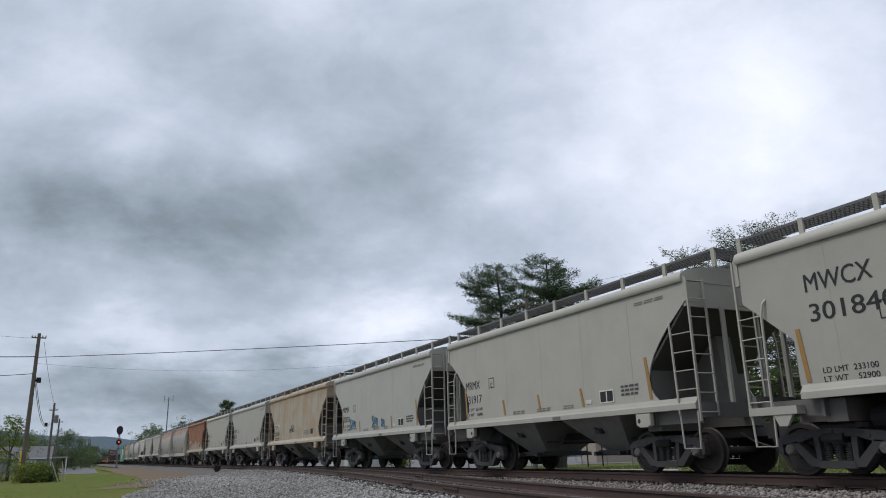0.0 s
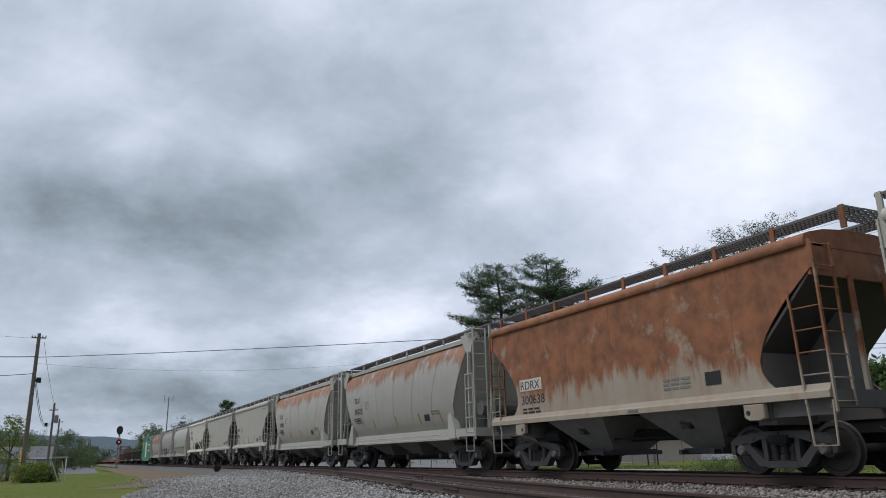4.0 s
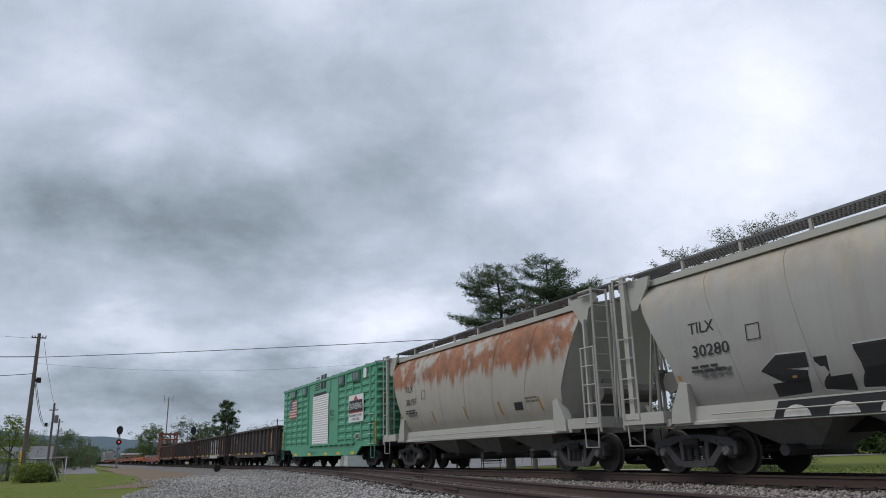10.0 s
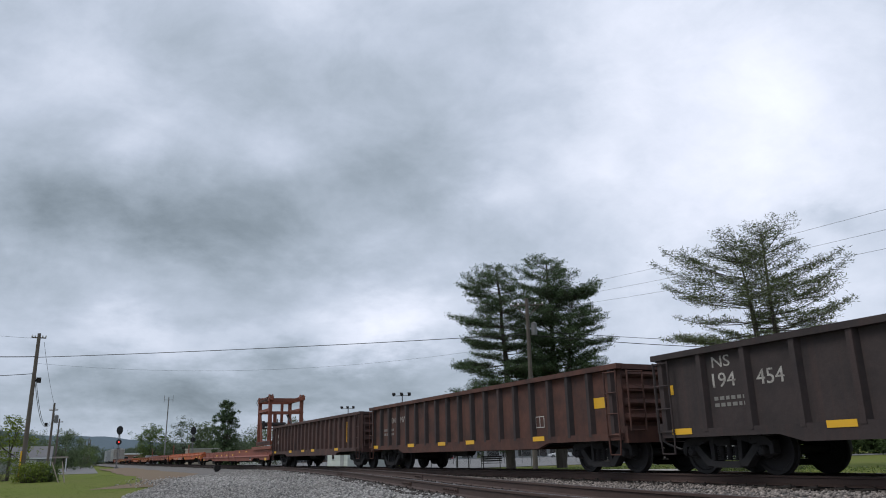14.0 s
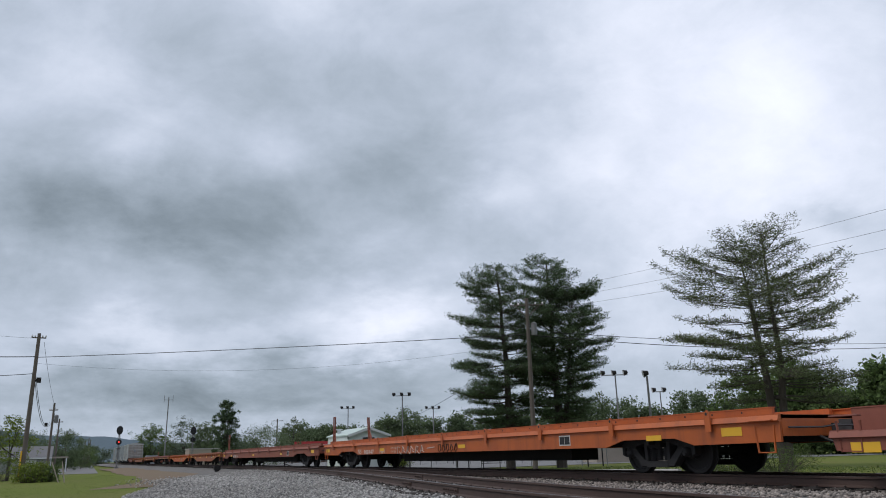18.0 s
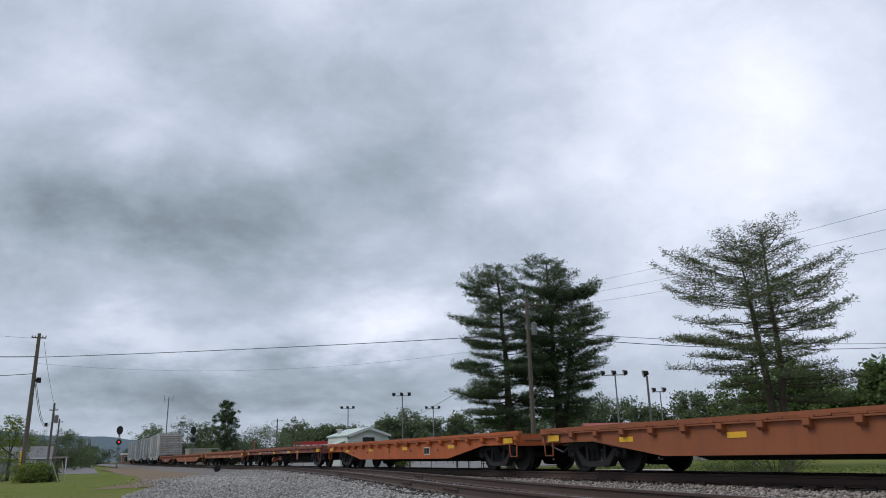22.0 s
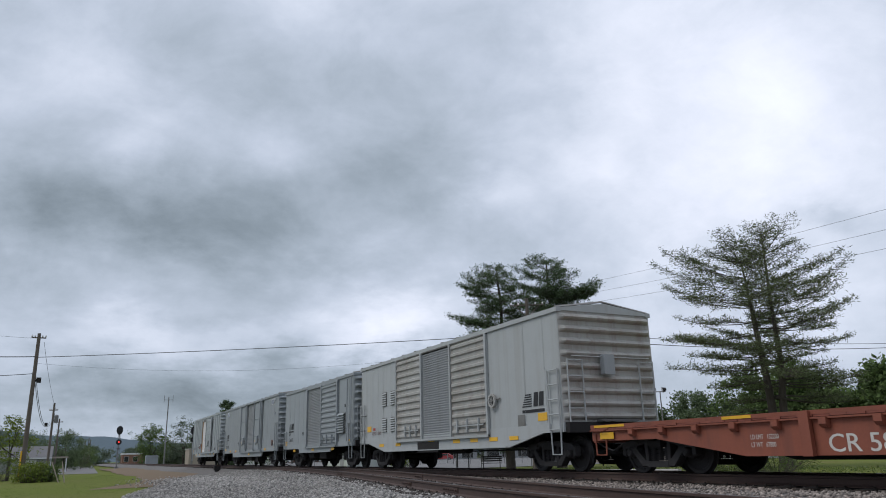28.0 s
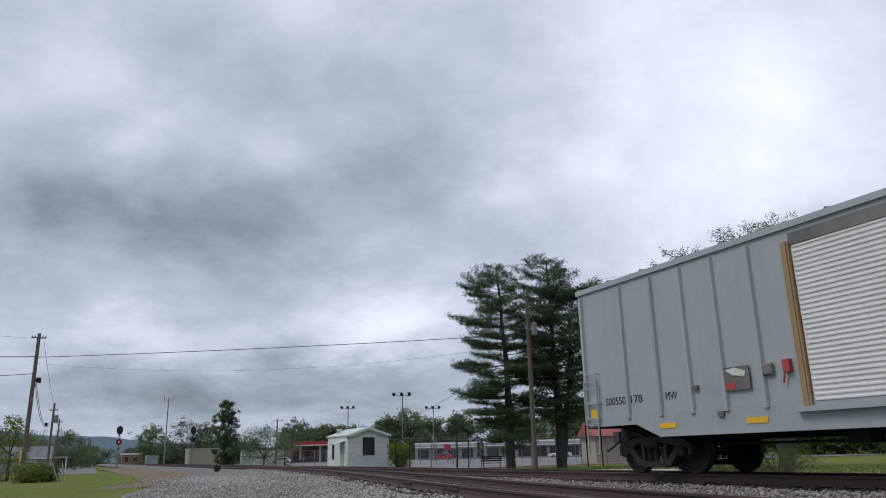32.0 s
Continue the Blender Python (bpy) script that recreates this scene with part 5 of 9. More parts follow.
# ---- the cars in their order, from the first seen to the last ----
HOPPERS, BOXES, FLATS, GONS = "covered hoppers of the train", "boxcars of the train", "flatcars of the train", "gondolas of the train"
k97 = lambda *v: [a * 0.97 for a in v]
C = k97(-2.0, 10.8, 23.65, 36.4, 50.2, 63.5, 76.5, 89.4, 104.2, 118.2, 131.0, 144.8, 157.5, 171.8, 186.2, 201.4, 218.5, 236.4, 254.1, 272.1, 289.8, 318.66, 347.55, 376.65, 396.4, 415.8, 435.6, 455.3, 480.5, 497.3, 514.0, 527.2, 548.0, 566.35)


def seal(car, y0, y1, z0, z1, x, w=0.022):
    """A grimy joint round a door."""
    s = Shape().box(x - 0.005, x, y0 - w, y0, z0, z1).box(x - 0.005, x, y1, y1 + w, z0, z1).box(x - 0.005, x, y0 - w, y1 + w, z1, z1 + w)
    return part("door_seal", s, M["grime"], car)


def span_of(i):
    return C[i], C[i + 1] - C[i]


def hopper_marks(car, L, mark, number, lim, wt, big=1.0):
    y = L / 2 - (1.87 if big == 1 else 1.97)
    lettering(car, mark, y - 0.4 * (big - 1), 2.47 if big == 1 else 3.09, 0.25 if big == 1 else 0.32, M["black"], -1.526, 0.93 if big == 1 else 1.25)
    lettering(car, number, y - 0.02 - 0.4 * (big - 1), 2.03 if big == 1 else 2.57, 0.25 if big == 1 else 0.31, M["black"], -1.526, 1.0 if big == 1 else 1.55)
    lettering(car, "LD LMT  " + lim, y - (0.06 if big == 1 else 0.24), 1.80 if big == 1 else 1.69, 0.095, M["black"], -1.526, 0.98)
    lettering(car, "LT WT    " + wt, y - (0.06 if big == 1 else 0.24), 1.64 if big == 1 else 1.54, 0.095, M["black"], -1.526, 0.98)
    for yy, hgt in ((L / 2 - 1.97, 0.92), (L / 2 - 4.3, 0.44), (-L / 2 + 6.32, 0.45), (-L / 2 + 4.40, 0.45), (-L / 2 + 1.97, 0.92)):
        s = Shape().prism([(yy, 1.57), (yy + 0.09, 1.57), (yy + 0.18, 1.57 + hgt), (yy + 0.09, 1.57 + hgt)], "x", -1.532, -1.526)
        part("reflector", s, M["amber"], car)
    pl = plate(car, "placard", -L / 2 + 3.27, -L / 2 + 3.79, 1.60, 1.90, M["stencil"], -1.526)
    for a in (3.30, 3.55):
        part("placard_panel", Shape().box(-1.536, -1.532, -L / 2 + a, -L / 2 + a + 0.21, 1.63, 1.87), M["black"], pl)
    bars(car, -L / 2 + 3.0, 1.90, 0.66, 3, 0.05, M["smallprint"], -1.526, gaps=4)
    bars(car, L / 2 - 4.7, 1.62, 0.7, 2, 0.03, M["faint"], -1.526)
    bars(car, 0.3, 1.62, 0.7, 2, 0.03, M["faint"], -1.526)
    bars(car, -L / 2 + 5.3, 1.62, 0.5, 2, 0.03, M["faint"], -1.526)
    pl = plate(car, "data_plate", -L / 2 + 4.12, -L / 2 + 4.34, 1.62, 1.72, M["stencil"], -1.526)
    bars(car, -L / 2 + 2.3, 3.72, 1.1, 2, 0.025, M["faint"], -1.526)
    lettering(car, "C", L / 2 - 3.46, 2.45, 0.13, M["black"], -1.526)
    s = Shape()
    for a, b, c, d in ((3.36, 3.375, 2.42, 2.72), (3.66, 3.675, 2.42, 2.72), (3.36, 3.675, 2.42, 2.435), (3.36, 3.675, 2.705, 2.72)):
        s.box(-1.530, -1.526, L / 2 - d * 0 - b, L / 2 - a, c, d)
    part("plate_frame", s, M["black"], car)


GREYLAB = "pale grey steel covered hopper on the main track"
spec = [
    (0, "beige", "MWCX", "301840", "233100", "52900", 1.35, "pale beige covered hopper with large black numbers"),
    (1, "beige", "MRMX", "131917", "233100", "53000", 1.0, "pale beige covered hopper with amber side stripes"),
    (2, "grey", "MRMX", "132022", "232800", "53200", 1.0, "pale grey covered hopper with small blue graffiti"),
    (4, "beige", "MRMX", "132058", "232600", "53400", 1.0, "pale beige covered hopper with clean steel sides"),
    (5, "beige", "MWCX", "300955", "233100", "52900", 1.0, "pale beige covered hopper with dark sloped ends"),
    (9, "beige", "MWCX", "300948", "233000", "53000", 1.0, "pale beige covered hopper with a dark placard"),
    (10, "beige", "MWCX", "300958", "232900", "53100", 1.0, "pale beige covered hopper with faint red print"),
    (11, "white", "MCEX", "330610", "232700", "53300", 1.35, "off-white covered hopper with grey spray-painted graffiti")]
for i, paint, mark, number, lim, wt, big, label in spec:
    front, L = span_of(i)
    car = hopper("covered_hopper", label, HOPPERS, front, L, paint, stub=i == 0)
    hopper_marks(car, L, mark, number, lim, wt, big)
    if i == 2:
        for y0, w in ((3.3, 0.9), (0.5, 0.8), (-0.6, 0.4)):
            loops = [[(0, 0.9), (0.25, 1), (0.1, 0.5), (0.3, 0.45), (0.1, 0.05)], [(0.35, 0.1), (0.4, 0.9), (0.52, 0.3), (0.6, 0.85), (0.62, 0.2)], [(0.7, 0.8), (0.68, 0.2), (0.85, 0.15), (0.86, 0.75), (0.72, 0.55)], [(0.05, 0.0), (0.5, 0.12), (1.05, 0.02)]]
            sprayed(car, loops, y0, 1.68, w, 0.46 if w > 0.5 else 0.3, 0.018, M["blue"], -1.535, "graffiti", "small blue scrawl")
    if i == 11:
        s = Shape()
        s.prism([(0.55, 1.48), (-2.0, 1.48), (-1.95, 1.80), (-1.55, 2.12), (-1.2, 2.28), (-0.9, 2.20), (-0.7, 2.30), (-0.4, 2.22), (-0.2, 2.28), (0.1, 2.2), (0.25, 2.08), (0.2, 1.95), (0.38, 1.8)], "x", -1.531, -1.526)
        block = part("graffiti", s, M["spray_dark"], car, "grey block graffiti with dark outlines")
        s = Shape()
        for j in range(9):
            a = 0.3 - j * 0.26
            s.path([(-1.536, a, 1.52), (-1.536, a - 0.04, 1.85), (-1.536, a - 0.10, 2.16 - 0.05 * (j % 3)), (-1.536, a - 0.17, 1.9), (-1.536, a - 0.19, 1.55)], 0.014, 4)
        part("outline_stroke", s, M["black"], block)
        plate(car, "paint_dab", -0.1, -0.85, 2.42, 2.52, M["spray_dark"], -1.526)
        sprayed(car, [[(0, 1), (1, 1.05)], [(0, 0.85), (0.4, 0.86), (0.4, 0), (0.6, 0), (0.6, 0.87), (1, 0.9)]], 1.62, 1.62, 0.6, 0.62, 0.02, M["black"], -1.535, "scrawl")
        sprayed(car, [[(1, 0.85), (0.6, 1), (0.15, 0.8), (0, 0.4), (0.2, 0.08), (0.6, 0), (1, 0.2), (0.95, 0.45), (0.6, 0.42)]], -2.15, 1.5, 0.6, 0.78, 0.026, M["black"], -1.535, "scrawl")
        sprayed(car, [[(0, 1), (0.3, 0.6), (0.55, 0.55), (0.9, 1.05)], [(0.5, 0.55), (0.4, 0.25), (0.1, 0)], [(0.4, 0.25), (0.9, 0.05)]], -2.88, 1.52, 0.42, 0.66, 0.022, M["black"], -1.535, "scrawl")
        sprayed(car, [[(0.9, 0.85), (0.4, 1), (0.05, 0.75), (0.4, 0.5), (0.95, 0.35), (0.8, 0.05), (0.2, 0)], [(0.4, 1.15), (0.6, -0.15)]], -3.45, 1.55, 0.55, 0.75, 0.022, M["black"], -1.535, "scrawl")
        s = Shape()
        for j in range(9):
            y0 = L / 2 - 1.0 - 0.14 * (j % 3) - 0.1 * (j // 3)
            s.path([(-1.535, y0, 2.9 - 0.22 * (j // 3)), (-1.535, y0 - 0.05, 3.04 - 0.22 * (j // 3)), (-1.535, y0 - 0.1, 2.92 - 0.22 * (j // 3))], 0.012, 4)
        part("scribble", s, M["faint"], car)
for i, paint, number, lim, wt, label in ((3, "ochre", "309001", "229600", "56400", "cream covered hopper with heavy orange rust stains"), (6, "orange_rust", "300638", "229500", "56500", "covered hopper with a deep orange rusted upper body")):
    front, L = span_of(i)
    car = hopper("covered_hopper", label, HOPPERS, front, L, paint, "ochre_sill" if i == 3 else None)
    plate(car, "mark_panel", L / 2 - 2.18, L / 2 - 3.28, 2.16, 2.48, M["white"], -1.526)
    lettering(car, "RDRX", L / 2 - 2.24, 2.20, 0.23, M["black"], -1.533, 0.95)
    lettering(car, number, L / 2 - 2.24, 1.80, 0.24, M["black"], -1.526, 1.15)
    bars(car, L / 2 - 2.3, 1.64, 1.0, 2, 0.05, M["black"], -1.526)
    for y0, w in ((L / 2 - 1.25, 0.55), (L / 2 - 3.3, 0.4), (L / 2 - 5.3, 0.5), (-1.2, 0.5), (-L / 2 + 3.0, 0.5), (-L / 2 + 1.4, 0.5)):
        plate(car, "reflector", y0, y0 - w, 1.37, 1.45, M["yellow"], -1.552)
    plate(car, "placard", -L / 2 + 3.0, -L / 2 + 3.4, 1.72, 1.98, M["black"], -1.526)
    bars(car, -L / 2 + 4.6, 1.9, 0.9, 3, 0.05, M["faint"], -1.526)
    if i == 3:
        sprayed(car, [[(0, 0.1), (0.1, 0.7), (0.2, 0.2), (0.3, 0.75), (0.36, 0.15)], [(0.4, 0.3), (0.5, 0.62), (0.58, 0.25), (0.42, 0.2)], [(0.62, 0.1), (0.66, 0.9), (0.8, 0.5), (0.66, 0.4), (0.85, 0.05)], [(-0.05, 0.0), (0.5, 0.08), (1.05, 0.2)], [(0.3, 0.85), (0.5, 1.15), (0.75, 0.95)]],
                1.0, 1.92, 1.15, 0.36, 0.010, M["black"], -1.535, "graffiti", "small black scrawl")
for i, paint, number, lim, label in ((7, "tan", "30222", "230100", "round-sided grey hopper with orange rust along its top"), (8, "tan", "30281", "230100", "round-sided grey hopper with rust streaks on the upper body"), (12, "greencream", "31552", "230000", "clean round-sided pale grey covered hopper"),
                                     (13, "cream", "30280", "230200", "round-sided stained hopper with dark graffiti low down"), (14, "tan_heavy", "30197", "230300", "round-sided cream hopper with a heavily rusted top")):
    front, L = span_of(i)
    car = tank_hopper("covered_hopper", label, HOPPERS, front, L, paint)
    lettering(car, "TILX", L / 2 - 2.66, 2.77, 0.23, M["black"], -1.568, 0.68)
    lettering(car, number, L / 2 - 2.70, 2.30, 0.23, M["black"], -1.562, 0.95)
    bars(car, L / 2 - 2.6, 2.08, 0.9, 2, 0.045, M["black"], -1.53)
    s = Shape()
    for a, b, c, d in ((4.1, 4.115, 2.45, 2.75), (4.4, 4.415, 2.45, 2.75), (4.1, 4.415, 2.45, 2.465), (4.1, 4.415, 2.735, 2.75)):
        s.box(-1.571, -1.567, L / 2 - b, L / 2 - a, c, d)
    part("plate_frame", s, M["black"], car)
    for yy in (L / 2 - 2.35, L / 2 - 5.0, L / 2 - 7.4, L / 2 - 9.6, -L / 2 + 3.0):
        curved_strip(car, "reflector", yy, 1.60, 1.98, 0.09, 0.13, M["amber"])
    on_side(plate(car, "placard", -L / 2 + 4.0, -L / 2 + 4.44, 1.68, 1.90, M["black"], -1.50), 0.006)
    on_side(bars(car, -L / 2 + 3.8, 1.95, 0.7, 2, 0.05, M["faint"], -1.53), 0.003)
    if i == 12:
        part("waist_rib", Shape().box(-1.60, -1.50, -L / 2 + 2.9, L / 2 - 2.9, 2.02, 2.06), M[paint], car)
        bars(car, 0.9, 1.27, 1.9, 3, 0.028, M["red"], -1.422, gaps=7)
        bars(car, -1.9, 1.27, 2.2, 3, 0.028, M["red"], -1.422, gaps=8)
    if i == 13:
        glyphs = ((2.66, 0.98, [[(0.95, 0.95), (0.35, 1.0), (0.05, 0.75), (0.35, 0.52), (0.85, 0.36), (0.80, 0.05), (0.1, 0.0)]]), (1.56, 0.55, [[(0.15, 1.0), (0.15, 0.08), (1.0, 0.02)]]),
                  (0.90, 0.85, [[(1.0, 0.98), (0.15, 1.0), (0.1, 0.05), (1.0, 0.0)], [(0.15, 0.52), (0.85, 0.55)]]), (-0.05, 0.85, [[(1.0, 1.0), (0.15, 0.96), (0.15, 0.0)], [(0.15, 0.55), (0.85, 0.58)]]))
        for y0, w, strokes in glyphs:
            def laid(r, out):
                sh_ = Shape()
                for line in strokes:
                    sh_.path([(0, y0 - a * w, 1.50 + b * 0.48) for a, b in line], r, 6)
                sh_.v = [(-bulge(z) - out - 0.004 * (x > 0), y, z) for x, y, z in sh_.v]
                return sh_
            g = part("graffiti", laid(0.135, 0.008), M["black"], car, "black block graffiti letter with pale edges")
            part("rim", laid(0.165, 0.003), M["spray"], g)
        blot = part("graffiti", Shape().prism([(2.6, 1.0), (2.45, 1.30), (-0.9, 1.32), (-1.1, 1.0)], "x", -1.478, -1.472), M["black"], car, "black sprayed patch on the sill")
        for y0 in (2.1, 1.2, 0.3, -0.5):
            part("bubble", Shape().prism([(y0 + 0.28 * math.cos(a), 1.02 + 0.20 * math.sin(a)) for a in [math.pi * q / 8 for q in range(9)]], "x", -1.484, -1.478), M["stencil"], blot)
    bars(car, L / 2 - 2.85, 1.98, 0.8, 2, 0.05, M["smallprint"], -1.515, gaps=4)

# green boxcar with boards on its side
front, L = span_of(15)
car = boxcar("boxcar", "bright green boxcar with a white roller door and sign boards", BOXES, front, L, "green", 15.36, 0.93, 4.30, -0.17, (2.46, 1.81, 0.57), 1.72, 1.05)
G = -1.555
near_posts, far_posts = [-7.05, -5.95, -4.82, -3.83, -2.72], [6.79, 5.66, 4.60, 3.50, 2.42]
for ys in ([-7.6] + near_posts, far_posts[::-1] + [7.6]):
    for y0, y1 in zip(ys, ys[1:]):
        if y1 - y0 > 0.3:
            for i in range(9):
                z = 1.24 + i * 0.318
                a, b = y0 + 0.10, y1 - 0.08
                part("pressed_rib", Shape().add([(G, a, z), (G, b, z), (G, b, z + 0.20), (G, a, z + 0.20), (G - 0.045, a + 0.05, z + 0.04), (G - 0.045, b - 0.05, z + 0.04), (G - 0.045, b - 0.05, z + 0.15), (G - 0.045, a + 0.05, z + 0.15)],
                                                [(4, 5, 6, 7), (0, 1, 5, 4), (1, 2, 6, 5), (2, 3, 7, 6), (3, 0, 4, 7)]), M["green"], car)
for y in near_posts + far_posts:
    part("side_post", Shape().prism([(G, y - 0.08), (G - 0.06, y - 0.045), (G - 0.06, y + 0.045), (G, y + 0.08)], "z", 1.17, 4.22), M["green"], car)
part("door_header", Shape().box(G - 0.02, G, -1.45, 1.75, 3.6, 4.2), M["green"], car)
part("roller_door", ribbed_panel(-1.19, 1.52, 1.15, 3.57, G - 0.03, 0.11, 0.02), M["white_shutter"], car, "white ribbed roller door")
crest(car, 1.3, 3.86, 2.1, M["black"], G - 0.022)
for y0, y1, z0, z1 in ((-5.87, -4.84, 3.74, 4.24), (-3.7, -2.85, 3.74, 4.24), (2.55, 3.4, 3.74, 4.24), (4.78, 5.82, 3.76, 4.24)):
    w = plate(car, "window", y0, y1, z0, z1, M["darkgreen"], G - 0.05, 0.04, "small dark window in a green frame")
    part("pane", Shape().box(G - 0.096, G - 0.091, y0 + 0.22, (y0 + y1) / 2 - 0.02, z0 + 0.10, z1 - 0.10), M["glass"], w)
    part("pane", Shape().box(G - 0.096, G - 0.091, (y0 + y1) / 2 + 0.02, y1 - 0.10, z0 + 0.10, z1 - 0.10), M["glass"], w)
plate(car, "board", -6.71, -6.37, 3.80, 4.21, M["sign"], G - 0.05, 0.05, "white ventilator panel")
sg = plate(car, "sign_board", -6.330, -4.430, 1.98, 3.16, M["sign"], G - 0.06, 0.03, "white sign board with black banner")
XS = G - 0.093
part("banner", Shape().prism([(-4.450, 2.42), (-6.310, 2.42), (-6.210, 2.92), (-4.550, 2.92)], "x", XS - 0.003, XS), M["black"], car)
part("red_band", Shape().box(XS - 0.003, XS, -6.280, -4.480, 2.37, 2.43), M["red"], car)
part("emblem", Shape().prism([(-5.060, 2.92), (-5.700, 2.92), (-5.380, 3.14)], "x", XS - 0.003, XS), M["red"], car)
lettering(car, "ENGINEERING", -4.610, 2.54, 0.26, M["sign"], XS - 0.006, 1.54)
lettering(car, "MAINTENANCE OF WAY", -4.560, 2.21, 0.11, M["black"], XS - 0.003, 1.6)
lettering(car, "& STRUCTURES", -4.860, 2.05, 0.11, M["black"], XS - 0.003, 1.0)
lettering(car, "R2", -1.43, 2.44, 0.28, M["black"], G - 0.004, 0.55)
lettering(car, "RAIL GANG", -1.38, 2.22, 0.13, M["black"], G - 0.004, 0.72)
plate(car, "placard", -5.750, -5.250, 1.24, 1.48, M["stencil"], G - 0.05)
plate(car, "placard_panel", -5.700, -5.530, 1.27, 1.45, M["black"], G - 0.056)
plate(car, "placard_panel", -5.470, -5.300, 1.27, 1.45, M["black"], G - 0.056)
fl = plate(car, "flag", 4.54, 6.07, 2.66, 3.64, M["stencil"], G - 0.06, 0.02, "striped flag panel with a starred blue canton")
for j in range(7):
    part("stripe", Shape().box(G - 0.086, G - 0.081, 4.54, 6.07, 2.66 + j * 0.151, 2.66 + j * 0.151 + 0.075), M["red"], fl)
canton = part("canton", Shape().box(G - 0.092, G - 0.087, 5.45, 6.07, 3.11, 3.64), M["flagblue"], fl)
for r in range(5):
    for c in range(6):
        y, z = 5.50 + c * 0.10, 3.16 + r * 0.10
        part("star", Shape().prism([(y + (0.034 if q % 2 == 0 else 0.014) * math.sin(math.pi * q / 5), z + (0.034 if q % 2 == 0 else 0.014) * math.cos(math.pi * q / 5)) for q in range(10)], "x", G - 0.096, G - 0.093), M["sign"], canton)
for k in (-1, 1):
    plate(car, "corner_stripe", k * 7.66, k * 7.52, 1.0, 2.0, M["yellow"], G - 0.01)
    for z in (1.02, 1.42, 1.82, 2.22):
        part("grab_iron", Shape().path([(G, k * 7.50, z), (G - 0.09, k * 7.50, z), (G - 0.09, k * 6.95, z), (G, k * 6.95, z)], 0.013, 5), M["stencil"], car)
for y0 in (4.87, 2.2, -0.6, -2.6, -4.58):
    plate(car, "reflector", y0, y0 - 0.47, 0.61, 0.73, M["yellow"], G - 0.022)
part("door_track", Shape().box(G - 0.09, G, -5.1, 1.9, 1.06, 1.13), M["green"], car)
for i in range(9):
    part("track_clip", Shape().box(G - 0.11, G - 0.02, -4.9 + i * 0.8, -4.8 + i * 0.8, 1.00, 1.06), M["green"], car)
bars(car, -6.35, 1.10, 0.75, 2, 0.06, M["stencil"], G - 0.004, gaps=3)
lettering(car, "SOU 551321    MW", 2.0, 0.66, 0.14, M["black"], G - 0.024)
part("hand_brake", Shape().lathe([(-0.03, 0.25), (-0.03, 0.30), (0.03, 0.30), (0.03, 0.25)], "y", 16, (-0.2, -7.90, 2.1)).box(-0.5, 0.1, -7.86, -7.79, 1.9, 2.5), M["green"], car)
part("grab_rail", Shape().tube((-1.5, -7.86, 2.95), (1.2, -7.86, 2.95), 0.02), M["green"], car)

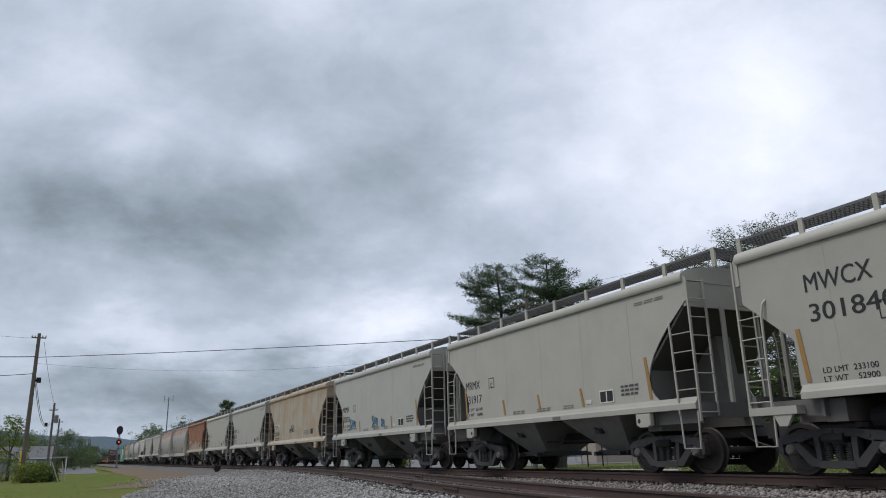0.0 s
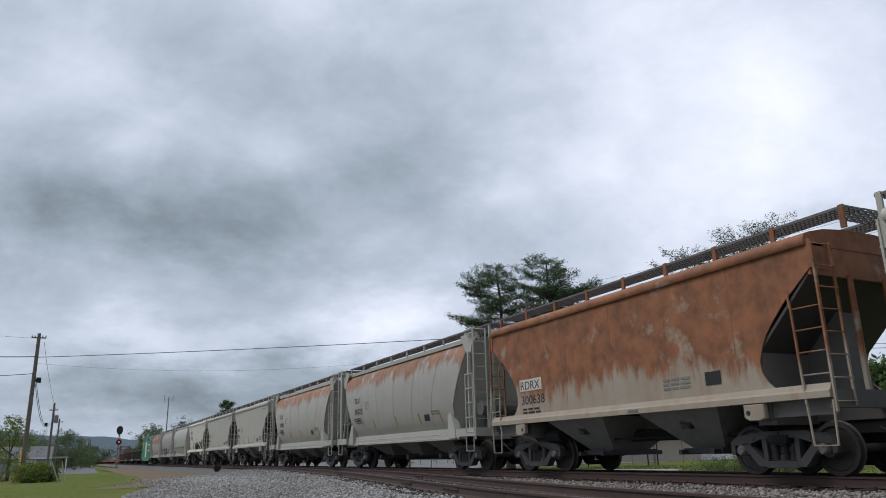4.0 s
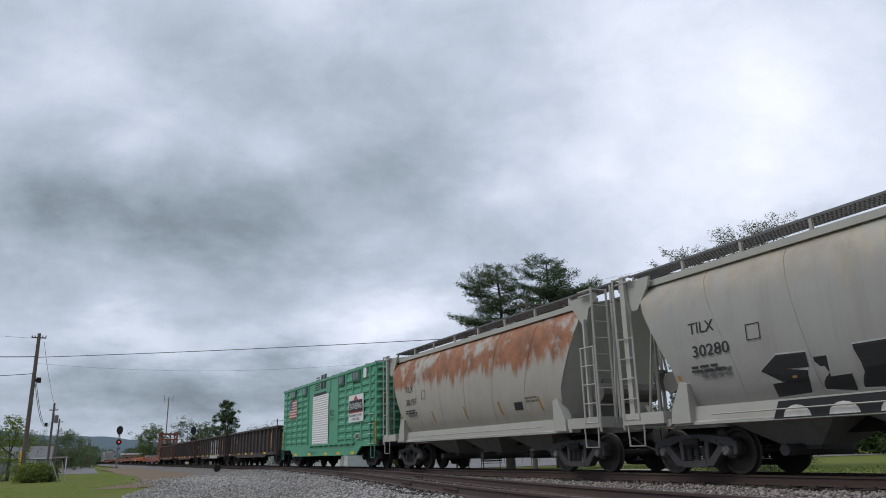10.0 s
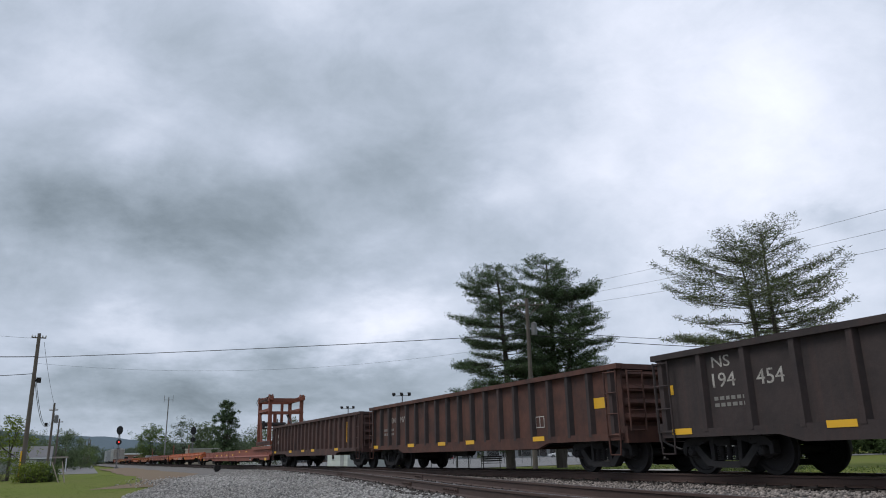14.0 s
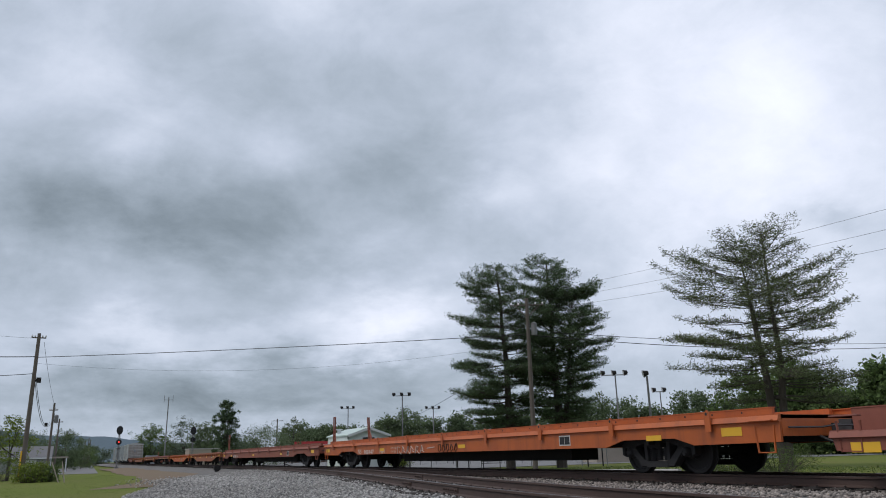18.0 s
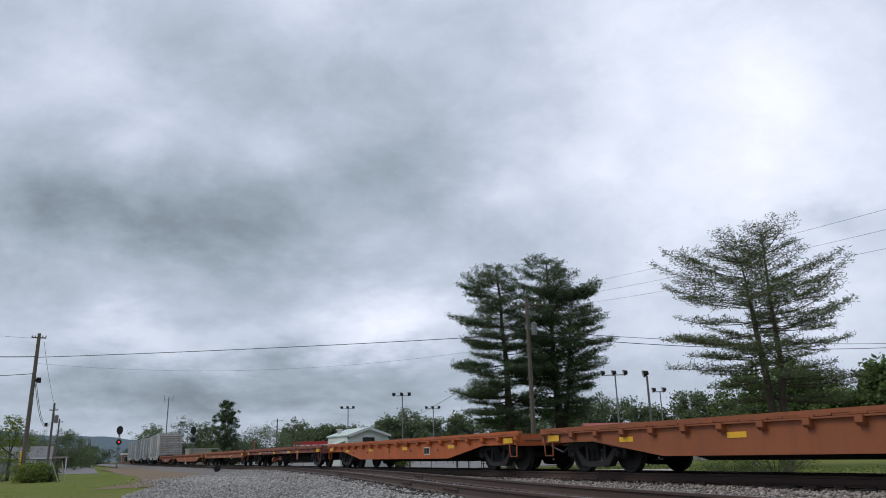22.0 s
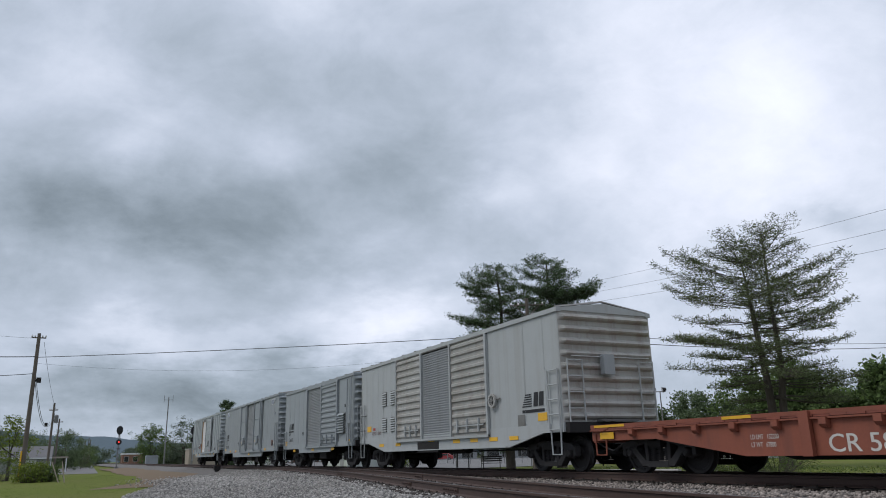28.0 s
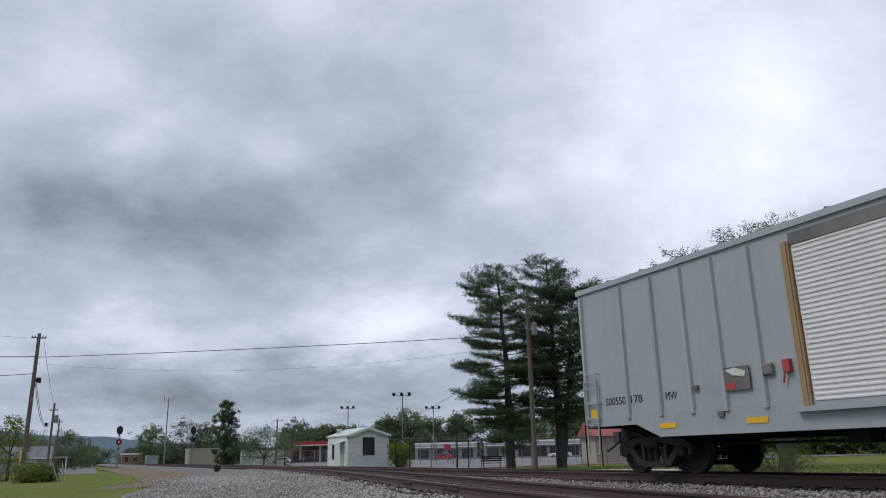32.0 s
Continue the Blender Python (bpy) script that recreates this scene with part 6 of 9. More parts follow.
# gondolas
for i, paint, posts, pitch, z1, label in ((16, "gondola", 15, 1.105, 2.40, "dark brown rusty gondola with white numbers"), (17, "gondola", 15, 1.11, 2.42, "dark brown gondola with large pale graffiti"), (18, "gondola_worn", 19, 0.868, 2.42, "rust-red patched gondola with side posts"), (19, "gondola_red", 23, 0.72, 2.36, "rust-red gondola with close-set side posts")):
    front, L = span_of(i)
    car = gondola("gondola", label, GONS, front, L, paint, 0.74, z1, posts, pitch, "gondola" if i == 18 else None)
    h = L / 2
    X = -1.424
    for y0, hgt in ((h - 1.82, 0.92), (-h + 2.72, 0.92)):
        plate(car, "stripe", y0, y0 - 0.07, 1.15, 1.15 + hgt, M["yellow"], X - 0.0, 0.006)
    for y0 in (h - 1.0, h - 4.6, h - 7.2, -0.5, -4.4):
        plate(car, "reflector", y0, y0 - 0.55, 0.80, 0.92, M["yellow"], -1.525)
    if i == 16:
        lettering(car, "496", h - 3.31, 1.62, 0.23, M["worn_stencil"], X, 0.70)
        lettering(car, "NS", h - 2.28, 1.96, 0.25, M["worn_stencil"], X, 0.48)
        lettering(car, "MW", h - 2.25, 1.55, 0.20, M["rustpatch"], X, 0.46)
        plate(car, "red_patch", h - 0.6, h - 2.0, 1.1, 2.25, M["gondola_red"], X)
    if i == 17:
        rg = random.Random(9)
        for j in range(6):
            cy, w, top = -0.40 - j * 0.68, 0.43, 2.14 + rg.uniform(-0.05, 0.08)
            ring = []
            for q in range(20):
                ca, sa = math.cos(2 * math.pi * q / 20), math.sin(2 * math.pi * q / 20)
                ring.append((cy + w * math.copysign(abs(ca) ** 0.55, ca) * (1 - 0.12 * sa * (j % 2)), 0.5 * (0.86 + top) + 0.5 * (top - 0.86) * math.copysign(abs(sa) ** 0.6, sa)))
            g = part("graffiti", Shape().prism(ring, "x", X - 0.004 - 0.002 * (j % 2), X), M["spray"], car, "pale grey bubble graffiti letter")
            edge = [(X - 0.012, y, z) for y, z in ring[2:15]]
            part("outline_stroke", Shape().path(edge, 0.018, 4), M["black"], g)
            part("outline_stroke", Shape().path([(X - 0.012, cy + 0.12, 1.55), (X - 0.012, cy + 0.05, 1.40), (X - 0.012, cy - 0.1, 1.42), (X - 0.012, cy - 0.14, 1.6)], 0.014, 4), M["black"], g)
        for q in range(15):
            yp = (q - 7) * 1.11
            if -4.2 < yp < 0.0:
                part("graffiti", Shape().prism([(yp - 0.055, 0.90), (yp + 0.055, 0.90), (yp + 0.055, 2.12), (yp - 0.055, 2.12)], "x", -1.536, -1.531), M["spray"], car)
        lettering(car, "194", h - 2.15, 1.67, 0.28, M["worn_stencil"], X, 0.58)
        lettering(car, "454", h - 3.22, 1.64, 0.28, M["worn_stencil"], X, 0.62)
        lettering(car, "NS", h - 2.18, 2.06, 0.22, M["worn_stencil"], X, 0.46)
        bars(car, h - 2.15, 1.42, 0.75, 2, 0.07, M["faint"], X, gaps=6)
        part("graffiti", Shape().box(-1.527, -1.521, -4.1, -0.25, 0.63, 0.88), M["spray"], car, "pale grey sprayed patch along the sill")
        plate(car, "patch", h - 0.72, h - 1.05, 1.62, 1.82, M["yellow"], X)
        s = Shape()
        for a, b, c, d in ((1.75, 1.77, 1.12, 1.5), (2.2, 2.22, 1.12, 1.5), (1.75, 2.22, 1.12, 1.14), (1.75, 2.22, 1.48, 1.5), (1.97, 1.99, 1.12, 1.5)):
            s.box(X - 0.005, X, -h + a, -h + b, c, d)
        part("placard_lines", s, M["stencil"], car)
    if i == 18:
        lettering(car, "043", 5.95, 1.74, 0.22, M["worn_stencil"], X, 0.60)
        lettering(car, "MW", 5.06, 1.74, 0.22, M["worn_stencil"], X, 0.55)
        bars(car, h - 2.0, 1.45, 1.0, 2, 0.09, M["faint"], X, gaps=5)
        plate(car, "patch", -h + 1.2, -h + 1.8, 1.5, 1.75, M["yellow"], X)
        s = Shape()
        for a, b, c, d in ((3.88, 3.90, 1.15, 1.45), (4.28, 4.30, 1.15, 1.45), (3.88, 4.30, 1.15, 1.17), (3.88, 4.30, 1.43, 1.45), (4.08, 4.10, 1.15, 1.45)):
            s.box(X - 0.005, X, -h + a, -h + b, c, d)
        part("placard_lines", s, M["stencil"], car)
    if i == 19:
        bars(car, h - 1.0, 1.7, 1.2, 2, 0.2, M["stencil"], X, gaps=4)

# flatcars
for i, paint, kind, label in ((20, "brick", "low", "long faded brick-red flatcar carrying a gantry crane"), (21, "orange", "deep", "long bright orange maintenance flatcar"), (22, "brickpink", "deep", "long faded red maintenance flatcar"),
                              (23, "dull_orange", "belly", "dull orange flatcar with a planked deck"), (24, "orange", "belly", "orange flatcar with deep side sills"), (25, "brick", "plain", "red-brown flatcar with straight sills and white numbers"),
                              (26, "dull_orange", "plain", "worn orange flatcar with yellow reflectors"), (27, "dull_orange", "belly", "long orange flatcar with plain sides"), (28, "brickpink", "belly", "faded brick-red flatcar with white letters")):
    front, L = span_of(i)
    car = flatcar("flatcar", label, FLATS, front, L, paint, kind, {28: 0.36, 25: 0.6}.get(i, 0.38))
    h = L / 2
    X = -1.434 if kind in ("belly", "plain") else -1.452
    marks = {20: (21.3, 18.95, 16.55, 14.0), 21: (4.0, 13.0, 20.0), 22: (24.2, 16.2, 8.5), 24: (5.12, 9.0, 12.6, 15.6), 26: (6.12, 8.73, 10.80, 13.6), 23: (4.6, 8.4, 12.2, 15.4), 27: (5.0, 9.5, 14.0, 18.5)}.get(i, ())
    for d in marks:
        z, x = (0.77, -1.257) if i == 20 else ((0.70, X))
        plate(car, "reflector", -h + d, -h + d - 0.47, z, z + 0.11, M["yellow"], x)
    if i == 20:
        for d in (11.38, 8.84):
            plate(car, "reflector", -h + d, -h + d - 0.46, 0.98, 1.07, M["yellow"], -1.257)
        for d in (10.71, 10.13):
            part("tab", Shape().box(-1.47, -1.45, -h + d - 0.03, -h + d + 0.03, 0.28, 0.50), M["brick"], car)
    d, z = {20: (6.0, 0.44), 21: (6.82, 0.66), 22: (6.39, 0.66), 24: (6.55, 0.52), 26: (5.09, 0.56)}.get(i, (5.0, 0.70))
    pl = plate(car, "placard", -h + d, -h + d + 0.48, z, z + 0.25, M["stencil"], X) if i != 25 else None
    for a in (0.03, 0.25) if pl else ():
        part("placard_panel", Shape().box(X - 0.011, X - 0.007, -h + d + a, -h + d + a + 0.20, z + 0.03, z + 0.22), M["black"], pl)
    if i == 21:
        lettering(car, "NS", h - 5.40, 0.62, 0.18, M["stencil"], X, 0.42)
        lettering(car, "980147", h - 6.15, 0.60, 0.17, M["stencil"], X, 1.15)
        lettering(car, "MW", h - 8.0, 0.60, 0.17, M["stencil"], X, 0.58)
        lettering(car, "LD LMT   145600", h - 9.2, 0.76, 0.08, M["stencil"], X)
        lettering(car, "LT WT   74400", h - 9.2, 0.62, 0.08, M["stencil"], X)
        s = Shape()
        for j in range(6):
            a = 18.1 - h - j * 0.42
            s.path([(X - 0.01, a, 0.58), (X - 0.01, a - 0.08 * (j % 3), 0.84), (X - 0.01, a - 0.26, 0.80 - 0.1 * (j % 2)), (X - 0.01, a - 0.12, 0.68), (X - 0.01, a - 0.34, 0.56 + 0.06 * (j % 2))], 0.013, 4)
        s.path([(X - 0.01, 15.4 - h, 0.74), (X - 0.01, 14.8 - h, 0.77)], 0.013, 4)
        part("graffiti", s, M["stencil"], car, "thin white scrawled graffiti")
        s = Shape()
        for j in range(5):
            a = 14.5 - h - j * 0.3
            s.path([(X - 0.01, a, 0.64), (X - 0.01, a - 0.03 * j, 0.84), (X - 0.01, a - 0.18, 0.85 - 0.08 * (j % 2)), (X - 0.01, a - 0.22, 0.68), (X - 0.01, a - 0.08, 0.60)], 0.014, 4)
        part("graffiti", s, M["black"], car)
    if i == 22:
        lettering(car, "NS", h - 4.99, 0.63, 0.16, M["stencil"], X, 0.36)
        lettering(car, "980011 MW", h - 5.45, 0.63, 0.16, M["stencil"], X, 1.32)
    if i == 20:
        bars(car, 18.94 - h, 0.45, 1.6, 1, 0.2, M["crane"], X, gaps=6)
    if i == 28:
        lettering(car, "CR 58", h - 6.9, 0.42, 0.29, M["stencil"], X, 1.15)
        lettering(car, "LD LMT   152200", h - 5.3, 0.66, 0.085, M["stencil"], X)
        lettering(car, "LT WT   67800", h - 5.3, 0.52, 0.085, M["stencil"], X)
        plate(car, "reflector", h - 0.7, h - 1.8, 1.045, 1.10, M["yellow"], -1.474)
        plate(car, "reflector", h - 4.7, h - 5.4, 1.045, 1.10, M["yellow"], -1.474)
        part("post", Shape().box(-1.54, -1.45, h - 6.65, h - 6.45, 0.35, 1.1), M["brickpink"], car)
    if i == 25:
        lettering(car, "NS", 8.95 - h, 0.79, 0.125, M["stencil"], X, 0.40)
        lettering(car, "980120", 8.40 - h, 0.79, 0.125, M["stencil"], X, 1.15)
        for q in (7.26 - h, 10.88 - h, 14.88 - h, 5.5 - h, 1.3 - h):
            plate(car, "reflector", q, q - 0.55, 0.79, 0.90, M["yellow"], X)
        part("placard_post", Shape().box(X - 0.03, X, 4.90 - h, 5.21 - h, 0.42, 0.80), M["brick"], car)
        part("brake_cylinder", Shape().tube((-1.2, 11.4 - h, 0.42), (-1.2, 11.1 - h, 0.42), 0.17, 12).tube((-1.2, 11.1 - h, 0.42), (-1.2, 9.9 - h, 0.5), 0.03, 6), M["brick"], car)
        part("brake_lever", Shape().box(-1.22, -1.16, 9.8 - h, 9.9 - h, 0.45, 0.75).box(-1.3, -1.2, 9.4 - h, 9.75 - h, 0.4, 0.62), M["brick"], car)
        bars(car, 14.2 - h, 0.86, 2.8, 1, 0.06, M["stencil"], X, gaps=9)
    if i in (24, 26):
        for q in (-3.5, -1.2, 0.9, 3.4, 5.2):
            part("drain_hole", Shape().tube((X - 0.002, q, 0.66), (X + 0.004, q, 0.66), 0.05, 10), M["black"], car)
    if i == 26:
        lettering(car, "LD LMT  157800 LBS   LT WT   60200 LBS", h - 4.4, 0.70, 0.10, M["stencil"], X)
    if i in (21, 22, 25):
        top_ = 2.45 if i != 25 else 1.75
        for x, lean in ((-1.0, 0.0), (0.9, 0.28)) if i == 21 else ((-1.0, 0.0),):
            y = h - 0.62
            st = Shape().prism([(y - 0.05, 1.0), (y + 0.05, 1.0), (y + 0.05 + lean, top_), (y - 0.05 + lean, top_)], "x", x - 0.06, x - 0.02).prism([(y - 0.05, 1.0), (y + 0.05, 1.0), (y + 0.05 + lean, top_), (y - 0.05 + lean, top_)], "x", x + 0.02, x + 0.06)
            st.prism([(y - 0.05, 1.0), (y - 0.32, 1.0), (y - 0.20, 1.5), (y - 0.05 + lean * 0.5, 1.8)], "x", x - 0.018, x + 0.018)
            part("stake", st, M["crane"], car, "upright dark red steel stake with a gusset")
    if i == 20:
        near, far, y0, y1 = -1.30, 0.78, 4.45 - h, 1.42 - h
        c = part("gantry_crane", Shape().box(near - 0.1, near + 0.14, -h + 0.4, -h + 6.2, 1.10, 1.30).box(far - 0.14, far + 0.1, -h + 0.4, -h + 6.2, 1.10, 1.30), M["crane"], car, "worn red steel gantry crane standing on the deck")
        for xs in (near, far):
            o = -1 if xs == near else 1
            for y in (y0, y1):
                part("leg", Shape().prism([(y - 0.15, 1.40), (y + 0.15, 1.40), (y + 0.11, 4.30), (y - 0.11, 4.30)], "x", xs - 0.10, xs + 0.10).box(xs + o * 0.10, xs + o * 0.125, y - 0.05, y + 0.05, 1.5, 4.2), M["crane"], c)
                for z in (1.9, 2.7, 3.4):
                    part("leg_clamp", Shape().box(xs - 0.125, xs + 0.125, y - 0.16, y + 0.16, z, z + 0.05), M["crane"], c)
                part("sheave_block", Shape().prism([(y - 0.20, 4.18), (y + 0.20, 4.18), (y + 0.24, 4.42), (y + 0.05, 4.60), (y - 0.2, 4.56)], "x", xs - 0.13, xs - 0.07).prism([(y - 0.20, 4.18), (y + 0.20, 4.18), (y + 0.24, 4.42), (y + 0.05, 4.60), (y - 0.2, 4.56)], "x", xs + 0.07, xs + 0.13), M["crane"], c)
                part("sheave", Shape().tube((xs - 0.06, y, 4.36), (xs + 0.06, y, 4.36), 0.19, 14), M["under"], c)
                part("hose_loop", Shape().path([(xs + o * 0.14, y + 0.12, 4.05), (xs + o * 0.2, y + 0.26, 4.22), (xs + o * 0.16, y + 0.2, 4.42), (xs + o * 0.12, y - 0.05, 4.48)], 0.02, 5), M["black"], c)
                part("drip_hose", Shape().path([(xs + o * 0.14, y + 0.17, 1.5), (xs + o * 0.18, y + 0.26, 1.8), (xs + o * 0.14, y + 0.18, 2.05)], 0.018, 5), M["black"], c)
            part("top_beam", Shape().box(xs - 0.09, xs + 0.09, y1 - 0.5, y0 + 0.1, 4.20, 4.42).box(xs - 0.12, xs + 0.12, y1 - 0.5, y0 + 0.1, 4.42, 4.45), M["crane"], c)
            for z in (4.26, 4.33):
                part("pipe", Shape().tube((xs + o * 0.115, y1 - 0.4, z), (xs + o * 0.115, y0, z), 0.016, 5), M["truck"], c)
            part("mid_beam", Shape().box(xs - 0.08, xs + 0.08, y1 - 0.1, y0 - 0.12, 3.52, 3.70), M["crane"], c)
            part("base_beam", Shape().box(xs - 0.13, xs + 0.13, y1 - 0.9, y0 + 0.12, 1.36, 1.58).box(xs - 0.16, xs + 0.16, y1 - 0.9, y0 + 0.12, 1.58, 1.61), M["crane"], c)
            for z in (1.42, 1.48, 1.54):
                part("pipe", Shape().tube((xs + o * 0.15, y1 - 0.8, z), (xs + o * 0.15, y0 - 0.1, z), 0.014, 5), M["truck"], c)
            part("diagonal", Shape().tube((xs, y0 - 0.12, 3.58), (xs, y0 - 0.86, 1.62), 0.075, 6), M["crane"], c)
        for y, z in ((y0, 4.25), (y1, 4.25), (y0, 3.55), (y1, 3.4), (y0 - 1.3, 4.30)):
            part("cross_beam", Shape().box(near, far, y - 0.08, y + 0.08, z - 0.09, z + 0.09), M["crane"], c)
        part("winch", Shape().tube((near + 0.3, y0 - 0.05, 2.78), (far - 0.3, y0 - 0.05, 2.78), 0.15, 12).box(near + 0.2, near + 0.32, y0 - 0.25, y0 + 0.15, 2.5, 3.0), M["truck"], c)
        part("winch_bar", Shape().tube((near, y0 - 0.02, 2.5), (far, y0 - 0.02, 2.5), 0.05, 8), M["truck"], c)
        part("ram", Shape().tube((far - 0.2, y0 - 0.1, 3.4), (far + 0.1, y1 + 0.9, 1.7), 0.06, 8), M["truck"], c)
        part("inner_post", Shape().box(-0.35, -0.15, y0 - 0.12, y0 + 0.12, 1.1, 3.5).box(0.15, 0.3, y0 - 0.12, y0 + 0.12, 1.1, 4.2), M["crane"], c)
        for k, (a, b, z) in enumerate(((5.0, 9.5, 1.12), (8.4, 15.0, 1.14), (15.4, 22.0, 1.12))):
            part("lashed_beam", Shape().box(-1.05 + 0.2 * k, -0.88 + 0.2 * k, a - h, b - h, z - 0.1, z + 0.05).box(-0.4, -0.2, a - h + 0.6, b - h - 0.5, z - 0.12, z + 0.02), M["crane"], car)
        part("toolbox", Shape().box(-1.15, -0.6, 6.4 - h, 7.3 - h, 0.95, 1.22), M["crane"], car)

# grey tool boxcars at the tail
def rivets(car, y, z0, z1, x, material, step=0.11):
    """A lapped sheet joint with a row of rivet heads."""
    seam_ = part("rivet_seam", Shape().box(x - 0.004, x, y - 0.035, y + 0.035, z0, z1), material, car)
    s = Shape()
    for i in range(int((z1 - z0) / step)):
        z = z0 + 0.05 + i * step
        s.add([(x - 0.004, y - 0.014, z), (x - 0.004, y, z - 0.014), (x - 0.004, y + 0.014, z), (x - 0.004, y, z + 0.014), (x - 0.018, y, z)], [(0, 1, 4), (1, 2, 4), (2, 3, 4), (3, 0, 4)])
    part("rivet_heads", s, material, seam_)["kind"] = "stuff"
    return seam_


def grab(car, y0, y1, z, x, material):
    return part("grab_iron", Shape().path([(x, y0, z), (x - 0.09, y0, z), (x - 0.09, y1, z), (x, y1, z)], 0.014, 5), material, car)


def two_bar(car, y0, y1, z0, z1, x):
    plate(car, "reflector", y0, y1, z0, (z0 + z1) / 2 - 0.012, M["yellow"], x)
    plate(car, "reflector", y0, y1, (z0 + z1) / 2 + 0.012, z1, M["yellow"], x)


def door_hardware(car, y0, y1, z, x, material):
    """Bars and a keeper across the foot of a sliding door."""
    s = Shape().box(x - 0.07, x - 0.03, y0, y1, z, z + 0.04)
    for f in (0.15, 0.55, 0.9):
        y = y0 + (y1 - y0) * f
        s.box(x - 0.09, x - 0.03, y - 0.03, y + 0.03, z - 0.18, z + 0.22)
    part("door_bar", s, material, car)


front, L = span_of(29)
G, X = -1.552, -1.556
car = boxcar("boxcar", "dull silver boxcar with ribbed doors and a roller shutter", BOXES, front, L, "silver", 15.03, 1.0, 4.17, -0.165, (2.75, 0.95, 0.66), 1.36, 1.62)
e = 7.515
part("door", ribbed_panel(-3.65, -1.29, 1.06, 4.05, G - 0.035, 0.25, 0.05), M["end_rust"], car, "ribbed sliding door with rubbed pale ridges")
part("roller_door", ribbed_panel(-1.16, 1.05, 1.05, 4.02, G - 0.01, 0.08, 0.018), M["shutter"], car, "grey roller shutter")
part("door", ribbed_panel(1.16, 3.42, 1.06, 4.05, G - 0.035, 0.25, 0.05), M["end_rust"], car, "ribbed sliding door with rubbed pale ridges")
for y in (-3.70, -1.24, 1.10, 3.47):
    part("door_post", Shape().box(G - 0.09, G, y - 0.05, y + 0.05, 1.0, 4.1), M["silver"], car)
part("door_track", Shape().box(G - 0.10, G, -3.75, 3.55, 0.99, 1.06), M["silver"], car)
part("upper_track", Shape().box(G - 0.06, G, -3.75, 3.55, 4.07, 4.11), M["roof"], car)
seal(car, -1.22, 1.10, 1.0, 4.02, G - 0.003, 0.05)
door_hardware(car, -3.5, -1.6, 1.35, G - 0.05, M["silver"])
door_hardware(car, 1.3, 2.6, 1.35, G - 0.05, M["silver"])
for y in (-5.75, -6.75, 4.05, 4.95, 5.55, 6.15, 6.77, 7.42, -7.45):
    rivets(car, y, 1.22, 4.1, G, M["silver"])
for y in (4.79, 3.90):
    for z in (1.70, 2.71):
        v = part("vent", Shape().box(G - 0.012, G, y - 0.24, y + 0.24, z - 0.28, z + 0.28), M["roof"], car)
        for j in range(6):
            part("slat", Shape().prism([(G - 0.05, z - 0.26 + j * 0.09), (G - 0.01, z - 0.22 + j * 0.09), (G - 0.01, z - 0.20 + j * 0.09), (G - 0.05, z - 0.24 + j * 0.09)], "y", y - 0.23, y + 0.23), M["silver"], v)
crest(car, -5.58, 1.72, 1.1, M["black"], X)
plate(car, "reflector", -6.35, -6.79, 1.32, 1.53, M["yellow"], X)
plate(car, "placard", -5.33, -5.70, 1.22, 1.53, M["roof"], X)
plate(car, "reflector", 6.75, 6.29, 1.48, 1.71, M["yellow"], X)
plate(car, "patch", 6.05, 5.82, 1.52, 1.62, M["red"], X)
lettering(car, "DO NOT HUMP", 6.22, 1.34, 0.13, M["rustpatch"], X, 1.05)
for y0 in (-4.85, -3.70, -2.5, -1.3, 0.6, 3.6, 5.3):
    plate(car, "reflector", y0, y0 - 0.48, 0.86, 0.97, M["yellow"], G - 0.025)
for z in (1.55, 2.16):
    grab(car, 7.4, 6.9, z, G, M["galv"])
part("brake_platform", Shape().box(-0.6, 0.6, -e - 0.35, -e - 0.12, 1.25, 1.30), M["galv"], car)
part("brake_box", Shape().cast([(-e - 0.30, 2.45), (-e - 0.11, 2.45), (-e - 0.11, 2.98), (-e - 0.30, 2.98)], -0.35, 0.0, 0.03), M["steelblue"], car, "grey brake gear box")
wheel = part("door_wheel", Shape().lathe([(-0.03, 0.15), (0.03, 0.15), (0.03, 0.21), (-0.03, 0.21), (-0.03, 0.15)], "x", 16, (G - 0.09, -4.05, 2.02)), M["end_rust"], car, "iron hand wheel on the door lock")
part("spokes", Shape().box(G - 0.10, G - 0.07, -4.23, -3.87, 2.00, 2.04).box(G - 0.10, G - 0.07, -4.07, -4.03, 1.84, 2.20).tube((G, -4.05, 2.02), (G - 0.11, -4.05, 2.02), 0.05, 8), M["roof"], wheel)
part("lock_bar", Shape().tube((G - 0.05, -3.70, 2.02), (G - 0.05, -4.45, 2.06), 0.025, 6), M["roof"], car)
part("ridge_grab", Shape().tube((-1.3, -e - 0.16, 2.92), (1.3, -e - 0.16, 2.92), 0.018, 6), M["silver"], car)
part("equipment_box", Shape().box(-1.6, -1.45, -0.2, 1.5, 0.60, 0.95), M["under"], car)

front, L = span_of(30)
car = boxcar("boxcar", "short blue-grey boxcar with a roller shutter and ribbed door", BOXES, front, L, "steelblue", 12.15, 0.98, 4.14, -0.08, (3.4, 3.1, 0.75), 1.54, 1.0)
part("roller_door", ribbed_panel(-1.25, 1.27, 1.05, 4.02, G - 0.01, 0.08, 0.018), M["shutter"], car, "grey roller shutter")
part("door", ribbed_panel(-3.70, -1.32, 1.08, 4.0, G - 0.05, 0.24, 0.05), M["steelblue"], car, "ribbed sliding door")
for y in (-3.80, -1.26, 1.32):
    part("door_post", Shape().box(G - 0.10, G, y - 0.07, y + 0.07, 0.98, 4.08), M["steelblue"], car)
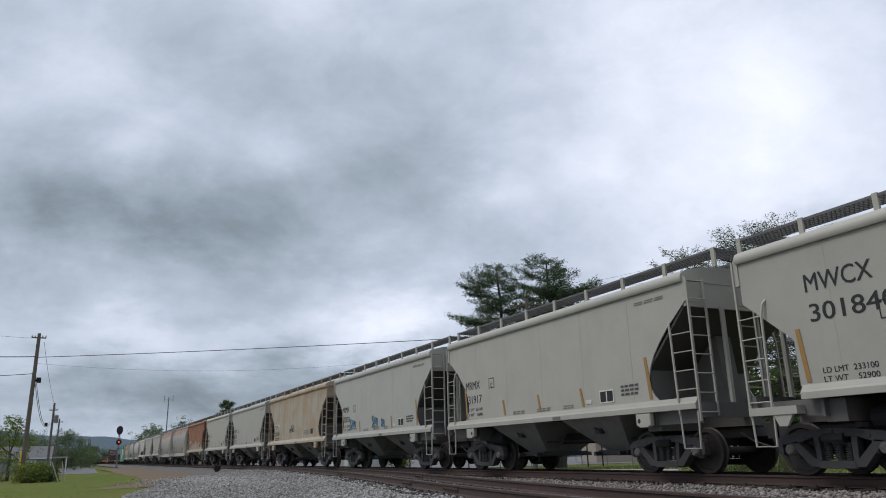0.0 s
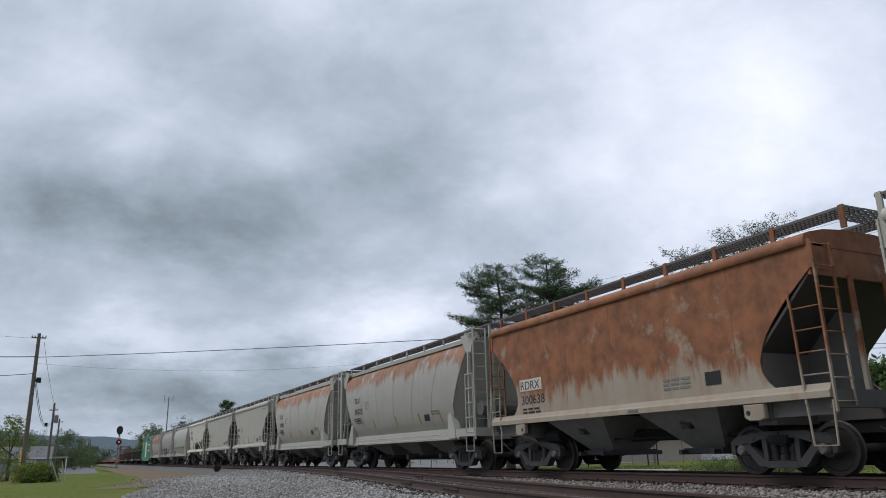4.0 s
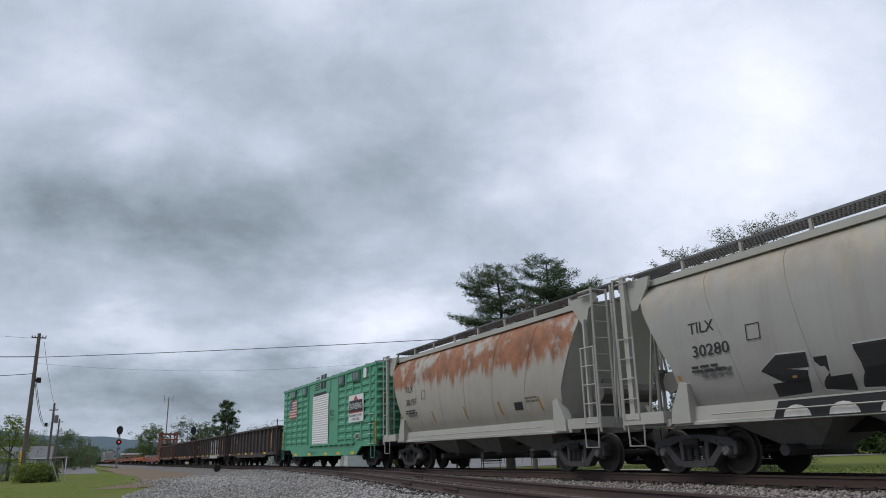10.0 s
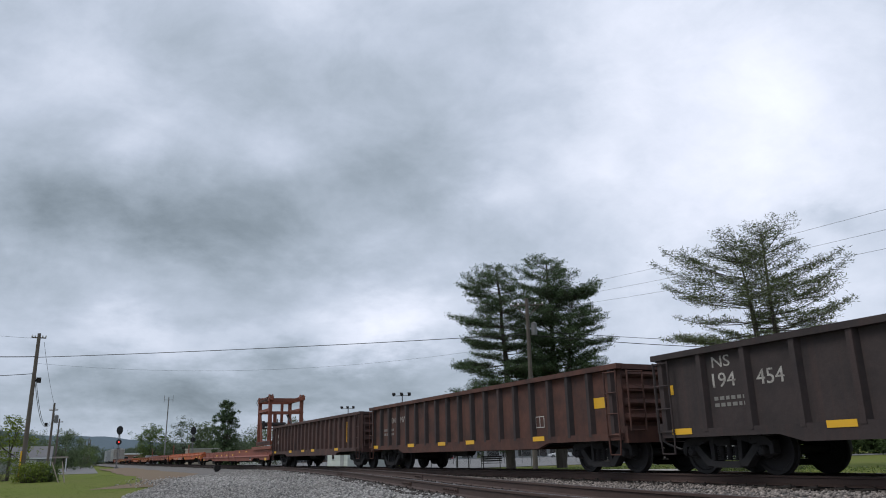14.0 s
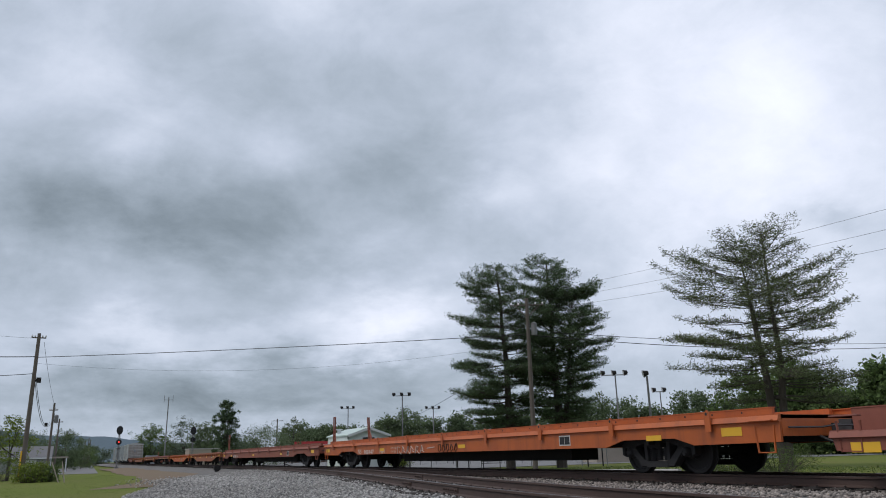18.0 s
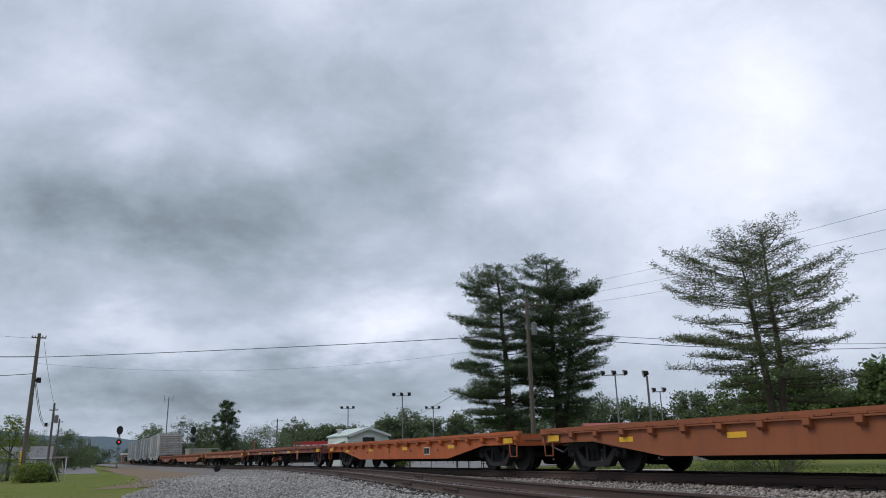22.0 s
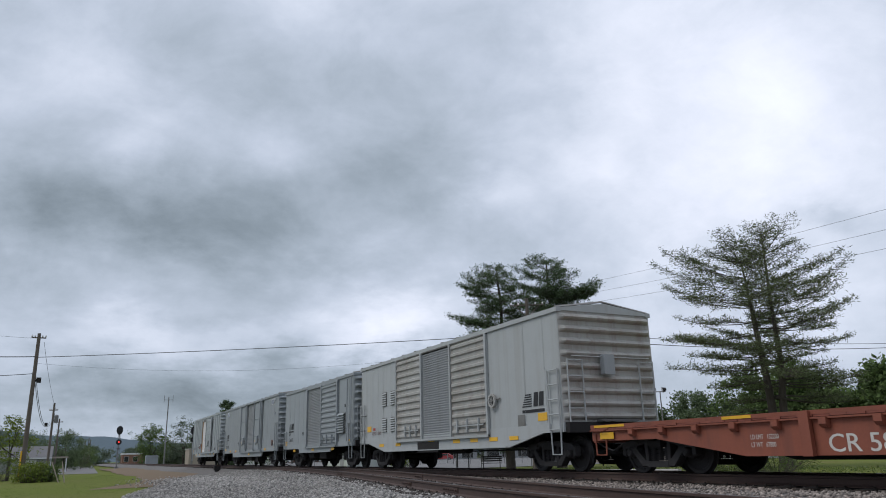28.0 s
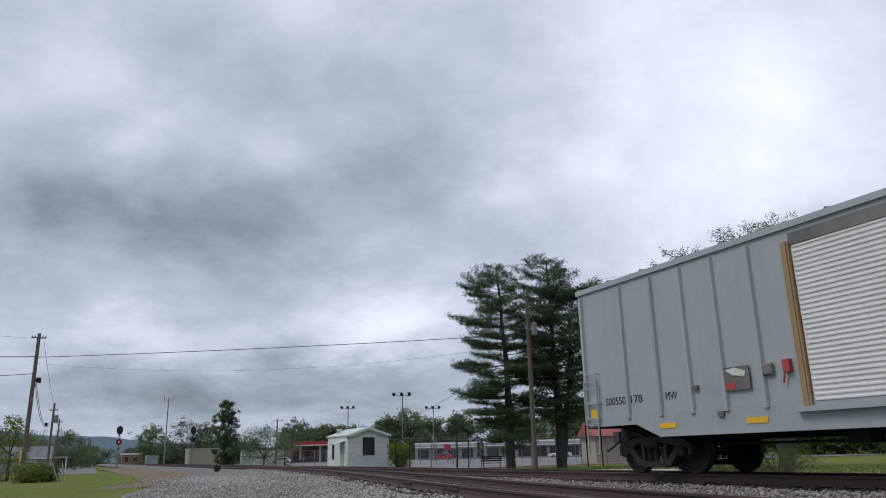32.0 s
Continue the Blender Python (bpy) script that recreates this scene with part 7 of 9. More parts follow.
part("door_head", Shape().box(G - 0.08, G, -3.9, 1.4, 3.99, 4.08), M["steelblue"], car)
part("door_track", Shape().box(G - 0.10, G, -3.9, 1.4, 0.98, 1.05), M["steelblue"], car)
seal(car, -3.92, 1.40, 1.0, 4.08, G - 0.003, 0.04)
door_hardware(car, -3.6, -1.5, 1.35, G - 0.07, M["steelblue"])
lv = part("louvre", Shape().box(G - 0.03, G, -4.92, -3.95, 1.55, 2.48), M["roof"], car)
for j in range(8):
    z = 1.58 + j * 0.112
    part("slat", Shape().prism([(G - 0.12, z), (G - 0.03, z + 0.10), (G - 0.03, z + 0.12), (G - 0.13, z + 0.02)], "y", -4.90, -3.97), M["steelblue"], lv)
plate(car, "small_window", -4.94, -4.78, 2.73, 2.86, M["black"], X)
for y in (5.0, 4.05, 3.1, 2.2, -4.0, 5.98, -5.98):
    rivets(car, y, 1.18, 4.05, G, M["steelblue"])
crest(car, 5.15, 2.05, 1.0, M["black"], X)
lettering(car, "NW", 5.1, 1.70, 0.18, M["black"], X)
lettering(car, "526672", 5.1, 1.40, 0.18, M["black"], X, 0.85)
lettering(car, "MW", 2.36, 1.66, 0.20, M["black"], X, 0.36)
ladder(car, (-1.66, -5.93), (-1.66, -5.40), 1.15, 4.0, M["steelblue"], 8, stile=0.028)
two_bar(car, -5.84, -5.40, 1.02, 1.26, X)
for y0 in (-2.9, 0.4, 4.0):
    plate(car, "reflector", y0, y0 - 0.42, 0.84, 0.95, M["yellow"], G - 0.025)
two_bar(car, 5.9, 5.45, 1.20, 1.42, X)
part("equipment_box", Shape().box(-1.4, -0.9, -1.6, -0.5, 0.45, 0.75).tube((-1.2, 0.6, 0.62), (-1.2, 1.6, 0.62), 0.17, 12), M["under"], car)

front, L = span_of(31)
car = boxcar("boxcar", "long blue-grey boxcar with plug doors and small windows", BOXES, front, L, "steelblue", 18.04, 0.95, 4.33, 0.27, (4.25, 3.95, 0.65), 2.75, 1.72)
e = 9.02
for y0, y1 in ((-4.77, -2.44), (-0.08, 2.02)):
    d = part("plug_door", Shape().box(G - 0.06, G, y0, y1, 1.10, 4.20), M["steelblue"], car, "grey plug door with locking bars")
    for z in (1.98, 3.10):
        part("door_rib", Shape().prism([(G - 0.06, z), (G - 0.10, z + 0.02), (G - 0.10, z + 0.05), (G - 0.06, z + 0.07)], "y", y0, y1), M["steelblue"], d)
    for f in (0.04, 0.80, 0.92, 0.97):
        part("lock_bar", Shape().tube((G - 0.11, y0 + (y1 - y0) * (1 - f), 1.0), (G - 0.11, y0 + (y1 - y0) * (1 - f), 4.28), 0.032, 6), M["steelblue"], d)
    for z in (1.02, 4.24):
        part("bracket", Shape().box(G - 0.16, G - 0.06, y0 - 0.1, y0 + 0.22, z, z + 0.08).box(G - 0.16, G - 0.06, y1 - 0.2, y1 + 0.06, z, z + 0.08), M["steelblue"], d)
    c = (y0 + y1) / 2
    gb = part("gear_box", Shape().cast([(c - 0.30, 1.55), (c - 0.08, 1.55), (c - 0.08, 2.0), (c - 0.30, 2.0)], G - 0.18, G - 0.06, 0.03), M["steelblue"], d)
    part("gear_box", Shape().cast([(c + 0.05, 1.50), (c + 0.25, 1.50), (c + 0.25, 1.98), (c + 0.05, 1.98)], G - 0.15, G - 0.06, 0.03), M["steelblue"], d)
    part("lock_lever", Shape().tube((G - 0.16, c - 0.9, 1.72), (G - 0.16, c - 0.2, 1.80), 0.02, 5).tube((G - 0.14, c - 0.9, 1.55), (G - 0.14, c - 0.9, 1.95), 0.02, 5), M["roof"], d)
    plate(d, "reflector", c + 0.75, c + 0.30, 1.60, 1.72, M["yellow"], G - 0.062)
    part("step_plate", Shape().box(G - 0.07, G - 0.06, c + 0.35, c + 0.60, 1.40, 1.55), M["roof"], d)
part("roller_door", ribbed_panel(-2.38, -0.14, 1.1, 4.2, G - 0.01, 0.085, 0.018), M["shutter"], car, "grey roller shutter")
part("door_track", Shape().box(G - 0.13, G, -5.0, 2.2, 0.94, 1.02), M["steelblue"], car)
part("upper_track", Shape().box(G - 0.13, G, -5.0, 2.2, 4.24, 4.30), M["steelblue"], car)
for y0 in (-7.575, 7.51):
    w = plate(car, "window", y0 - 0.39, y0 + 0.39, 3.78, 4.15, M["sign"], G - 0.002, 0.02, "small window in a white frame")
    part("pane", Shape().box(G - 0.028, G - 0.022, y0 - 0.36, y0 - 0.015, 3.81, 4.12), M["glass"], w)
    part("pane", Shape().box(G - 0.028, G - 0.022, y0 + 0.015, y0 + 0.36, 3.81, 4.12), M["glass"], w)
for y in (-5.18, -6.16, -7.07, -7.88, -8.95, 2.75, 3.7, 4.65, 5.6, 6.55, 7.45, 8.95):
    rivets(car, y, 1.15, 4.25, G, M["steelblue"])
seal(car, -2.41, -0.10, 1.08, 4.20, G - 0.004, 0.06)
seal(car, -4.80, 2.05, 1.08, 4.20, G - 0.003, 0.06)
crest(car, 7.97, 2.05, 1.0, M["black"], X)
lettering(car, "CR", 7.98, 1.66, 0.22, M["black"], X, 0.42)
lettering(car, "219189", 7.98, 1.33, 0.22, M["black"], X, 1.05)
lettering(car, "MW", 3.33, 1.48, 0.26, M["black"], X, 0.48)
lettering(car, "DO NOT HUMP", 4.45, 0.98, 0.09, M["red"], G - 0.025)
two_bar(car, -7.89, -8.35, 1.02, 1.20, X)
two_bar(car, 8.35, 7.89, 1.06, 1.29, X)
for y0, z in ((-5.59, 1.02), (4.0, 1.02), (-0.75, 0.76), (6.2, 1.02)):
    plate(car, "reflector", y0, y0 - 0.45, z, z + 0.13, M["yellow"], G - 0.03)
pl = plate(car, "placard", -7.41, -7.86, 1.28, 1.61, M["rustpatch"], X)
part("placard_panel", Shape().box(X - 0.01, X - 0.006, -7.84, -7.62, 1.30, 1.52), M["under"], pl)
plate(car, "label_card", -8.05, -8.21, 1.38, 1.58, M["sign"], X)
for y, z in ((-8.25, 4.05), (-8.25, 3.2)):
    part("lifting_lug", Shape().path([(G, y - 0.05, z + 0.1), (G - 0.06, y - 0.05, z - 0.05), (G - 0.06, y + 0.05, z - 0.05), (G, y + 0.05, z + 0.1)], 0.018, 5), M["steelblue"], car)
part("roof_box", Shape().box(-0.3, 0.3, -e - 0.12, -e + 0.3, 4.45, 4.65), M["steelblue"], car)
part("equipment_box", Shape().box(-1.45, -0.95, -3.4, -2.6, 0.32, 0.62).box(-1.4, -1.0, -1.2, 0.4, 0.38, 0.62), M["under"], car)

front, L = span_of(32)
car = boxcar("boxcar", "pale blue-grey boxcar with outside posts and a white shutter", BOXES, front, L, "paleblue", 15.42, 1.06, 4.36, 0.40, (2.55, 1.8, 0.77), 1.75, 1.1)
e = 7.71
for y in (7.60, 6.11, 5.07, 4.16, 3.28, 2.36, -4.39, -5.32, -6.23, -7.13):
    part("side_post", Shape().prism([(G, y - 0.07), (G - 0.06, y - 0.04), (G - 0.06, y + 0.04), (G, y + 0.07)], "z", 1.20, 4.22), M["paleblue"], car)
part("roller_door", ribbed_panel(-0.86, 1.38, 1.22, 3.98, G - 0.015, 0.085, 0.022), M["white_shutter"], car, "white roller shutter")
part("door_frame", Shape().box(G - 0.07, G, 1.40, 1.56, 1.15, 4.05).box(G - 0.09, G - 0.07, 1.44, 1.52, 1.15, 4.05), M["wood"], car, "raw timber door frame")
d = part("sliding_door", Shape().box(G - 0.10, G - 0.05, -3.80, -0.90, 1.25, 4.15), M["paleblue"], car, "grey sliding door with level ribs")
for z in (1.7, 2.2, 2.75, 3.35, 3.9):
    part("door_rib", Shape().prism([(G - 0.10, z), (G - 0.13, z + 0.015), (G - 0.13, z + 0.04), (G - 0.10, z + 0.06)], "y", -3.75, -0.95), M["paleblue"], d)
for i in range(3):
    for z0, z1 in ((1.3, 1.7), (2.26, 2.75), (2.81, 3.35), (3.41, 3.9)):
        y = -3.1 + i * 0.75
        part("door_seam", Shape().box(G - 0.104, G - 0.10, y - 0.01, y + 0.01, z0, z1), M["roof"], d)
part("door_stile", Shape().box(G - 0.15, G - 0.10, -3.84, -3.74, 1.2, 4.17).box(G - 0.15, G - 0.10, -0.98, -0.88, 1.2, 4.17), M["paleblue"], d)
part("door_track", Shape().box(G - 0.14, G, -5.6, 1.7, 1.08, 1.17), M["paleblue"], car)
seal(car, -3.88, -0.86, 1.2, 4.17, G - 0.003, 0.05)
part("door_lintel", Shape().box(G - 0.04, G, -0.95, 1.40, 3.98, 4.20), M["roof"], car)
crest(car, -2.0, 1.85, 0.85, M["black"], G - 0.132)
bars(car, -2.9, 1.32, 0.8, 1, 0.06, M["red"], G - 0.10)
lettering(car, "S00550", 6.92, 1.53, 0.17, M["black"], G - 0.004, 0.71)
lettering(car, "178", 6.03, 1.53, 0.17, M["black"], G - 0.004, 0.38)
lettering(car, "MW", 4.92, 1.52, 0.17, M["black"], G - 0.004, 0.34)
plate(car, "reflector", 7.50, 7.20, 1.27, 1.47, M["yellow"], X)
plate(car, "reflector", -7.14, -7.47, 1.27, 1.49, M["yellow"], X)
for y0 in (5.15, 2.85, -0.9, -3.2, -5.1):
    plate(car, "reflector", y0, y0 - 0.48, 0.94, 1.05, M["yellow"], G - 0.025)
b = plate(car, "notice_board", 3.22, 2.64, 1.56, 2.0, M["roof"], G - 0.03, 0.02, "dark peeling notice board")
part("orange_label", Shape().box(G - 0.056, G - 0.051, 2.98, 3.20, 1.58, 1.70), M["red"], b)
part("torn_sheet", Shape().add([(G - 0.053, 3.20, 1.95), (G - 0.065, 2.95, 1.98), (G - 0.06, 2.70, 1.90), (G - 0.054, 2.75, 1.80), (G - 0.075, 3.0, 1.84)], [(0, 1, 4), (1, 2, 3, 4)]), M["stencil"], b)
part("lamp_box", Shape().cast([(2.10, 1.76), (2.34, 1.76), (2.34, 1.98), (2.10, 1.98)], G - 0.08, G, 0.03), M["roof"], car)
part("latch", Shape().box(G - 0.09, G, 1.72, 1.86, 1.78, 2.0).tube((G - 0.06, 1.9, 1.6), (G - 0.06, 1.8, 1.95), 0.02), M["red"], car)
part("lock_knob", Shape().box(G - 0.06, G, 3.95, 4.08, 1.66, 1.74).box(G - 0.06, G, 3.35, 3.5, 1.10, 1.2), M["end_grey"], car)
pl = plate(car, "placard", -5.92, -5.49, 1.28, 1.57, M["stencil"], X)
for a in (-5.89, -5.69):
    part("placard_panel", Shape().box(X - 0.011, X - 0.007, a, a + 0.17, 1.32, 1.54), M["black"], pl)
for z in (1.25, 1.60, 1.95, 2.30, 2.65):
    grab(car, -7.52, -7.0, z, G, M["paleblue"])
    if z < 2.4:
        grab(car, 7.55, 7.1, z, G, M["paleblue"])
part("vent_hood", Shape().prism([(-e - 0.38, 4.02), (-e - 0.02, 3.92), (-e - 0.02, 4.28), (-e - 0.12, 4.30), (-e - 0.38, 4.14)], "x", -0.55, 0.05), M["paleblue"], car)
for x0, x1, z0, z1 in ((-0.95, -0.5, 2.05, 2.42), (0.35, 0.65, 1.75, 2.2)):
    part("junction_box", Shape().box(x0, x1, -e - 0.26, -e - 0.10, z0, z1), M["paleblue"], car)
part("conduit", Shape().path([(-0.75, -e - 0.18, 2.05), (-0.7, -e - 0.2, 1.6), (0.1, -e - 0.2, 1.5), (1.0, -e - 0.2, 1.48)], 0.03, 6).path([(0.5, -e - 0.2, 1.75), (0.6, -e - 0.2, 1.5)], 0.03, 6), M["end_grey"], car)
part("ridge_grab", Shape().tube((-1.4, -e - 0.16, 2.72), (1.4, -e - 0.16, 2.72), 0.018, 6), M["paleblue"], car)
# ---- beyond and beside the line ----
M.update({
    "needles": surface("dark_pine_needles", (0.075, 0.118, 0.058), 0.8, second=(0.11, 0.155, 0.07), grain=3, blotch=0.5, bump=0.0, island=True, leafy=True),
    "needles_light": surface("thin_pine_needles", (0.105, 0.135, 0.06), 0.8, second=(0.135, 0.16, 0.08), grain=3, blotch=0.5, bump=0.0, island=True, leafy=True),
    "leaves": surface("spring_leaves", (0.10, 0.155, 0.048), 0.8, second=(0.14, 0.19, 0.058), grain=3, blotch=0.3, bump=0.0, island=True, leafy=True),
    "leaves_dark": surface("dense_dark_leaves", (0.108, 0.150, 0.075), 0.8, second=(0.150, 0.195, 0.092), grain=3, blotch=0.1, bump=0.0, vary=0.25, island=True, leafy=True),
    # leaf green greyed and blued, so that the colour itself holds the haze
    "leaves_far": surface("haze_tinted_leaves", (0.12, 0.155, 0.105), 0.9, second=(0.09, 0.12, 0.09), grain=2, blotch=0.1, bump=0.0, vary=0.25, island=True, leafy=True),
    "bark": surface("grey_brown_bark", (0.055, 0.045, 0.038), 0.95, second=(0.085, 0.072, 0.062), grain=14, bump=0.8),
    # woodland tinted blue-grey: distance haze is put into the base colour
    "ridge": surface("haze_blue_wooded_ridge", (0.115, 0.15, 0.175), 1.0, second=(0.095, 0.125, 0.145), grain=0.05, blotch=0.004, bump=0.0, spec=0.0),
    "shed_wall": surface("white_clapboard", (0.60, 0.64, 0.62), 0.7, second=(0.52, 0.56, 0.54), bump=0.05, streak=0.2, streak_colour=(0.42, 0.43, 0.40)),
    "shed_roof": surface("pale_green_roof_sheet", (0.42, 0.50, 0.47), 0.6, second=(0.35, 0.42, 0.39), bump=0.1),
    "grey_wall": surface("grey_house_siding", (0.33, 0.34, 0.35), 0.8, second=(0.27, 0.28, 0.29), bump=0.1),
    "shingle": surface("dark_roof_shingle", (0.11, 0.11, 0.115), 0.9, second=(0.16, 0.155, 0.155), bump=0.4),
    "brickwall": surface("brown_brick_wall", (0.22, 0.12, 0.085), 0.9, second=(0.16, 0.09, 0.07), bump=0.3),
    "tan_wall": surface("tan_block_wall", (0.34, 0.29, 0.24), 0.9, second=(0.28, 0.25, 0.21), bump=0.2),
    "redpaint": surface("bright_red_fascia", (0.42, 0.03, 0.03), 0.5, second=(0.34, 0.03, 0.03), bump=0.02),
    "red_roof": surface("dull_red_roof", (0.25, 0.06, 0.05), 0.8, second=(0.19, 0.05, 0.045), bump=0.2),
    "plainwhite": surface("plain_white_paint", (0.62, 0.63, 0.63), 0.6, second=(0.52, 0.53, 0.53), bump=0.03),
    "carred": surface("red_car_paint", (0.35, 0.03, 0.03), 0.3, bump=0.0),
    "cardark": surface("dark_car_paint", (0.03, 0.032, 0.036), 0.3, bump=0.0),
    "lamp_glass": surface("floodlight_glass", (0.55, 0.57, 0.58), 0.2, bump=0.0),
    "signal_red": glow("lit_red_signal_lens", (1.0, 0.05, 0.04), 3.0),
    "weeds": surface("rough_green_weeds", (0.085, 0.13, 0.035), 0.9, second=(0.13, 0.15, 0.05), grain=4, bump=0.0, island=True, leafy=True),
    "lime": surface("yellow_green_shrub_leaves", (0.15, 0.20, 0.03), 0.8, second=(0.10, 0.15, 0.03), grain=3, bump=0.0, island=True, leafy=True),
})
GR = -0.62


def blades(name, centres, size, count, material, spread, seed, long=2.2, droop=0.0):
    """Thin leaves or needle bunches round each centre, joined into one mesh."""
    r = np.random.default_rng(seed)
    c = np.repeat(np.asarray(centres, float), count, axis=0)
    n = len(c)
    c = c + r.normal(size=(n, 3)) * np.asarray(spread)
    d = r.normal(size=(n, 3))
    d[:, 2] = d[:, 2] * 0.6 + 0.15 - droop
    d /= np.linalg.norm(d, axis=1, keepdims=True)
    s = np.cross(d, r.normal(size=(n, 3)))
    s /= np.linalg.norm(s, axis=1, keepdims=True)
    w = r.uniform(0.6, 1.3, (n, 1)) * size
    v = np.stack([c - s * w * 0.5, c + d * w * long * 0.55 - s * w * 0.32, c + d * w * long, c + d * w * long * 0.5 + s * w * 0.5], 1)
    return raw_mesh(name, v.reshape(-1, 3), np.arange(n * 4).reshape(-1, 4), material)


def limb(shape, p, q, r0, r1, sag=0.0, steps=4, n=5):
    p, q = Vector(p), Vector(q)
    pts = []
    for i in range(steps + 1):
        f = i / steps
        a = p.lerp(q, f)
        a.z += sag * (f * f - f)
        pts.append(a)
    for i in range(steps):
        shape.tube(pts[i], pts[i + 1], r0 + (r1 - r0) * i / steps, n, r0 + (r1 - r0) * (i + 1) / steps)
    return pts


def pine(label, base, trunks, crown, limbs, leaf, tuft, seed, lift, side=None, dense=9, bare=0.3, spread=0.55, tiers=0):
    """A tall pine. trunks: (foot offset, bend, top point, radius). crown: (height fraction, reach) pairs. lift: how steeply limbs rise, at the foot and the top of the crown.
    side: a lean of the reach by direction. Limbs fork into side shoots that carry upturned needle tufts."""
    rng = random.Random(seed)
    tree = thing("pine_tree", label, "tree", base, "pines behind the railway")
    wood, tufts, tops = Shape(), [], []
    for foot, bend, top, rad in trunks:
        a, b, c = Vector((*foot, 0)), Vector(bend), Vector(top)
        pts = [a + (b - a) * (2 * f) if f < 0.5 else b + (c - b) * (2 * f - 1) for f in [i / 10 for i in range(11)]]
        pts = [pts[0]] + [(pts[i - 1] + pts[i] * 2 + pts[i + 1]) / 4 + Vector((rng.uniform(-1, 1), rng.uniform(-1, 1), 0)) * 0.06 for i in range(1, 10)] + [pts[10]]
        for i in range(10):
            wood.tube(pts[i], pts[i + 1], rad * (1 - 0.088 * i), 9, rad * (1 - 0.088 * (i + 1)))
        tops.append((pts, rad))
    part("trunk", wood, M["bark"], tree, "straight grey-brown trunk", smooth=True)
    top_z = max(p[-1].z for p, _ in tops)
    branches = Shape()
    for i in range(limbs):
        pts_t, rad = tops[i % len(tops)]
        f = crown[0][0] + (1 - crown[0][0]) * ((i + rng.random()) / limbs) ** 0.9
        if tiers:
            f = crown[0][0] + (1 - crown[0][0]) * min(1.0, (round((f - crown[0][0]) / (1 - crown[0][0]) * tiers) + rng.uniform(-0.36, 0.36)) / tiers)
        g = min(0.985, f * top_z / pts_t[-1].z) * 10
        p = pts_t[min(9, int(g))].lerp(pts_t[min(9, int(g)) + 1], g - min(9, int(g)))
        reach = crown[-1][1]
        for (a, b), (c, d) in zip(crown, crown[1:]):
            if a <= f <= c:
                reach = b + (d - b) * (f - a) / (c - a)
        az = i * 2.39996 + rng.uniform(-0.5, 0.5)
        reach *= (side(az, f) if side else 1.0) * rng.uniform(0.42 if tiers else 0.55, 1.10)
        u = max(0.0, (f - crown[0][0]) / (1 - crown[0][0]))
        rise = reach * (lift[0] + (lift[1] - lift[0]) * u + rng.uniform(-0.12, 0.12))
        q = p + Vector((math.cos(az) * reach, math.sin(az) * reach, rise))
        kink = Vector((rng.uniform(-1, 1), rng.uniform(-1, 1), rng.uniform(-0.6, 0.4))) * reach * 0.07
        line = [p.lerp(q, k / 5) + kink * math.sin(math.pi * k / 5) + Vector((0, 0, reach * 0.16 * ((k / 5) ** 2 - k / 5))) for k in range(6)]
        r0 = max(0.03, rad * 0.24 * (1.1 - f))
        for k in range(5):
            branches.tube(line[k], line[k + 1], r0 * (1 - 0.17 * k), 4, r0 * (1 - 0.17 * (k + 1)))
        m = max(3, int(reach * tuft))
        for j in range(m):
            w = bare + (1 - bare) * (j + rng.random()) / m
            k = min(4, int(w * 5))
            at = line[k].lerp(line[k + 1], w * 5 - k)
            turn = az + (1 if j % 2 else -1) * rng.uniform(0.4, 1.15)
            long = reach * spread * (1.15 - w) * rng.uniform(0.5, 1.1) + 0.22
            end = at + Vector((math.cos(turn) * long, math.sin(turn) * long, long * rng.uniform(0.0, 0.28 if tiers else 0.5)))
            branches.tube(at, end, 0.014, 3, 0.007)
            n = max(1, int(long / 0.30))
            for h in range(n):
                tufts.append(at.lerp(end, (h + 1) / n) + Vector((0, 0, 0.03)))
        tufts.append(line[5])
    part("branchwork", branches, M["bark"], tree)
    part("crown", blades("crown", tufts, 0.042, dense, leaf, (0.11, 0.11, 0.07), seed, 5.2, -0.25), None, tree, "clumps of dark green needles")
    return tree


def facing(az, toward, sharp, gain):
    return 1 + gain * max(0.0, math.cos(az - toward)) ** sharp


# directions across the view: left in the picture is about (-0.85, 0.52)
LEFTWAY, RIGHTWAY = math.atan2(0.52, -0.85), math.atan2(-0.55, 0.83)
pine("tall dark green pine with level layered limbs", (27.3, 45.1, GR), [((0, 0), (0.05, 0.0, 7.0), (-0.35, 0.3, 14.5), 0.34)],
     [(0.10, 2.4), (0.25, 3.3), (0.45, 3.7), (0.62, 3.2), (0.78, 2.5), (0.90, 2.0), (1.0, 0.5)], 150, M["needles"], 5.4, 11, (-0.05, 0.30),
     lambda a, f: facing(a, LEFTWAY, 1, 0.15 if f < 0.85 else 0.7) * (0.8 if math.cos(a - RIGHTWAY) > 0.3 else 1.0), 22, 0.24, 0.55, 15)
pine("broad dense dark green pine with a rounded top", (31.4, 44.9, GR), [((0, 0), (0.0, 0.1, 7.2), (-0.2, 0.1, 15.2), 0.40), ((0.1, 0.0), (0.7, -0.5, 6.2), (1.2, -0.9, 12.2), 0.26)],
     [(0.20, 1.8), (0.30, 2.6), (0.42, 3.1), (0.55, 3.4), (0.70, 3.2), (0.82, 3.1), (0.92, 2.4), (1.0, 0.8)], 215, M["needles"], 5.4, 23, (-0.08, 0.60),
     lambda a, f: 1.0 - (0.22 if f > 0.55 else 0.0) * max(0.0, math.cos(a - RIGHTWAY)), 22, 0.24, 0.55, 16)
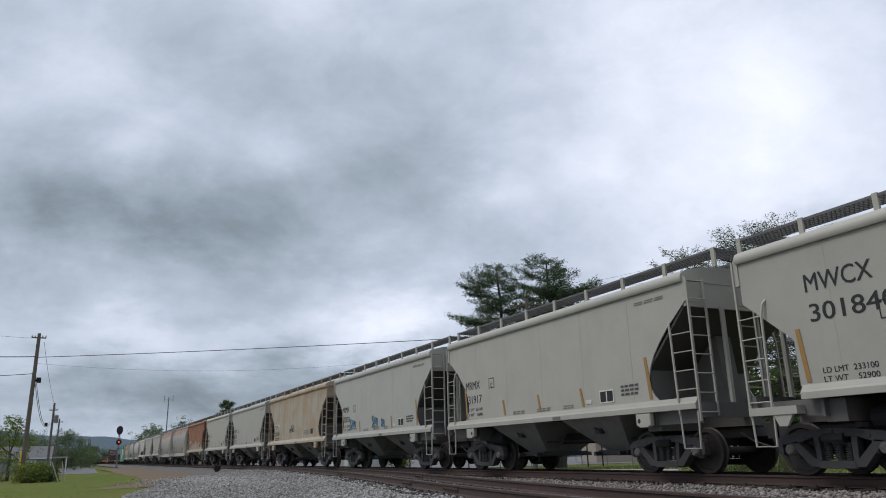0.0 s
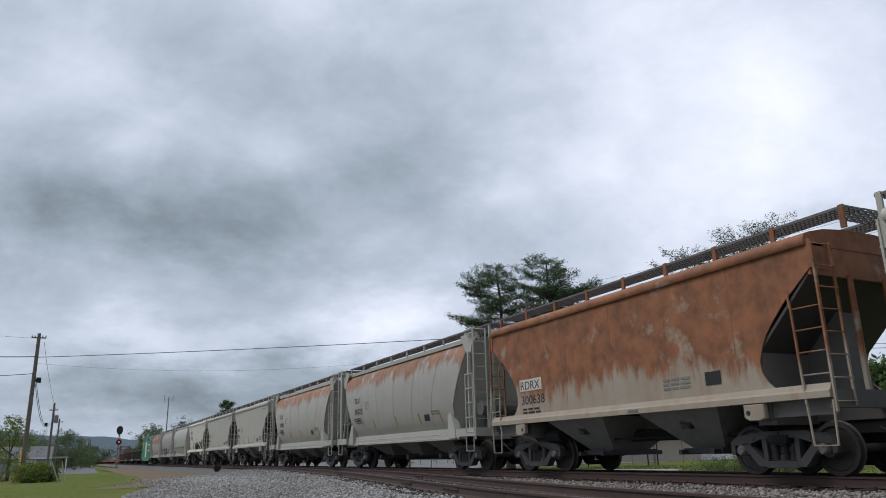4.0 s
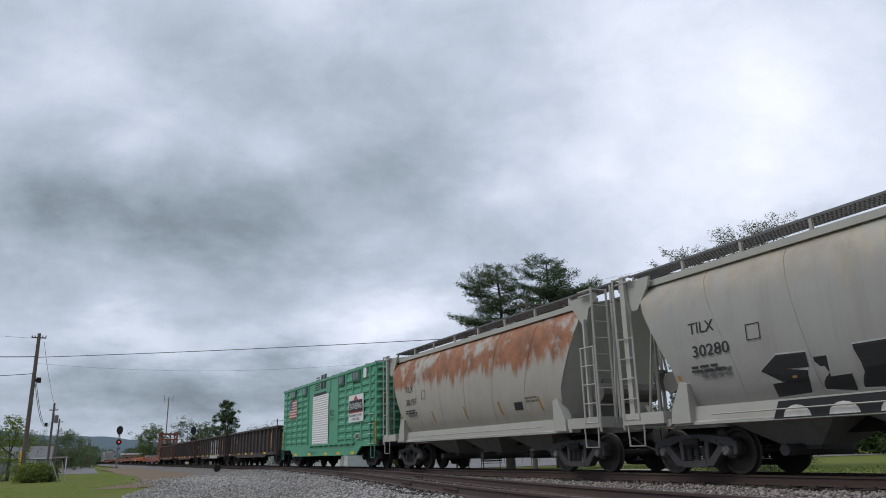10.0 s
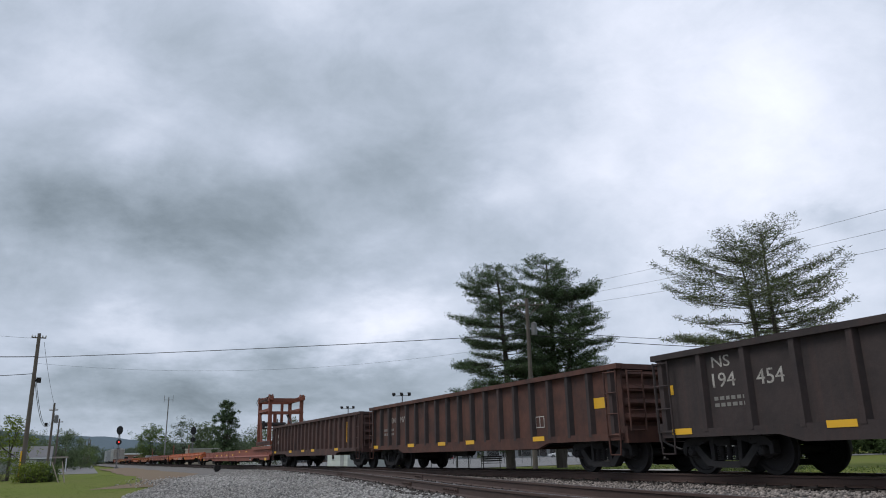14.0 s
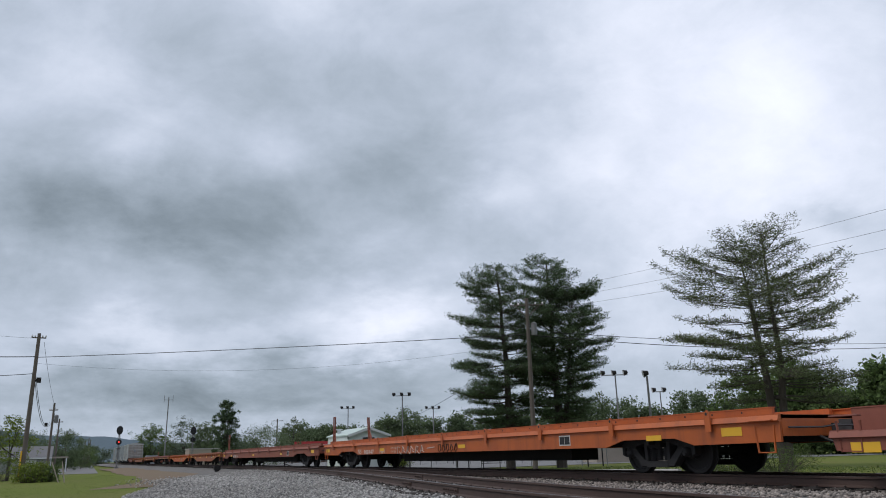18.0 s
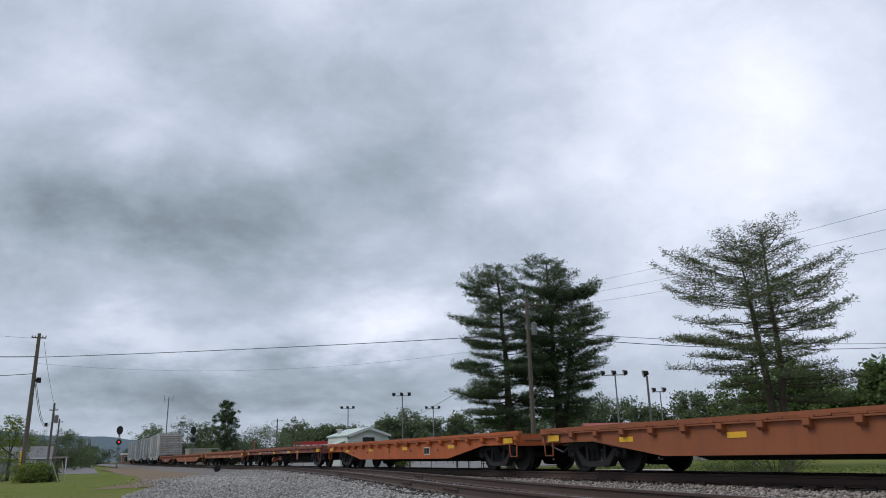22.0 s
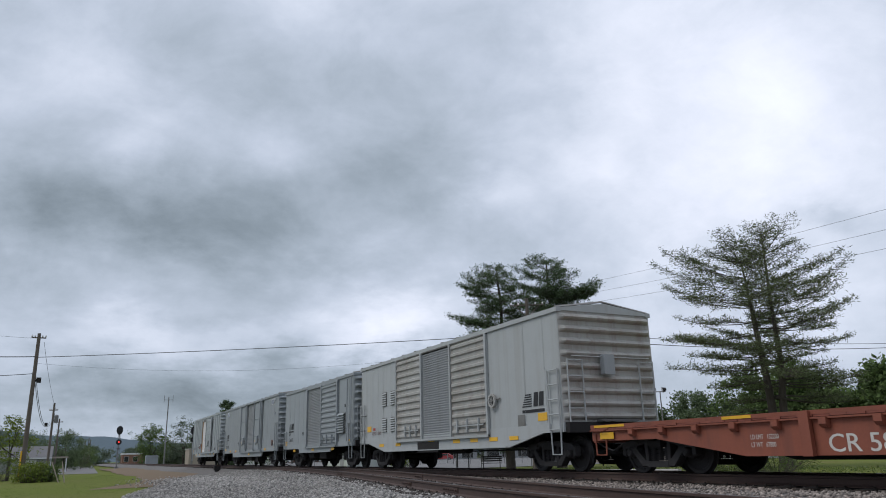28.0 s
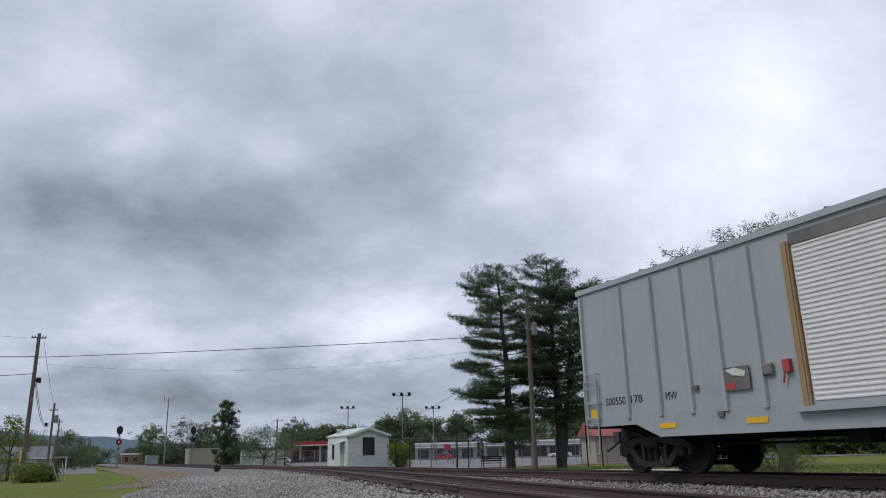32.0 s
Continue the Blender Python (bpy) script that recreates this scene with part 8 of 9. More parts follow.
pine("open-crowned pine with two trunks and thin needles", (35.6, 29.5, GR), [((0, 0), (-0.35, 0.35, 6.8), (-0.75, 0.55, 11.9), 0.30), ((0.15, -0.15), (0.35, -0.4, 6.6), (0.35, -0.3, 13.6), 0.27)],
     [(0.24, 4.0), (0.34, 5.0), (0.48, 5.6), (0.62, 5.4), (0.74, 4.6), (0.86, 3.4), (0.95, 2.0), (1.0, 0.8)], 150, M["needles_light"], 4.6, 41, (-0.12, 0.58), lambda a, f: 1.0 if f < 0.6 else 1.0 - 0.12 * max(0.0, math.cos(a - RIGHTWAY)), 12, 0.36, 0.36, 14)


def broadleaf(label, base, height, radius, leaf, seed, low=0.22, group="trees in the distance", clumps=56, size=0.2, per=34, name="tree"):
    rng = random.Random(seed)
    tree = thing(name, label, "tree", base, group)
    wood, spots = Shape(), []
    fork = Vector((rng.uniform(-0.2, 0.2), rng.uniform(-0.2, 0.2), height * (low + 0.12)))
    limb(wood, (0, 0, 0), fork, height * 0.026, height * 0.02, 0, 3, 7)
    for i in range(clumps):
        a, u = i * 2.39996, (i + 0.5) / clumps
        z = low + (1 - low) * u
        r = radius * math.sin(math.pi * min(1, 0.14 + 0.82 * u)) ** 0.7 * rng.uniform(0.35, 1.05)
        p = Vector((math.cos(a) * r, math.sin(a) * r, height * min(0.98, z * rng.uniform(0.93, 1.03))))
        if i % 3 == 0:
            limb(wood, fork, p, height * 0.011, 0.012, -0.2, 3, 4)
        for j in range(5):
            spots.append(p + Vector((rng.gauss(0, 1), rng.gauss(0, 1), rng.gauss(0, 0.7))) * radius * 0.15)
    part("trunk", wood, M["bark"], tree)
    part("crown", blades("crown", spots, size * height / 9, per, leaf, np.array((0.075, 0.075, 0.06)) * radius, seed, 1.5), None, tree)
    return tree


# single trees along the far side and up the line
broadleaf("narrow dark evergreen standing alone by the line", (22.6, 127.5, -0.8), 10.6, 2.2, M["needles"], 5, 0.03, clumps=70, size=0.11, per=70)
broadleaf("low spreading dark tree beside the line", (28.6, 126, -0.8), 6.0, 5.6, M["leaves_dark"], 6, 0.1, clumps=60)
broadleaf("rounded light green tree beside the radio mast", (17.2, 196, -0.8), 9.0, 4.2, M["leaves"], 7, 0.1)
broadleaf("open-crowned green tree near the signals", (24.0, 190, -0.8), 11.0, 4.6, M["leaves_far"], 8, 0.15, clumps=36, per=16)
broadleaf("rounded green tree near the signals", (28.5, 186, -0.8), 9.2, 4.2, M["leaves_dark"], 9, 0.12)
broadleaf("young leafy tree beside the house", (-3.9, 61, GR), 4.4, 1.5, M["lime"], 12, 0.3, clumps=26, size=0.2, per=16)
broadleaf("green tree behind the house", (-6.2, 128, -0.8), 5.6, 3.6, M["leaves_dark"], 13, 0.12)
broadleaf("dense green tree along the road", (-1.0, 140, -0.8), 6.2, 3.4, M["leaves_dark"], 14, 0.08)
broadleaf("low green tree along the road", (1.8, 172, -0.8), 4.4, 3.4, M["leaves"], 15, 0.08)
broadleaf("small spiky conifer by the crossarm pole", (37.6, 142, -0.8), 8.6, 2.2, M["needles_light"], 16, 0.3, clumps=22, per=14)


def woods(name, label, places, leaf, seed):
    """A far belt of trees as one piece of foliage with trunks hidden in it."""
    rng = random.Random(seed)
    spots, sizes = [], []
    for x, y, h, r in places:
        for i in range(36):
            a, u = i * 2.39996, (i + 0.5) / 36
            q = r * math.sin(math.pi * min(1, 0.2 + 0.76 * u)) ** 0.7 * rng.uniform(0.4, 1.05)
            c = Vector((x + math.cos(a) * q, y + math.sin(a) * q, -0.8 + h * (0.05 + 0.95 * u) * rng.uniform(0.92, 1.04)))
            for j in range(3):
                spots.append(c + Vector((rng.gauss(0, 1), rng.gauss(0, 1), rng.gauss(0, 0.7))) * r * 0.18)
    ob = new(name, blades(name, spots, 0.40, 56, leaf, (0.62, 0.62, 0.45), seed, 1.4))
    return tagged(ob, label, "woods", kind="stuff")


def belt(x0, y0, x1, y1, n, h0, h1, r, seed):
    rng = random.Random(seed)
    return [(x0 + (x1 - x0) * (i + rng.uniform(-0.3, 0.3)) / n + rng.uniform(-2, 2), y0 + (y1 - y0) * (i + rng.uniform(-0.3, 0.3)) / n + rng.uniform(-2, 2), rng.uniform(h0, h1), r * rng.uniform(0.8, 1.25)) for i in range(n)]


woods("far_woods", "dense green belt of trees behind the park", belt(98, 144, 150, 94, 15, 9.0, 12.2, 6.0, 1), M["leaves_dark"], 31)
woods("far_woods", "mixed green trees behind the buildings", belt(66, 172, 102, 150, 9, 7.4, 10.8, 4.6, 2), M["leaves_dark"], 32)
woods("far_woods", "rounded green trees beyond the station", belt(54, 205, 66, 182, 6, 7.2, 9.0, 5.0, 3), M["leaves_dark"], 33)
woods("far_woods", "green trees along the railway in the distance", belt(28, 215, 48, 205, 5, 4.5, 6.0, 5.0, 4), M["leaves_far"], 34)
woods("far_woods", "tall green trees close behind the open pine", belt(80, 68, 98, 42, 8, 8.5, 11.5, 4.4, 5), M["leaves"], 35)
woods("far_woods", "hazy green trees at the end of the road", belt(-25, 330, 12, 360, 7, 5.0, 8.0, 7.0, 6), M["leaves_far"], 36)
woods("far_woods", "green trees behind the houses", belt(-22, 150, -7, 170, 6, 5.2, 6.6, 4.5, 7), M["leaves_far"], 38)
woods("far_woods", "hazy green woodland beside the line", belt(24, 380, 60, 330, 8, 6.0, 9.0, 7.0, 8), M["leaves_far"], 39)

# far ridge; its haze is colour only, no air is modelled
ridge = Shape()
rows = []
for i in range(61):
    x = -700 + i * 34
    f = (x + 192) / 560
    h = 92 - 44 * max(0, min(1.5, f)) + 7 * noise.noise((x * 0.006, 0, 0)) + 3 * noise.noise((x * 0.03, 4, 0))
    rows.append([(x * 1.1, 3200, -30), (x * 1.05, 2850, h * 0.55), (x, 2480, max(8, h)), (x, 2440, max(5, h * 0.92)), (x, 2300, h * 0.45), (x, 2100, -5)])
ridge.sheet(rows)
solid("ridge_backdrop", ridge, M["ridge"], "wooded ridge on the horizon with haze in its blue-grey colour", "hill", kind="structure", smooth=True)


# ---- poles, wires, lights ----
def pole(label, base, top, r, arms=(), name="utility_pole", group="utility poles", material="timber"):
    """arms: (height, half length, direction across)."""
    ob = thing(name, label, "utility pole", base, group)
    part("pole", Shape().tube((0, 0, 0), (0, 0, top), r, 10, r * 0.68), M[material], ob, smooth=True)
    for z, half, way in arms:
        d = Vector((math.cos(way), math.sin(way), 0)) * half
        a = part("crossarm", Shape().tube(Vector((0, 0, z)) - d, Vector((0, 0, z)) + d, 0.055, 4), M[material], ob)
        for f in (-0.92, -0.5, 0.5, 0.92):
            part("insulator", Shape().lathe([(0, 0), (0, 0.035), (0.05, 0.06), (0.10, 0.045), (0.14, 0.02), (0.14, 0)], "z", 8, tuple(Vector((0, 0, z + 0.05)) + d * f)), M["plainwhite"], a)
    return ob


def cable(label, a, b, sag, r=0.012, name="overhead_wire"):
    a, b = Vector(a), Vector(b)
    pts = []
    for i in range(17):
        f = i / 16
        p = a.lerp(b, f)
        p.z -= 4 * sag * f * (1 - f)
        pts.append(p)
    s = Shape().path(pts, r, 5)
    return tagged(new(name, s.mesh(name, M["wire"])), label, "cable", "overhead wires")


ACROSS = math.atan2(-0.5, 0.86)
p1 = pole("tall dark timber utility pole with cables", (-2.84, 56.9, -0.66), 9.8, 0.16, [(9.5, 0.45, math.pi)])
part("bracket", Shape().tube((0, 0, 6.6), (0.3, 0, 6.6), 0.09, 8).box(0.18, 0.45, -0.1, 0.1, 6.45, 6.8), M["under"], p1)
part("guard", Shape().tube((-0.16, -0.12, 0.0), (-0.16, -0.12, 2.0), 0.05, 6), M["yellow"], p1, "yellow guy guard")
p2 = pole("grey timber utility pole with a transformer", (-2.35, 95, -0.7), 7.8, 0.15, [(7.0, 0.5, ACROSS)])
part("transformer", Shape().lathe([(5.6, 0), (5.6, 0.22), (6.4, 0.22), (6.45, 0.1), (6.5, 0)], "z", 12, (0.35, -0.1, 0)), M["steelpost"], p2, "grey can transformer")
part("meter_box", Shape().box(-0.75, -0.45, -0.15, 0.15, 5.2, 5.6), M["under"], p2)
pole("grey utility pole along the road", (-2.1, 120, -0.75), 7.4, 0.14, [(6.9, 0.5, ACROSS)])
pole("distant utility pole along the road", (-1.1, 150, -0.8), 6.7, 0.13)
for x, y, h in ((2.6, 200, 6.5), (4.0, 240, 8.2), (4.6, 250, 8.0)):
    pole("distant pole beside the railway", (x, y, -0.9), h, 0.16)
p5 = pole("timber utility pole with a crossarm among the pines", (26.7, 41.1, GR), 11.2, 0.17, [(10.75, 1.15, ACROSS)])
part("transformer", Shape().lathe([(8.7, 0), (8.7, 0.2), (9.5, 0.2), (9.56, 0.08), (9.6, 0)], "z", 12, (0.35, -0.2, 0)), M["steelpost"], p5, "grey can transformer")
part("brace", Shape().tube((0.7, -0.4, 10.7), (0.08, -0.05, 10.0), 0.03, 4).tube((-0.7, 0.4, 10.7), (-0.08, 0.05, 10.0), 0.03, 4), M["timber"], p5)
pole("timber pole with a plain crossarm by the line", (35.4, 145.6, -0.8), 8.7, 0.16, [(8.3, 1.15, ACROSS)])
pole("thin grey pole behind the open pine", (60.4, 36.6, GR), 8.9, 0.13, [(8.7, 0.5, ACROSS)], material="steelpost")

cable("black overhead cable across the railway", (-2.84, 56.9, 7.50), (26.75, 41.1, 8.16), 0.12, 0.022)
cable("thin overhead wire across the railway", (-2.84, 56.9, 7.1), (26.75, 41.1, 7.6), 1.1, 0.006)
cable("black overhead cable towards the open pine", (26.75, 41.1, 8.1), (60.4, 36.6, 8.1), 0.5, 0.024)
cable("second overhead cable towards the open pine", (26.75, 41.1, 8.4), (60.4, 36.6, 8.4), 0.35, 0.018)
for i, (za, zb) in enumerate(((10.95, 8.25), (10.4, 7.5), (9.9, 6.8))):
    cable("thin power line from the crossarm", (27.2 + 0.3 * i, 40.8, za), (25.2, 11.5, zb + 0.2), 0.25, 0.006)
cable("black service drop at the roadside pole", (-2.84, 56.9, 7.55), (-12.5, 50, 6.9), 0.2, 0.03)
cable("second service drop at the roadside pole", (-2.84, 56.9, 6.4), (-12.5, 52, 5.6), 0.2, 0.022)
cable("thin wire at the pole top", (-3.2, 56.9, 8.8), (-12.5, 52, 9.0), 0.2, 0.008)
cable("slack cable between roadside poles", (-2.8, 57.1, 6.2), (-2.6, 95, 5.0), 1.6, 0.02)
cable("slack cable between roadside poles", (-2.75, 57.1, 6.35), (-2.3, 95, 5.3), 1.9, 0.02)
cable("line wire between roadside poles", (-2.5, 57.1, 8.6), (-2.1, 95, 6.3), 0.5, 0.012)
cable("line wire between roadside poles", (-2.3, 95, 6.2), (-2.1, 120, 5.8), 0.5, 0.014)
cable("far wires behind the pines", (57, 150, 5.5), (27, 41.5, 7.4), 1.0, 0.02)


def floodlight(label, base, height, lamps, r=0.09):
    ob = thing("floodlight_mast", label, "floodlight", base, "park floodlights")
    part("mast", Shape().tube((0, 0, 0), (0, 0, height), r, 8, r * 0.7), M["steelpost"], ob)
    d = Vector((math.cos(ACROSS), math.sin(ACROSS), 0))
    half = 0.55 * (lamps - 1)
    if lamps > 1:
        part("crossarm", Shape().tube(Vector((0, 0, height)) - d * half * 1.1, Vector((0, 0, height)) + d * half * 1.1, 0.05, 6), M["steelpost"], ob)
    for i in range(lamps):
        c = Vector((0, 0, height + 0.28)) + d * (-half + 2 * half * i / max(1, lamps - 1))
        lamp = part("lamp_head", Shape().tube(c + d * 0.12, c - d * 0.28 + Vector((0, 0, -0.1)), 0.16, 10, 0.30), M["under"], ob)
        part("lamp_glass", Shape().tube(c - d * 0.28 + Vector((0, 0, -0.1)), c - d * 0.30 + Vector((0, 0, -0.105)), 0.26, 10), M["lamp_glass"], lamp)
    return ob


floodlight("grey floodlight mast with three lamps", (41.1, 96.6, -0.7), 9.3, 3, 0.11)
floodlight("distant floodlight mast with three lamps", (45.4, 132.5, -0.8), 9.9, 3, 0.12)
floodlight("floodlight mast in front of the woods", (55.8, 117.4, -0.8), 9.0, 3, 0.12)
floodlight("floodlight mast behind the dark pines", (47.6, 58.0, -0.7), 8.4, 3, 0.09)
floodlight("dark lamp post with one lamp", (39.9, 44.8, -0.65), 6.7, 1, 0.11)
floodlight("low floodlight mast by the park", (57.4, 62.6, -0.7), 7.3, 2, 0.08)


def signal(label, base, height, heads):
    ob = thing("railway_signal", label, "railway signal", base, "railway signals")
    part("mast", Shape().tube((0, 0, 0), (0, 0, height), 0.09, 10).box(-0.3, 0.3, -0.3, 0.3, 0, 0.35), M["steelpost"], ob)
    ladder(ob, (0.25, 0.25), (-0.15, 0.3), 0.3, height - 0.5, M["steelpost"], 9)
    for z, lit, wide, tall in heads:
        h = part("signal_head", Shape().prism([(wide * math.cos(a), z + tall * math.sin(a)) for a in [i * math.pi / 8 for i in range(16)]], "y", -0.26, -0.20), M["black"], ob, "black oval backing board")
        part("lens_hood", Shape().tube((0, -0.26, z), (0, -0.6, z), 0.15, 10), M["black"], h)
        part("lens", Shape().tube((0, -0.262, z), (0, -0.615, z), 0.09, 10), M["signal_red"] if lit else M["glass"], h)
    part("platform", Shape().box(-0.4, 0.4, -0.3, 0.4, heads[-1][0] - 1.05, heads[-1][0] - 1.0), M["galv"], ob)
    return ob


signal("railway signal mast with two heads showing red", (6.95, 140, -0.7), 6.9, ((6.4, False, 0.52, 0.74), (4.45, True, 0.46, 0.46)))
s2 = signal("dark railway signal mast seen beside the track", (20.0, 147, -0.7), 7.0, ((6.5, False, 0.52, 0.74), (4.9, False, 0.46, 0.46)))
mast = thing("radio_mast", "thin grey lattice radio mast with antennas", "mast", (18.5, 179, -0.8))
part("mast", Shape().tube((0, 0, 0), (0, 0, 15.2), 0.16, 6, 0.10), M["steelpost"], mast)
part("antenna_frame", Shape().path([(-0.9, 0.3, 14.6), (0.9, -0.3, 14.6)], 0.05, 4).path([(-0.9, 0.3, 15.6), (-0.9, 0.3, 14.0)], 0.05, 4).path([(0.9, -0.3, 15.6), (0.9, -0.3, 14.0)], 0.05, 4), M["steelpost"], mast)
hut = thing("relay_hut", "pale grey metal relay hut beside the line", "hut", (12.9 + 2.4, 172, -0.8))
part("walls", Shape().box(-1.2, 1.2, -1.0, 1.0, 0, 2.2), M["steelblue"], hut)
part("roof", Shape().prism([(-1.3, 2.2), (1.3, 2.2), (1.1, 2.45), (-1.1, 2.45)], "y", -1.1, 1.1), M["steelblue"], hut)
box = thing("relay_box", "low dark railway equipment box beside the track", "equipment box", (10.0, 59.5, -0.42))
part("cabinet", Shape().box(-0.22, 0.22, -0.2, 0.2, 0.15, 0.42).box(-0.15, 0.15, -0.12, 0.12, 0, 0.15), M["under"], box)
part("lid", Shape().prism([(-0.25, 0.42), (0.25, 0.42), (0.21, 0.47), (-0.21, 0.47)], "y", -0.23, 0.23), M["under"], box)
stand = thing("switch_stand", "black iron switch stand beside the track", "switch stand", (15.3, 60.0, -0.45))
part("stand", Shape().box(-0.3, 0.3, -0.2, 0.2, 0, 0.2).tube((0, 0, 0.2), (0, 0, 1.0), 0.06, 8).tube((0, 0, 0.5), (0.7, 0.1, 0.3), 0.03, 6), M["under"], stand)


# ---- buildings ----
def opening(parent, name, face, a0, a1, z0, z1, at, material, frame_mat, depth=0.05):
    """A framed opening on a wall: face 'x' or 'y', at: the wall's plane, looking towards the negative side."""
    s = Shape()
    g = Shape()
    w = 0.07
    for p0, p1, q0, q1 in ((a0 - w, a0, z0 - w, z1 + w), (a1, a1 + w, z0 - w, z1 + w), (a0, a1, z1, z1 + w), (a0, a1, z0 - w, z0)):
        s.box(at - depth, at + 0.02, p0, p1, q0, q1) if face == "x" else s.box(p0, p1, at - depth, at + 0.02, q0, q1)
    g.box(at - 0.012, at + 0.01, a0, a1, z0, z1) if face == "x" else g.box(a0, a1, at - 0.012, at + 0.01, z0, z1)
    f = part(name, s, frame_mat, parent)
    part("pane", g, material, f)
    return f


# white gabled shed behind the track
shed = thing("shed", "small white wooden shed with a pale metal gable roof", "shed", (22.92, 61.4, -0.72), turn=0)
SW, SD, SE, SG = 3.75, 5.6, 3.02, 3.58
part("side_wall", Shape().box(-SW / 2, -SW / 2 + 0.12, 0, SD, 0, SE), M["shed_wall"], shed)
part("side_wall", Shape().box(SW / 2 - 0.12, SW / 2, 0, SD, 0, SE), M["shed_wall"], shed)
for y in (0.0, SD - 0.12):
    part("gable_wall", Shape().prism([(-SW / 2, 0), (SW / 2, 0), (SW / 2, SE), (0, SG), (-SW / 2, SE)], "y", y, y + 0.12), M["shed_wall"], shed)
for i in range(13):
    z = 0.1 + i * 0.2
    part("clapboard", Shape().box(-SW / 2 - 0.012, SW / 2 + 0.012, -0.014, -0.002, z, z + 0.188), M["shed_wall"], shed)
    part("clapboard", Shape().box(-SW / 2 - 0.014, -SW / 2 - 0.002, -0.012, SD, z, z + 0.188), M["shed_wall"], shed)
for k in (-1, 1):
    part("roof_slope", Shape().prism([(0, SG + 0.10), (k * (SW / 2 + 0.08), SE + 0.0), (k * (SW / 2 + 0.08), SE - 0.10), (0, SG)], "y", -0.3, SD + 0.3), M["shed_roof"], shed)
    part("bargeboard", Shape().prism([(0, SG + 0.06), (k * (SW / 2 + 0.10), SE - 0.03), (k * (SW / 2 + 0.10), SE - 0.22), (0, SG - 0.13)], "y", -0.34, -0.30), M["plainwhite"], shed)
part("doorway", Shape().box(-SW / 2 - 0.03, -SW / 2, 1.0, 1.9, 0.05, 2.1), M["grey_wall"], shed)
part("awning", Shape().prism([(-SW / 2, 2.55), (-SW / 2 - 0.8, 2.30), (-SW / 2 - 0.8, 2.25), (-SW / 2, 2.48)], "y", 0.7, 2.2), M["shed_roof"], shed)
opening(shed, "window", "y", -0.56, 0.56, 1.28, 2.80, -0.014, M["glass"], M["plainwhite"])
opening(shed, "window", "x", 3.5, 4.2, 1.0, 2.3, -SW / 2 - 0.014, M["glass"], M["plainwhite"])
part("wall_box", Shape().box(-0.95, -0.6, -0.10, -0.01, 1.3, 1.4).box(0.1, 0.25, -0.06, -0.01, 1.0, 1.25), M["plainwhite"], shed)
part("roof_vent", Shape().box(-1.4, -1.1, 4.1, 4.4, 2.95, 3.6).box(-1.5, -1.0, 4.05, 4.45, 3.55, 3.65), M["plainwhite"], shed)

# grey house beyond the grass
house = thing("house", "low grey sided house with a dark shingle roof", "house", (-8.4, 111, -0.95))
part("wall", Shape().box(-4.5, 5.7, 0, 7, 0, 2.2), M["grey_wall"], house)
part("roof", Shape().prism([(-0.5, 2.15), (7.5, 2.15), (3.5, 3.7)], "x", -4.9, 6.1), M["shingle"], house)
part("fascia", Shape().box(-4.9, 6.1, -0.55, -0.5, 2.05, 2.2), M["plainwhite"], house)
opening(house, "garage_door", "y", 2.4, 4.3, 0.2, 1.9, -0.01, M["plainwhite"], M["plainwhite"])
for a in (-3.2, -0.6):
    opening(house, "window", "y", a, a + 1.0, 0.9, 1.8, -0.01, M["glass"], M["plainwhite"])
porch = thing("carport", "small timber porch with white posts beside the house", "porch", (-2.0, 112, -0.95))
part("roof", Shape().box(-0.6, 1.6, -0.5, 3, 2.1, 2.3), M["tan_wall"], porch)
for x in (-0.4, 1.4):
    part("post", Shape().box(x - 0.07, x + 0.07, -0.4, -0.26, 0, 2.1), M["plainwhite"], porch)
wood_fence = thing("board_fence", "grey weathered board fence by the house", "fence", (-4.0, 72, -0.72))
for i in range(14):
    part("board", Shape().box(i * 0.19, i * 0.19 + 0.175, -0.02, 0.02, 0.05, 1.25 - 0.05 * (i % 3) - 0.03 * i * (i > 7)), M["grey_wall"], wood_fence)
part("fence_rail", Shape().box(0, 2.65, 0.021, 0.07, 0.35, 0.45), M["grey_wall"], wood_fence)

# filling station with a red canopy
gas = thing("filling_station", "brick filling station with a bright red canopy", "filling station", (51.0, 163, -0.9), turn=-18)
part("canopy", Shape().box(-7, 7, -3, 3, 4.0, 4.35), M["plainwhite"], gas)
part("fascia", Shape().box(-7.1, 7.1, -3.12, -3.0, 3.95, 4.75), M["redpaint"], gas)
part("fascia_band", Shape().box(-7.12, 7.12, -3.16, -3.12, 3.85, 4.05), M["plainwhite"], gas)
part("shop_wall", Shape().box(-9, 6, 3.2, 9, 0, 4.3), M["brickwall"], gas)
part("shop_front", Shape().box(-4, 4, 3.1, 3.2, 0.6, 2.8), M["glass"], gas)
for x in (-5.8, -1.5, 2.8, 6.2):
    part("column", Shape().box(x - 0.25, x + 0.25, -0.25, 0.25, 0, 4.0), M["plainwhite"], gas)
part("end_pier", Shape().box(-9.2, -7.4, -3.0, 3.0, 0, 4.2), M["brickwall"], gas)
block = thing("white_building", "long low white commercial building", "building", (42.5, 170, -0.9), turn=-18)
part("wall", Shape().box(-9, 4, 0, 8, 0, 3.0), M["plainwhite"], block)
part("parapet", Shape().box(-9.1, 4.1, -0.1, 8.1, 3.0, 3.25), M["grey_wall"], block)
tan = thing("tan_building", "low tan block building beside the line", "building", (26.3, 172, -0.9))
part("wall", Shape().box(-3.5, 3.5, 0, 6, 0, 3.6), M["tan_wall"], tan)
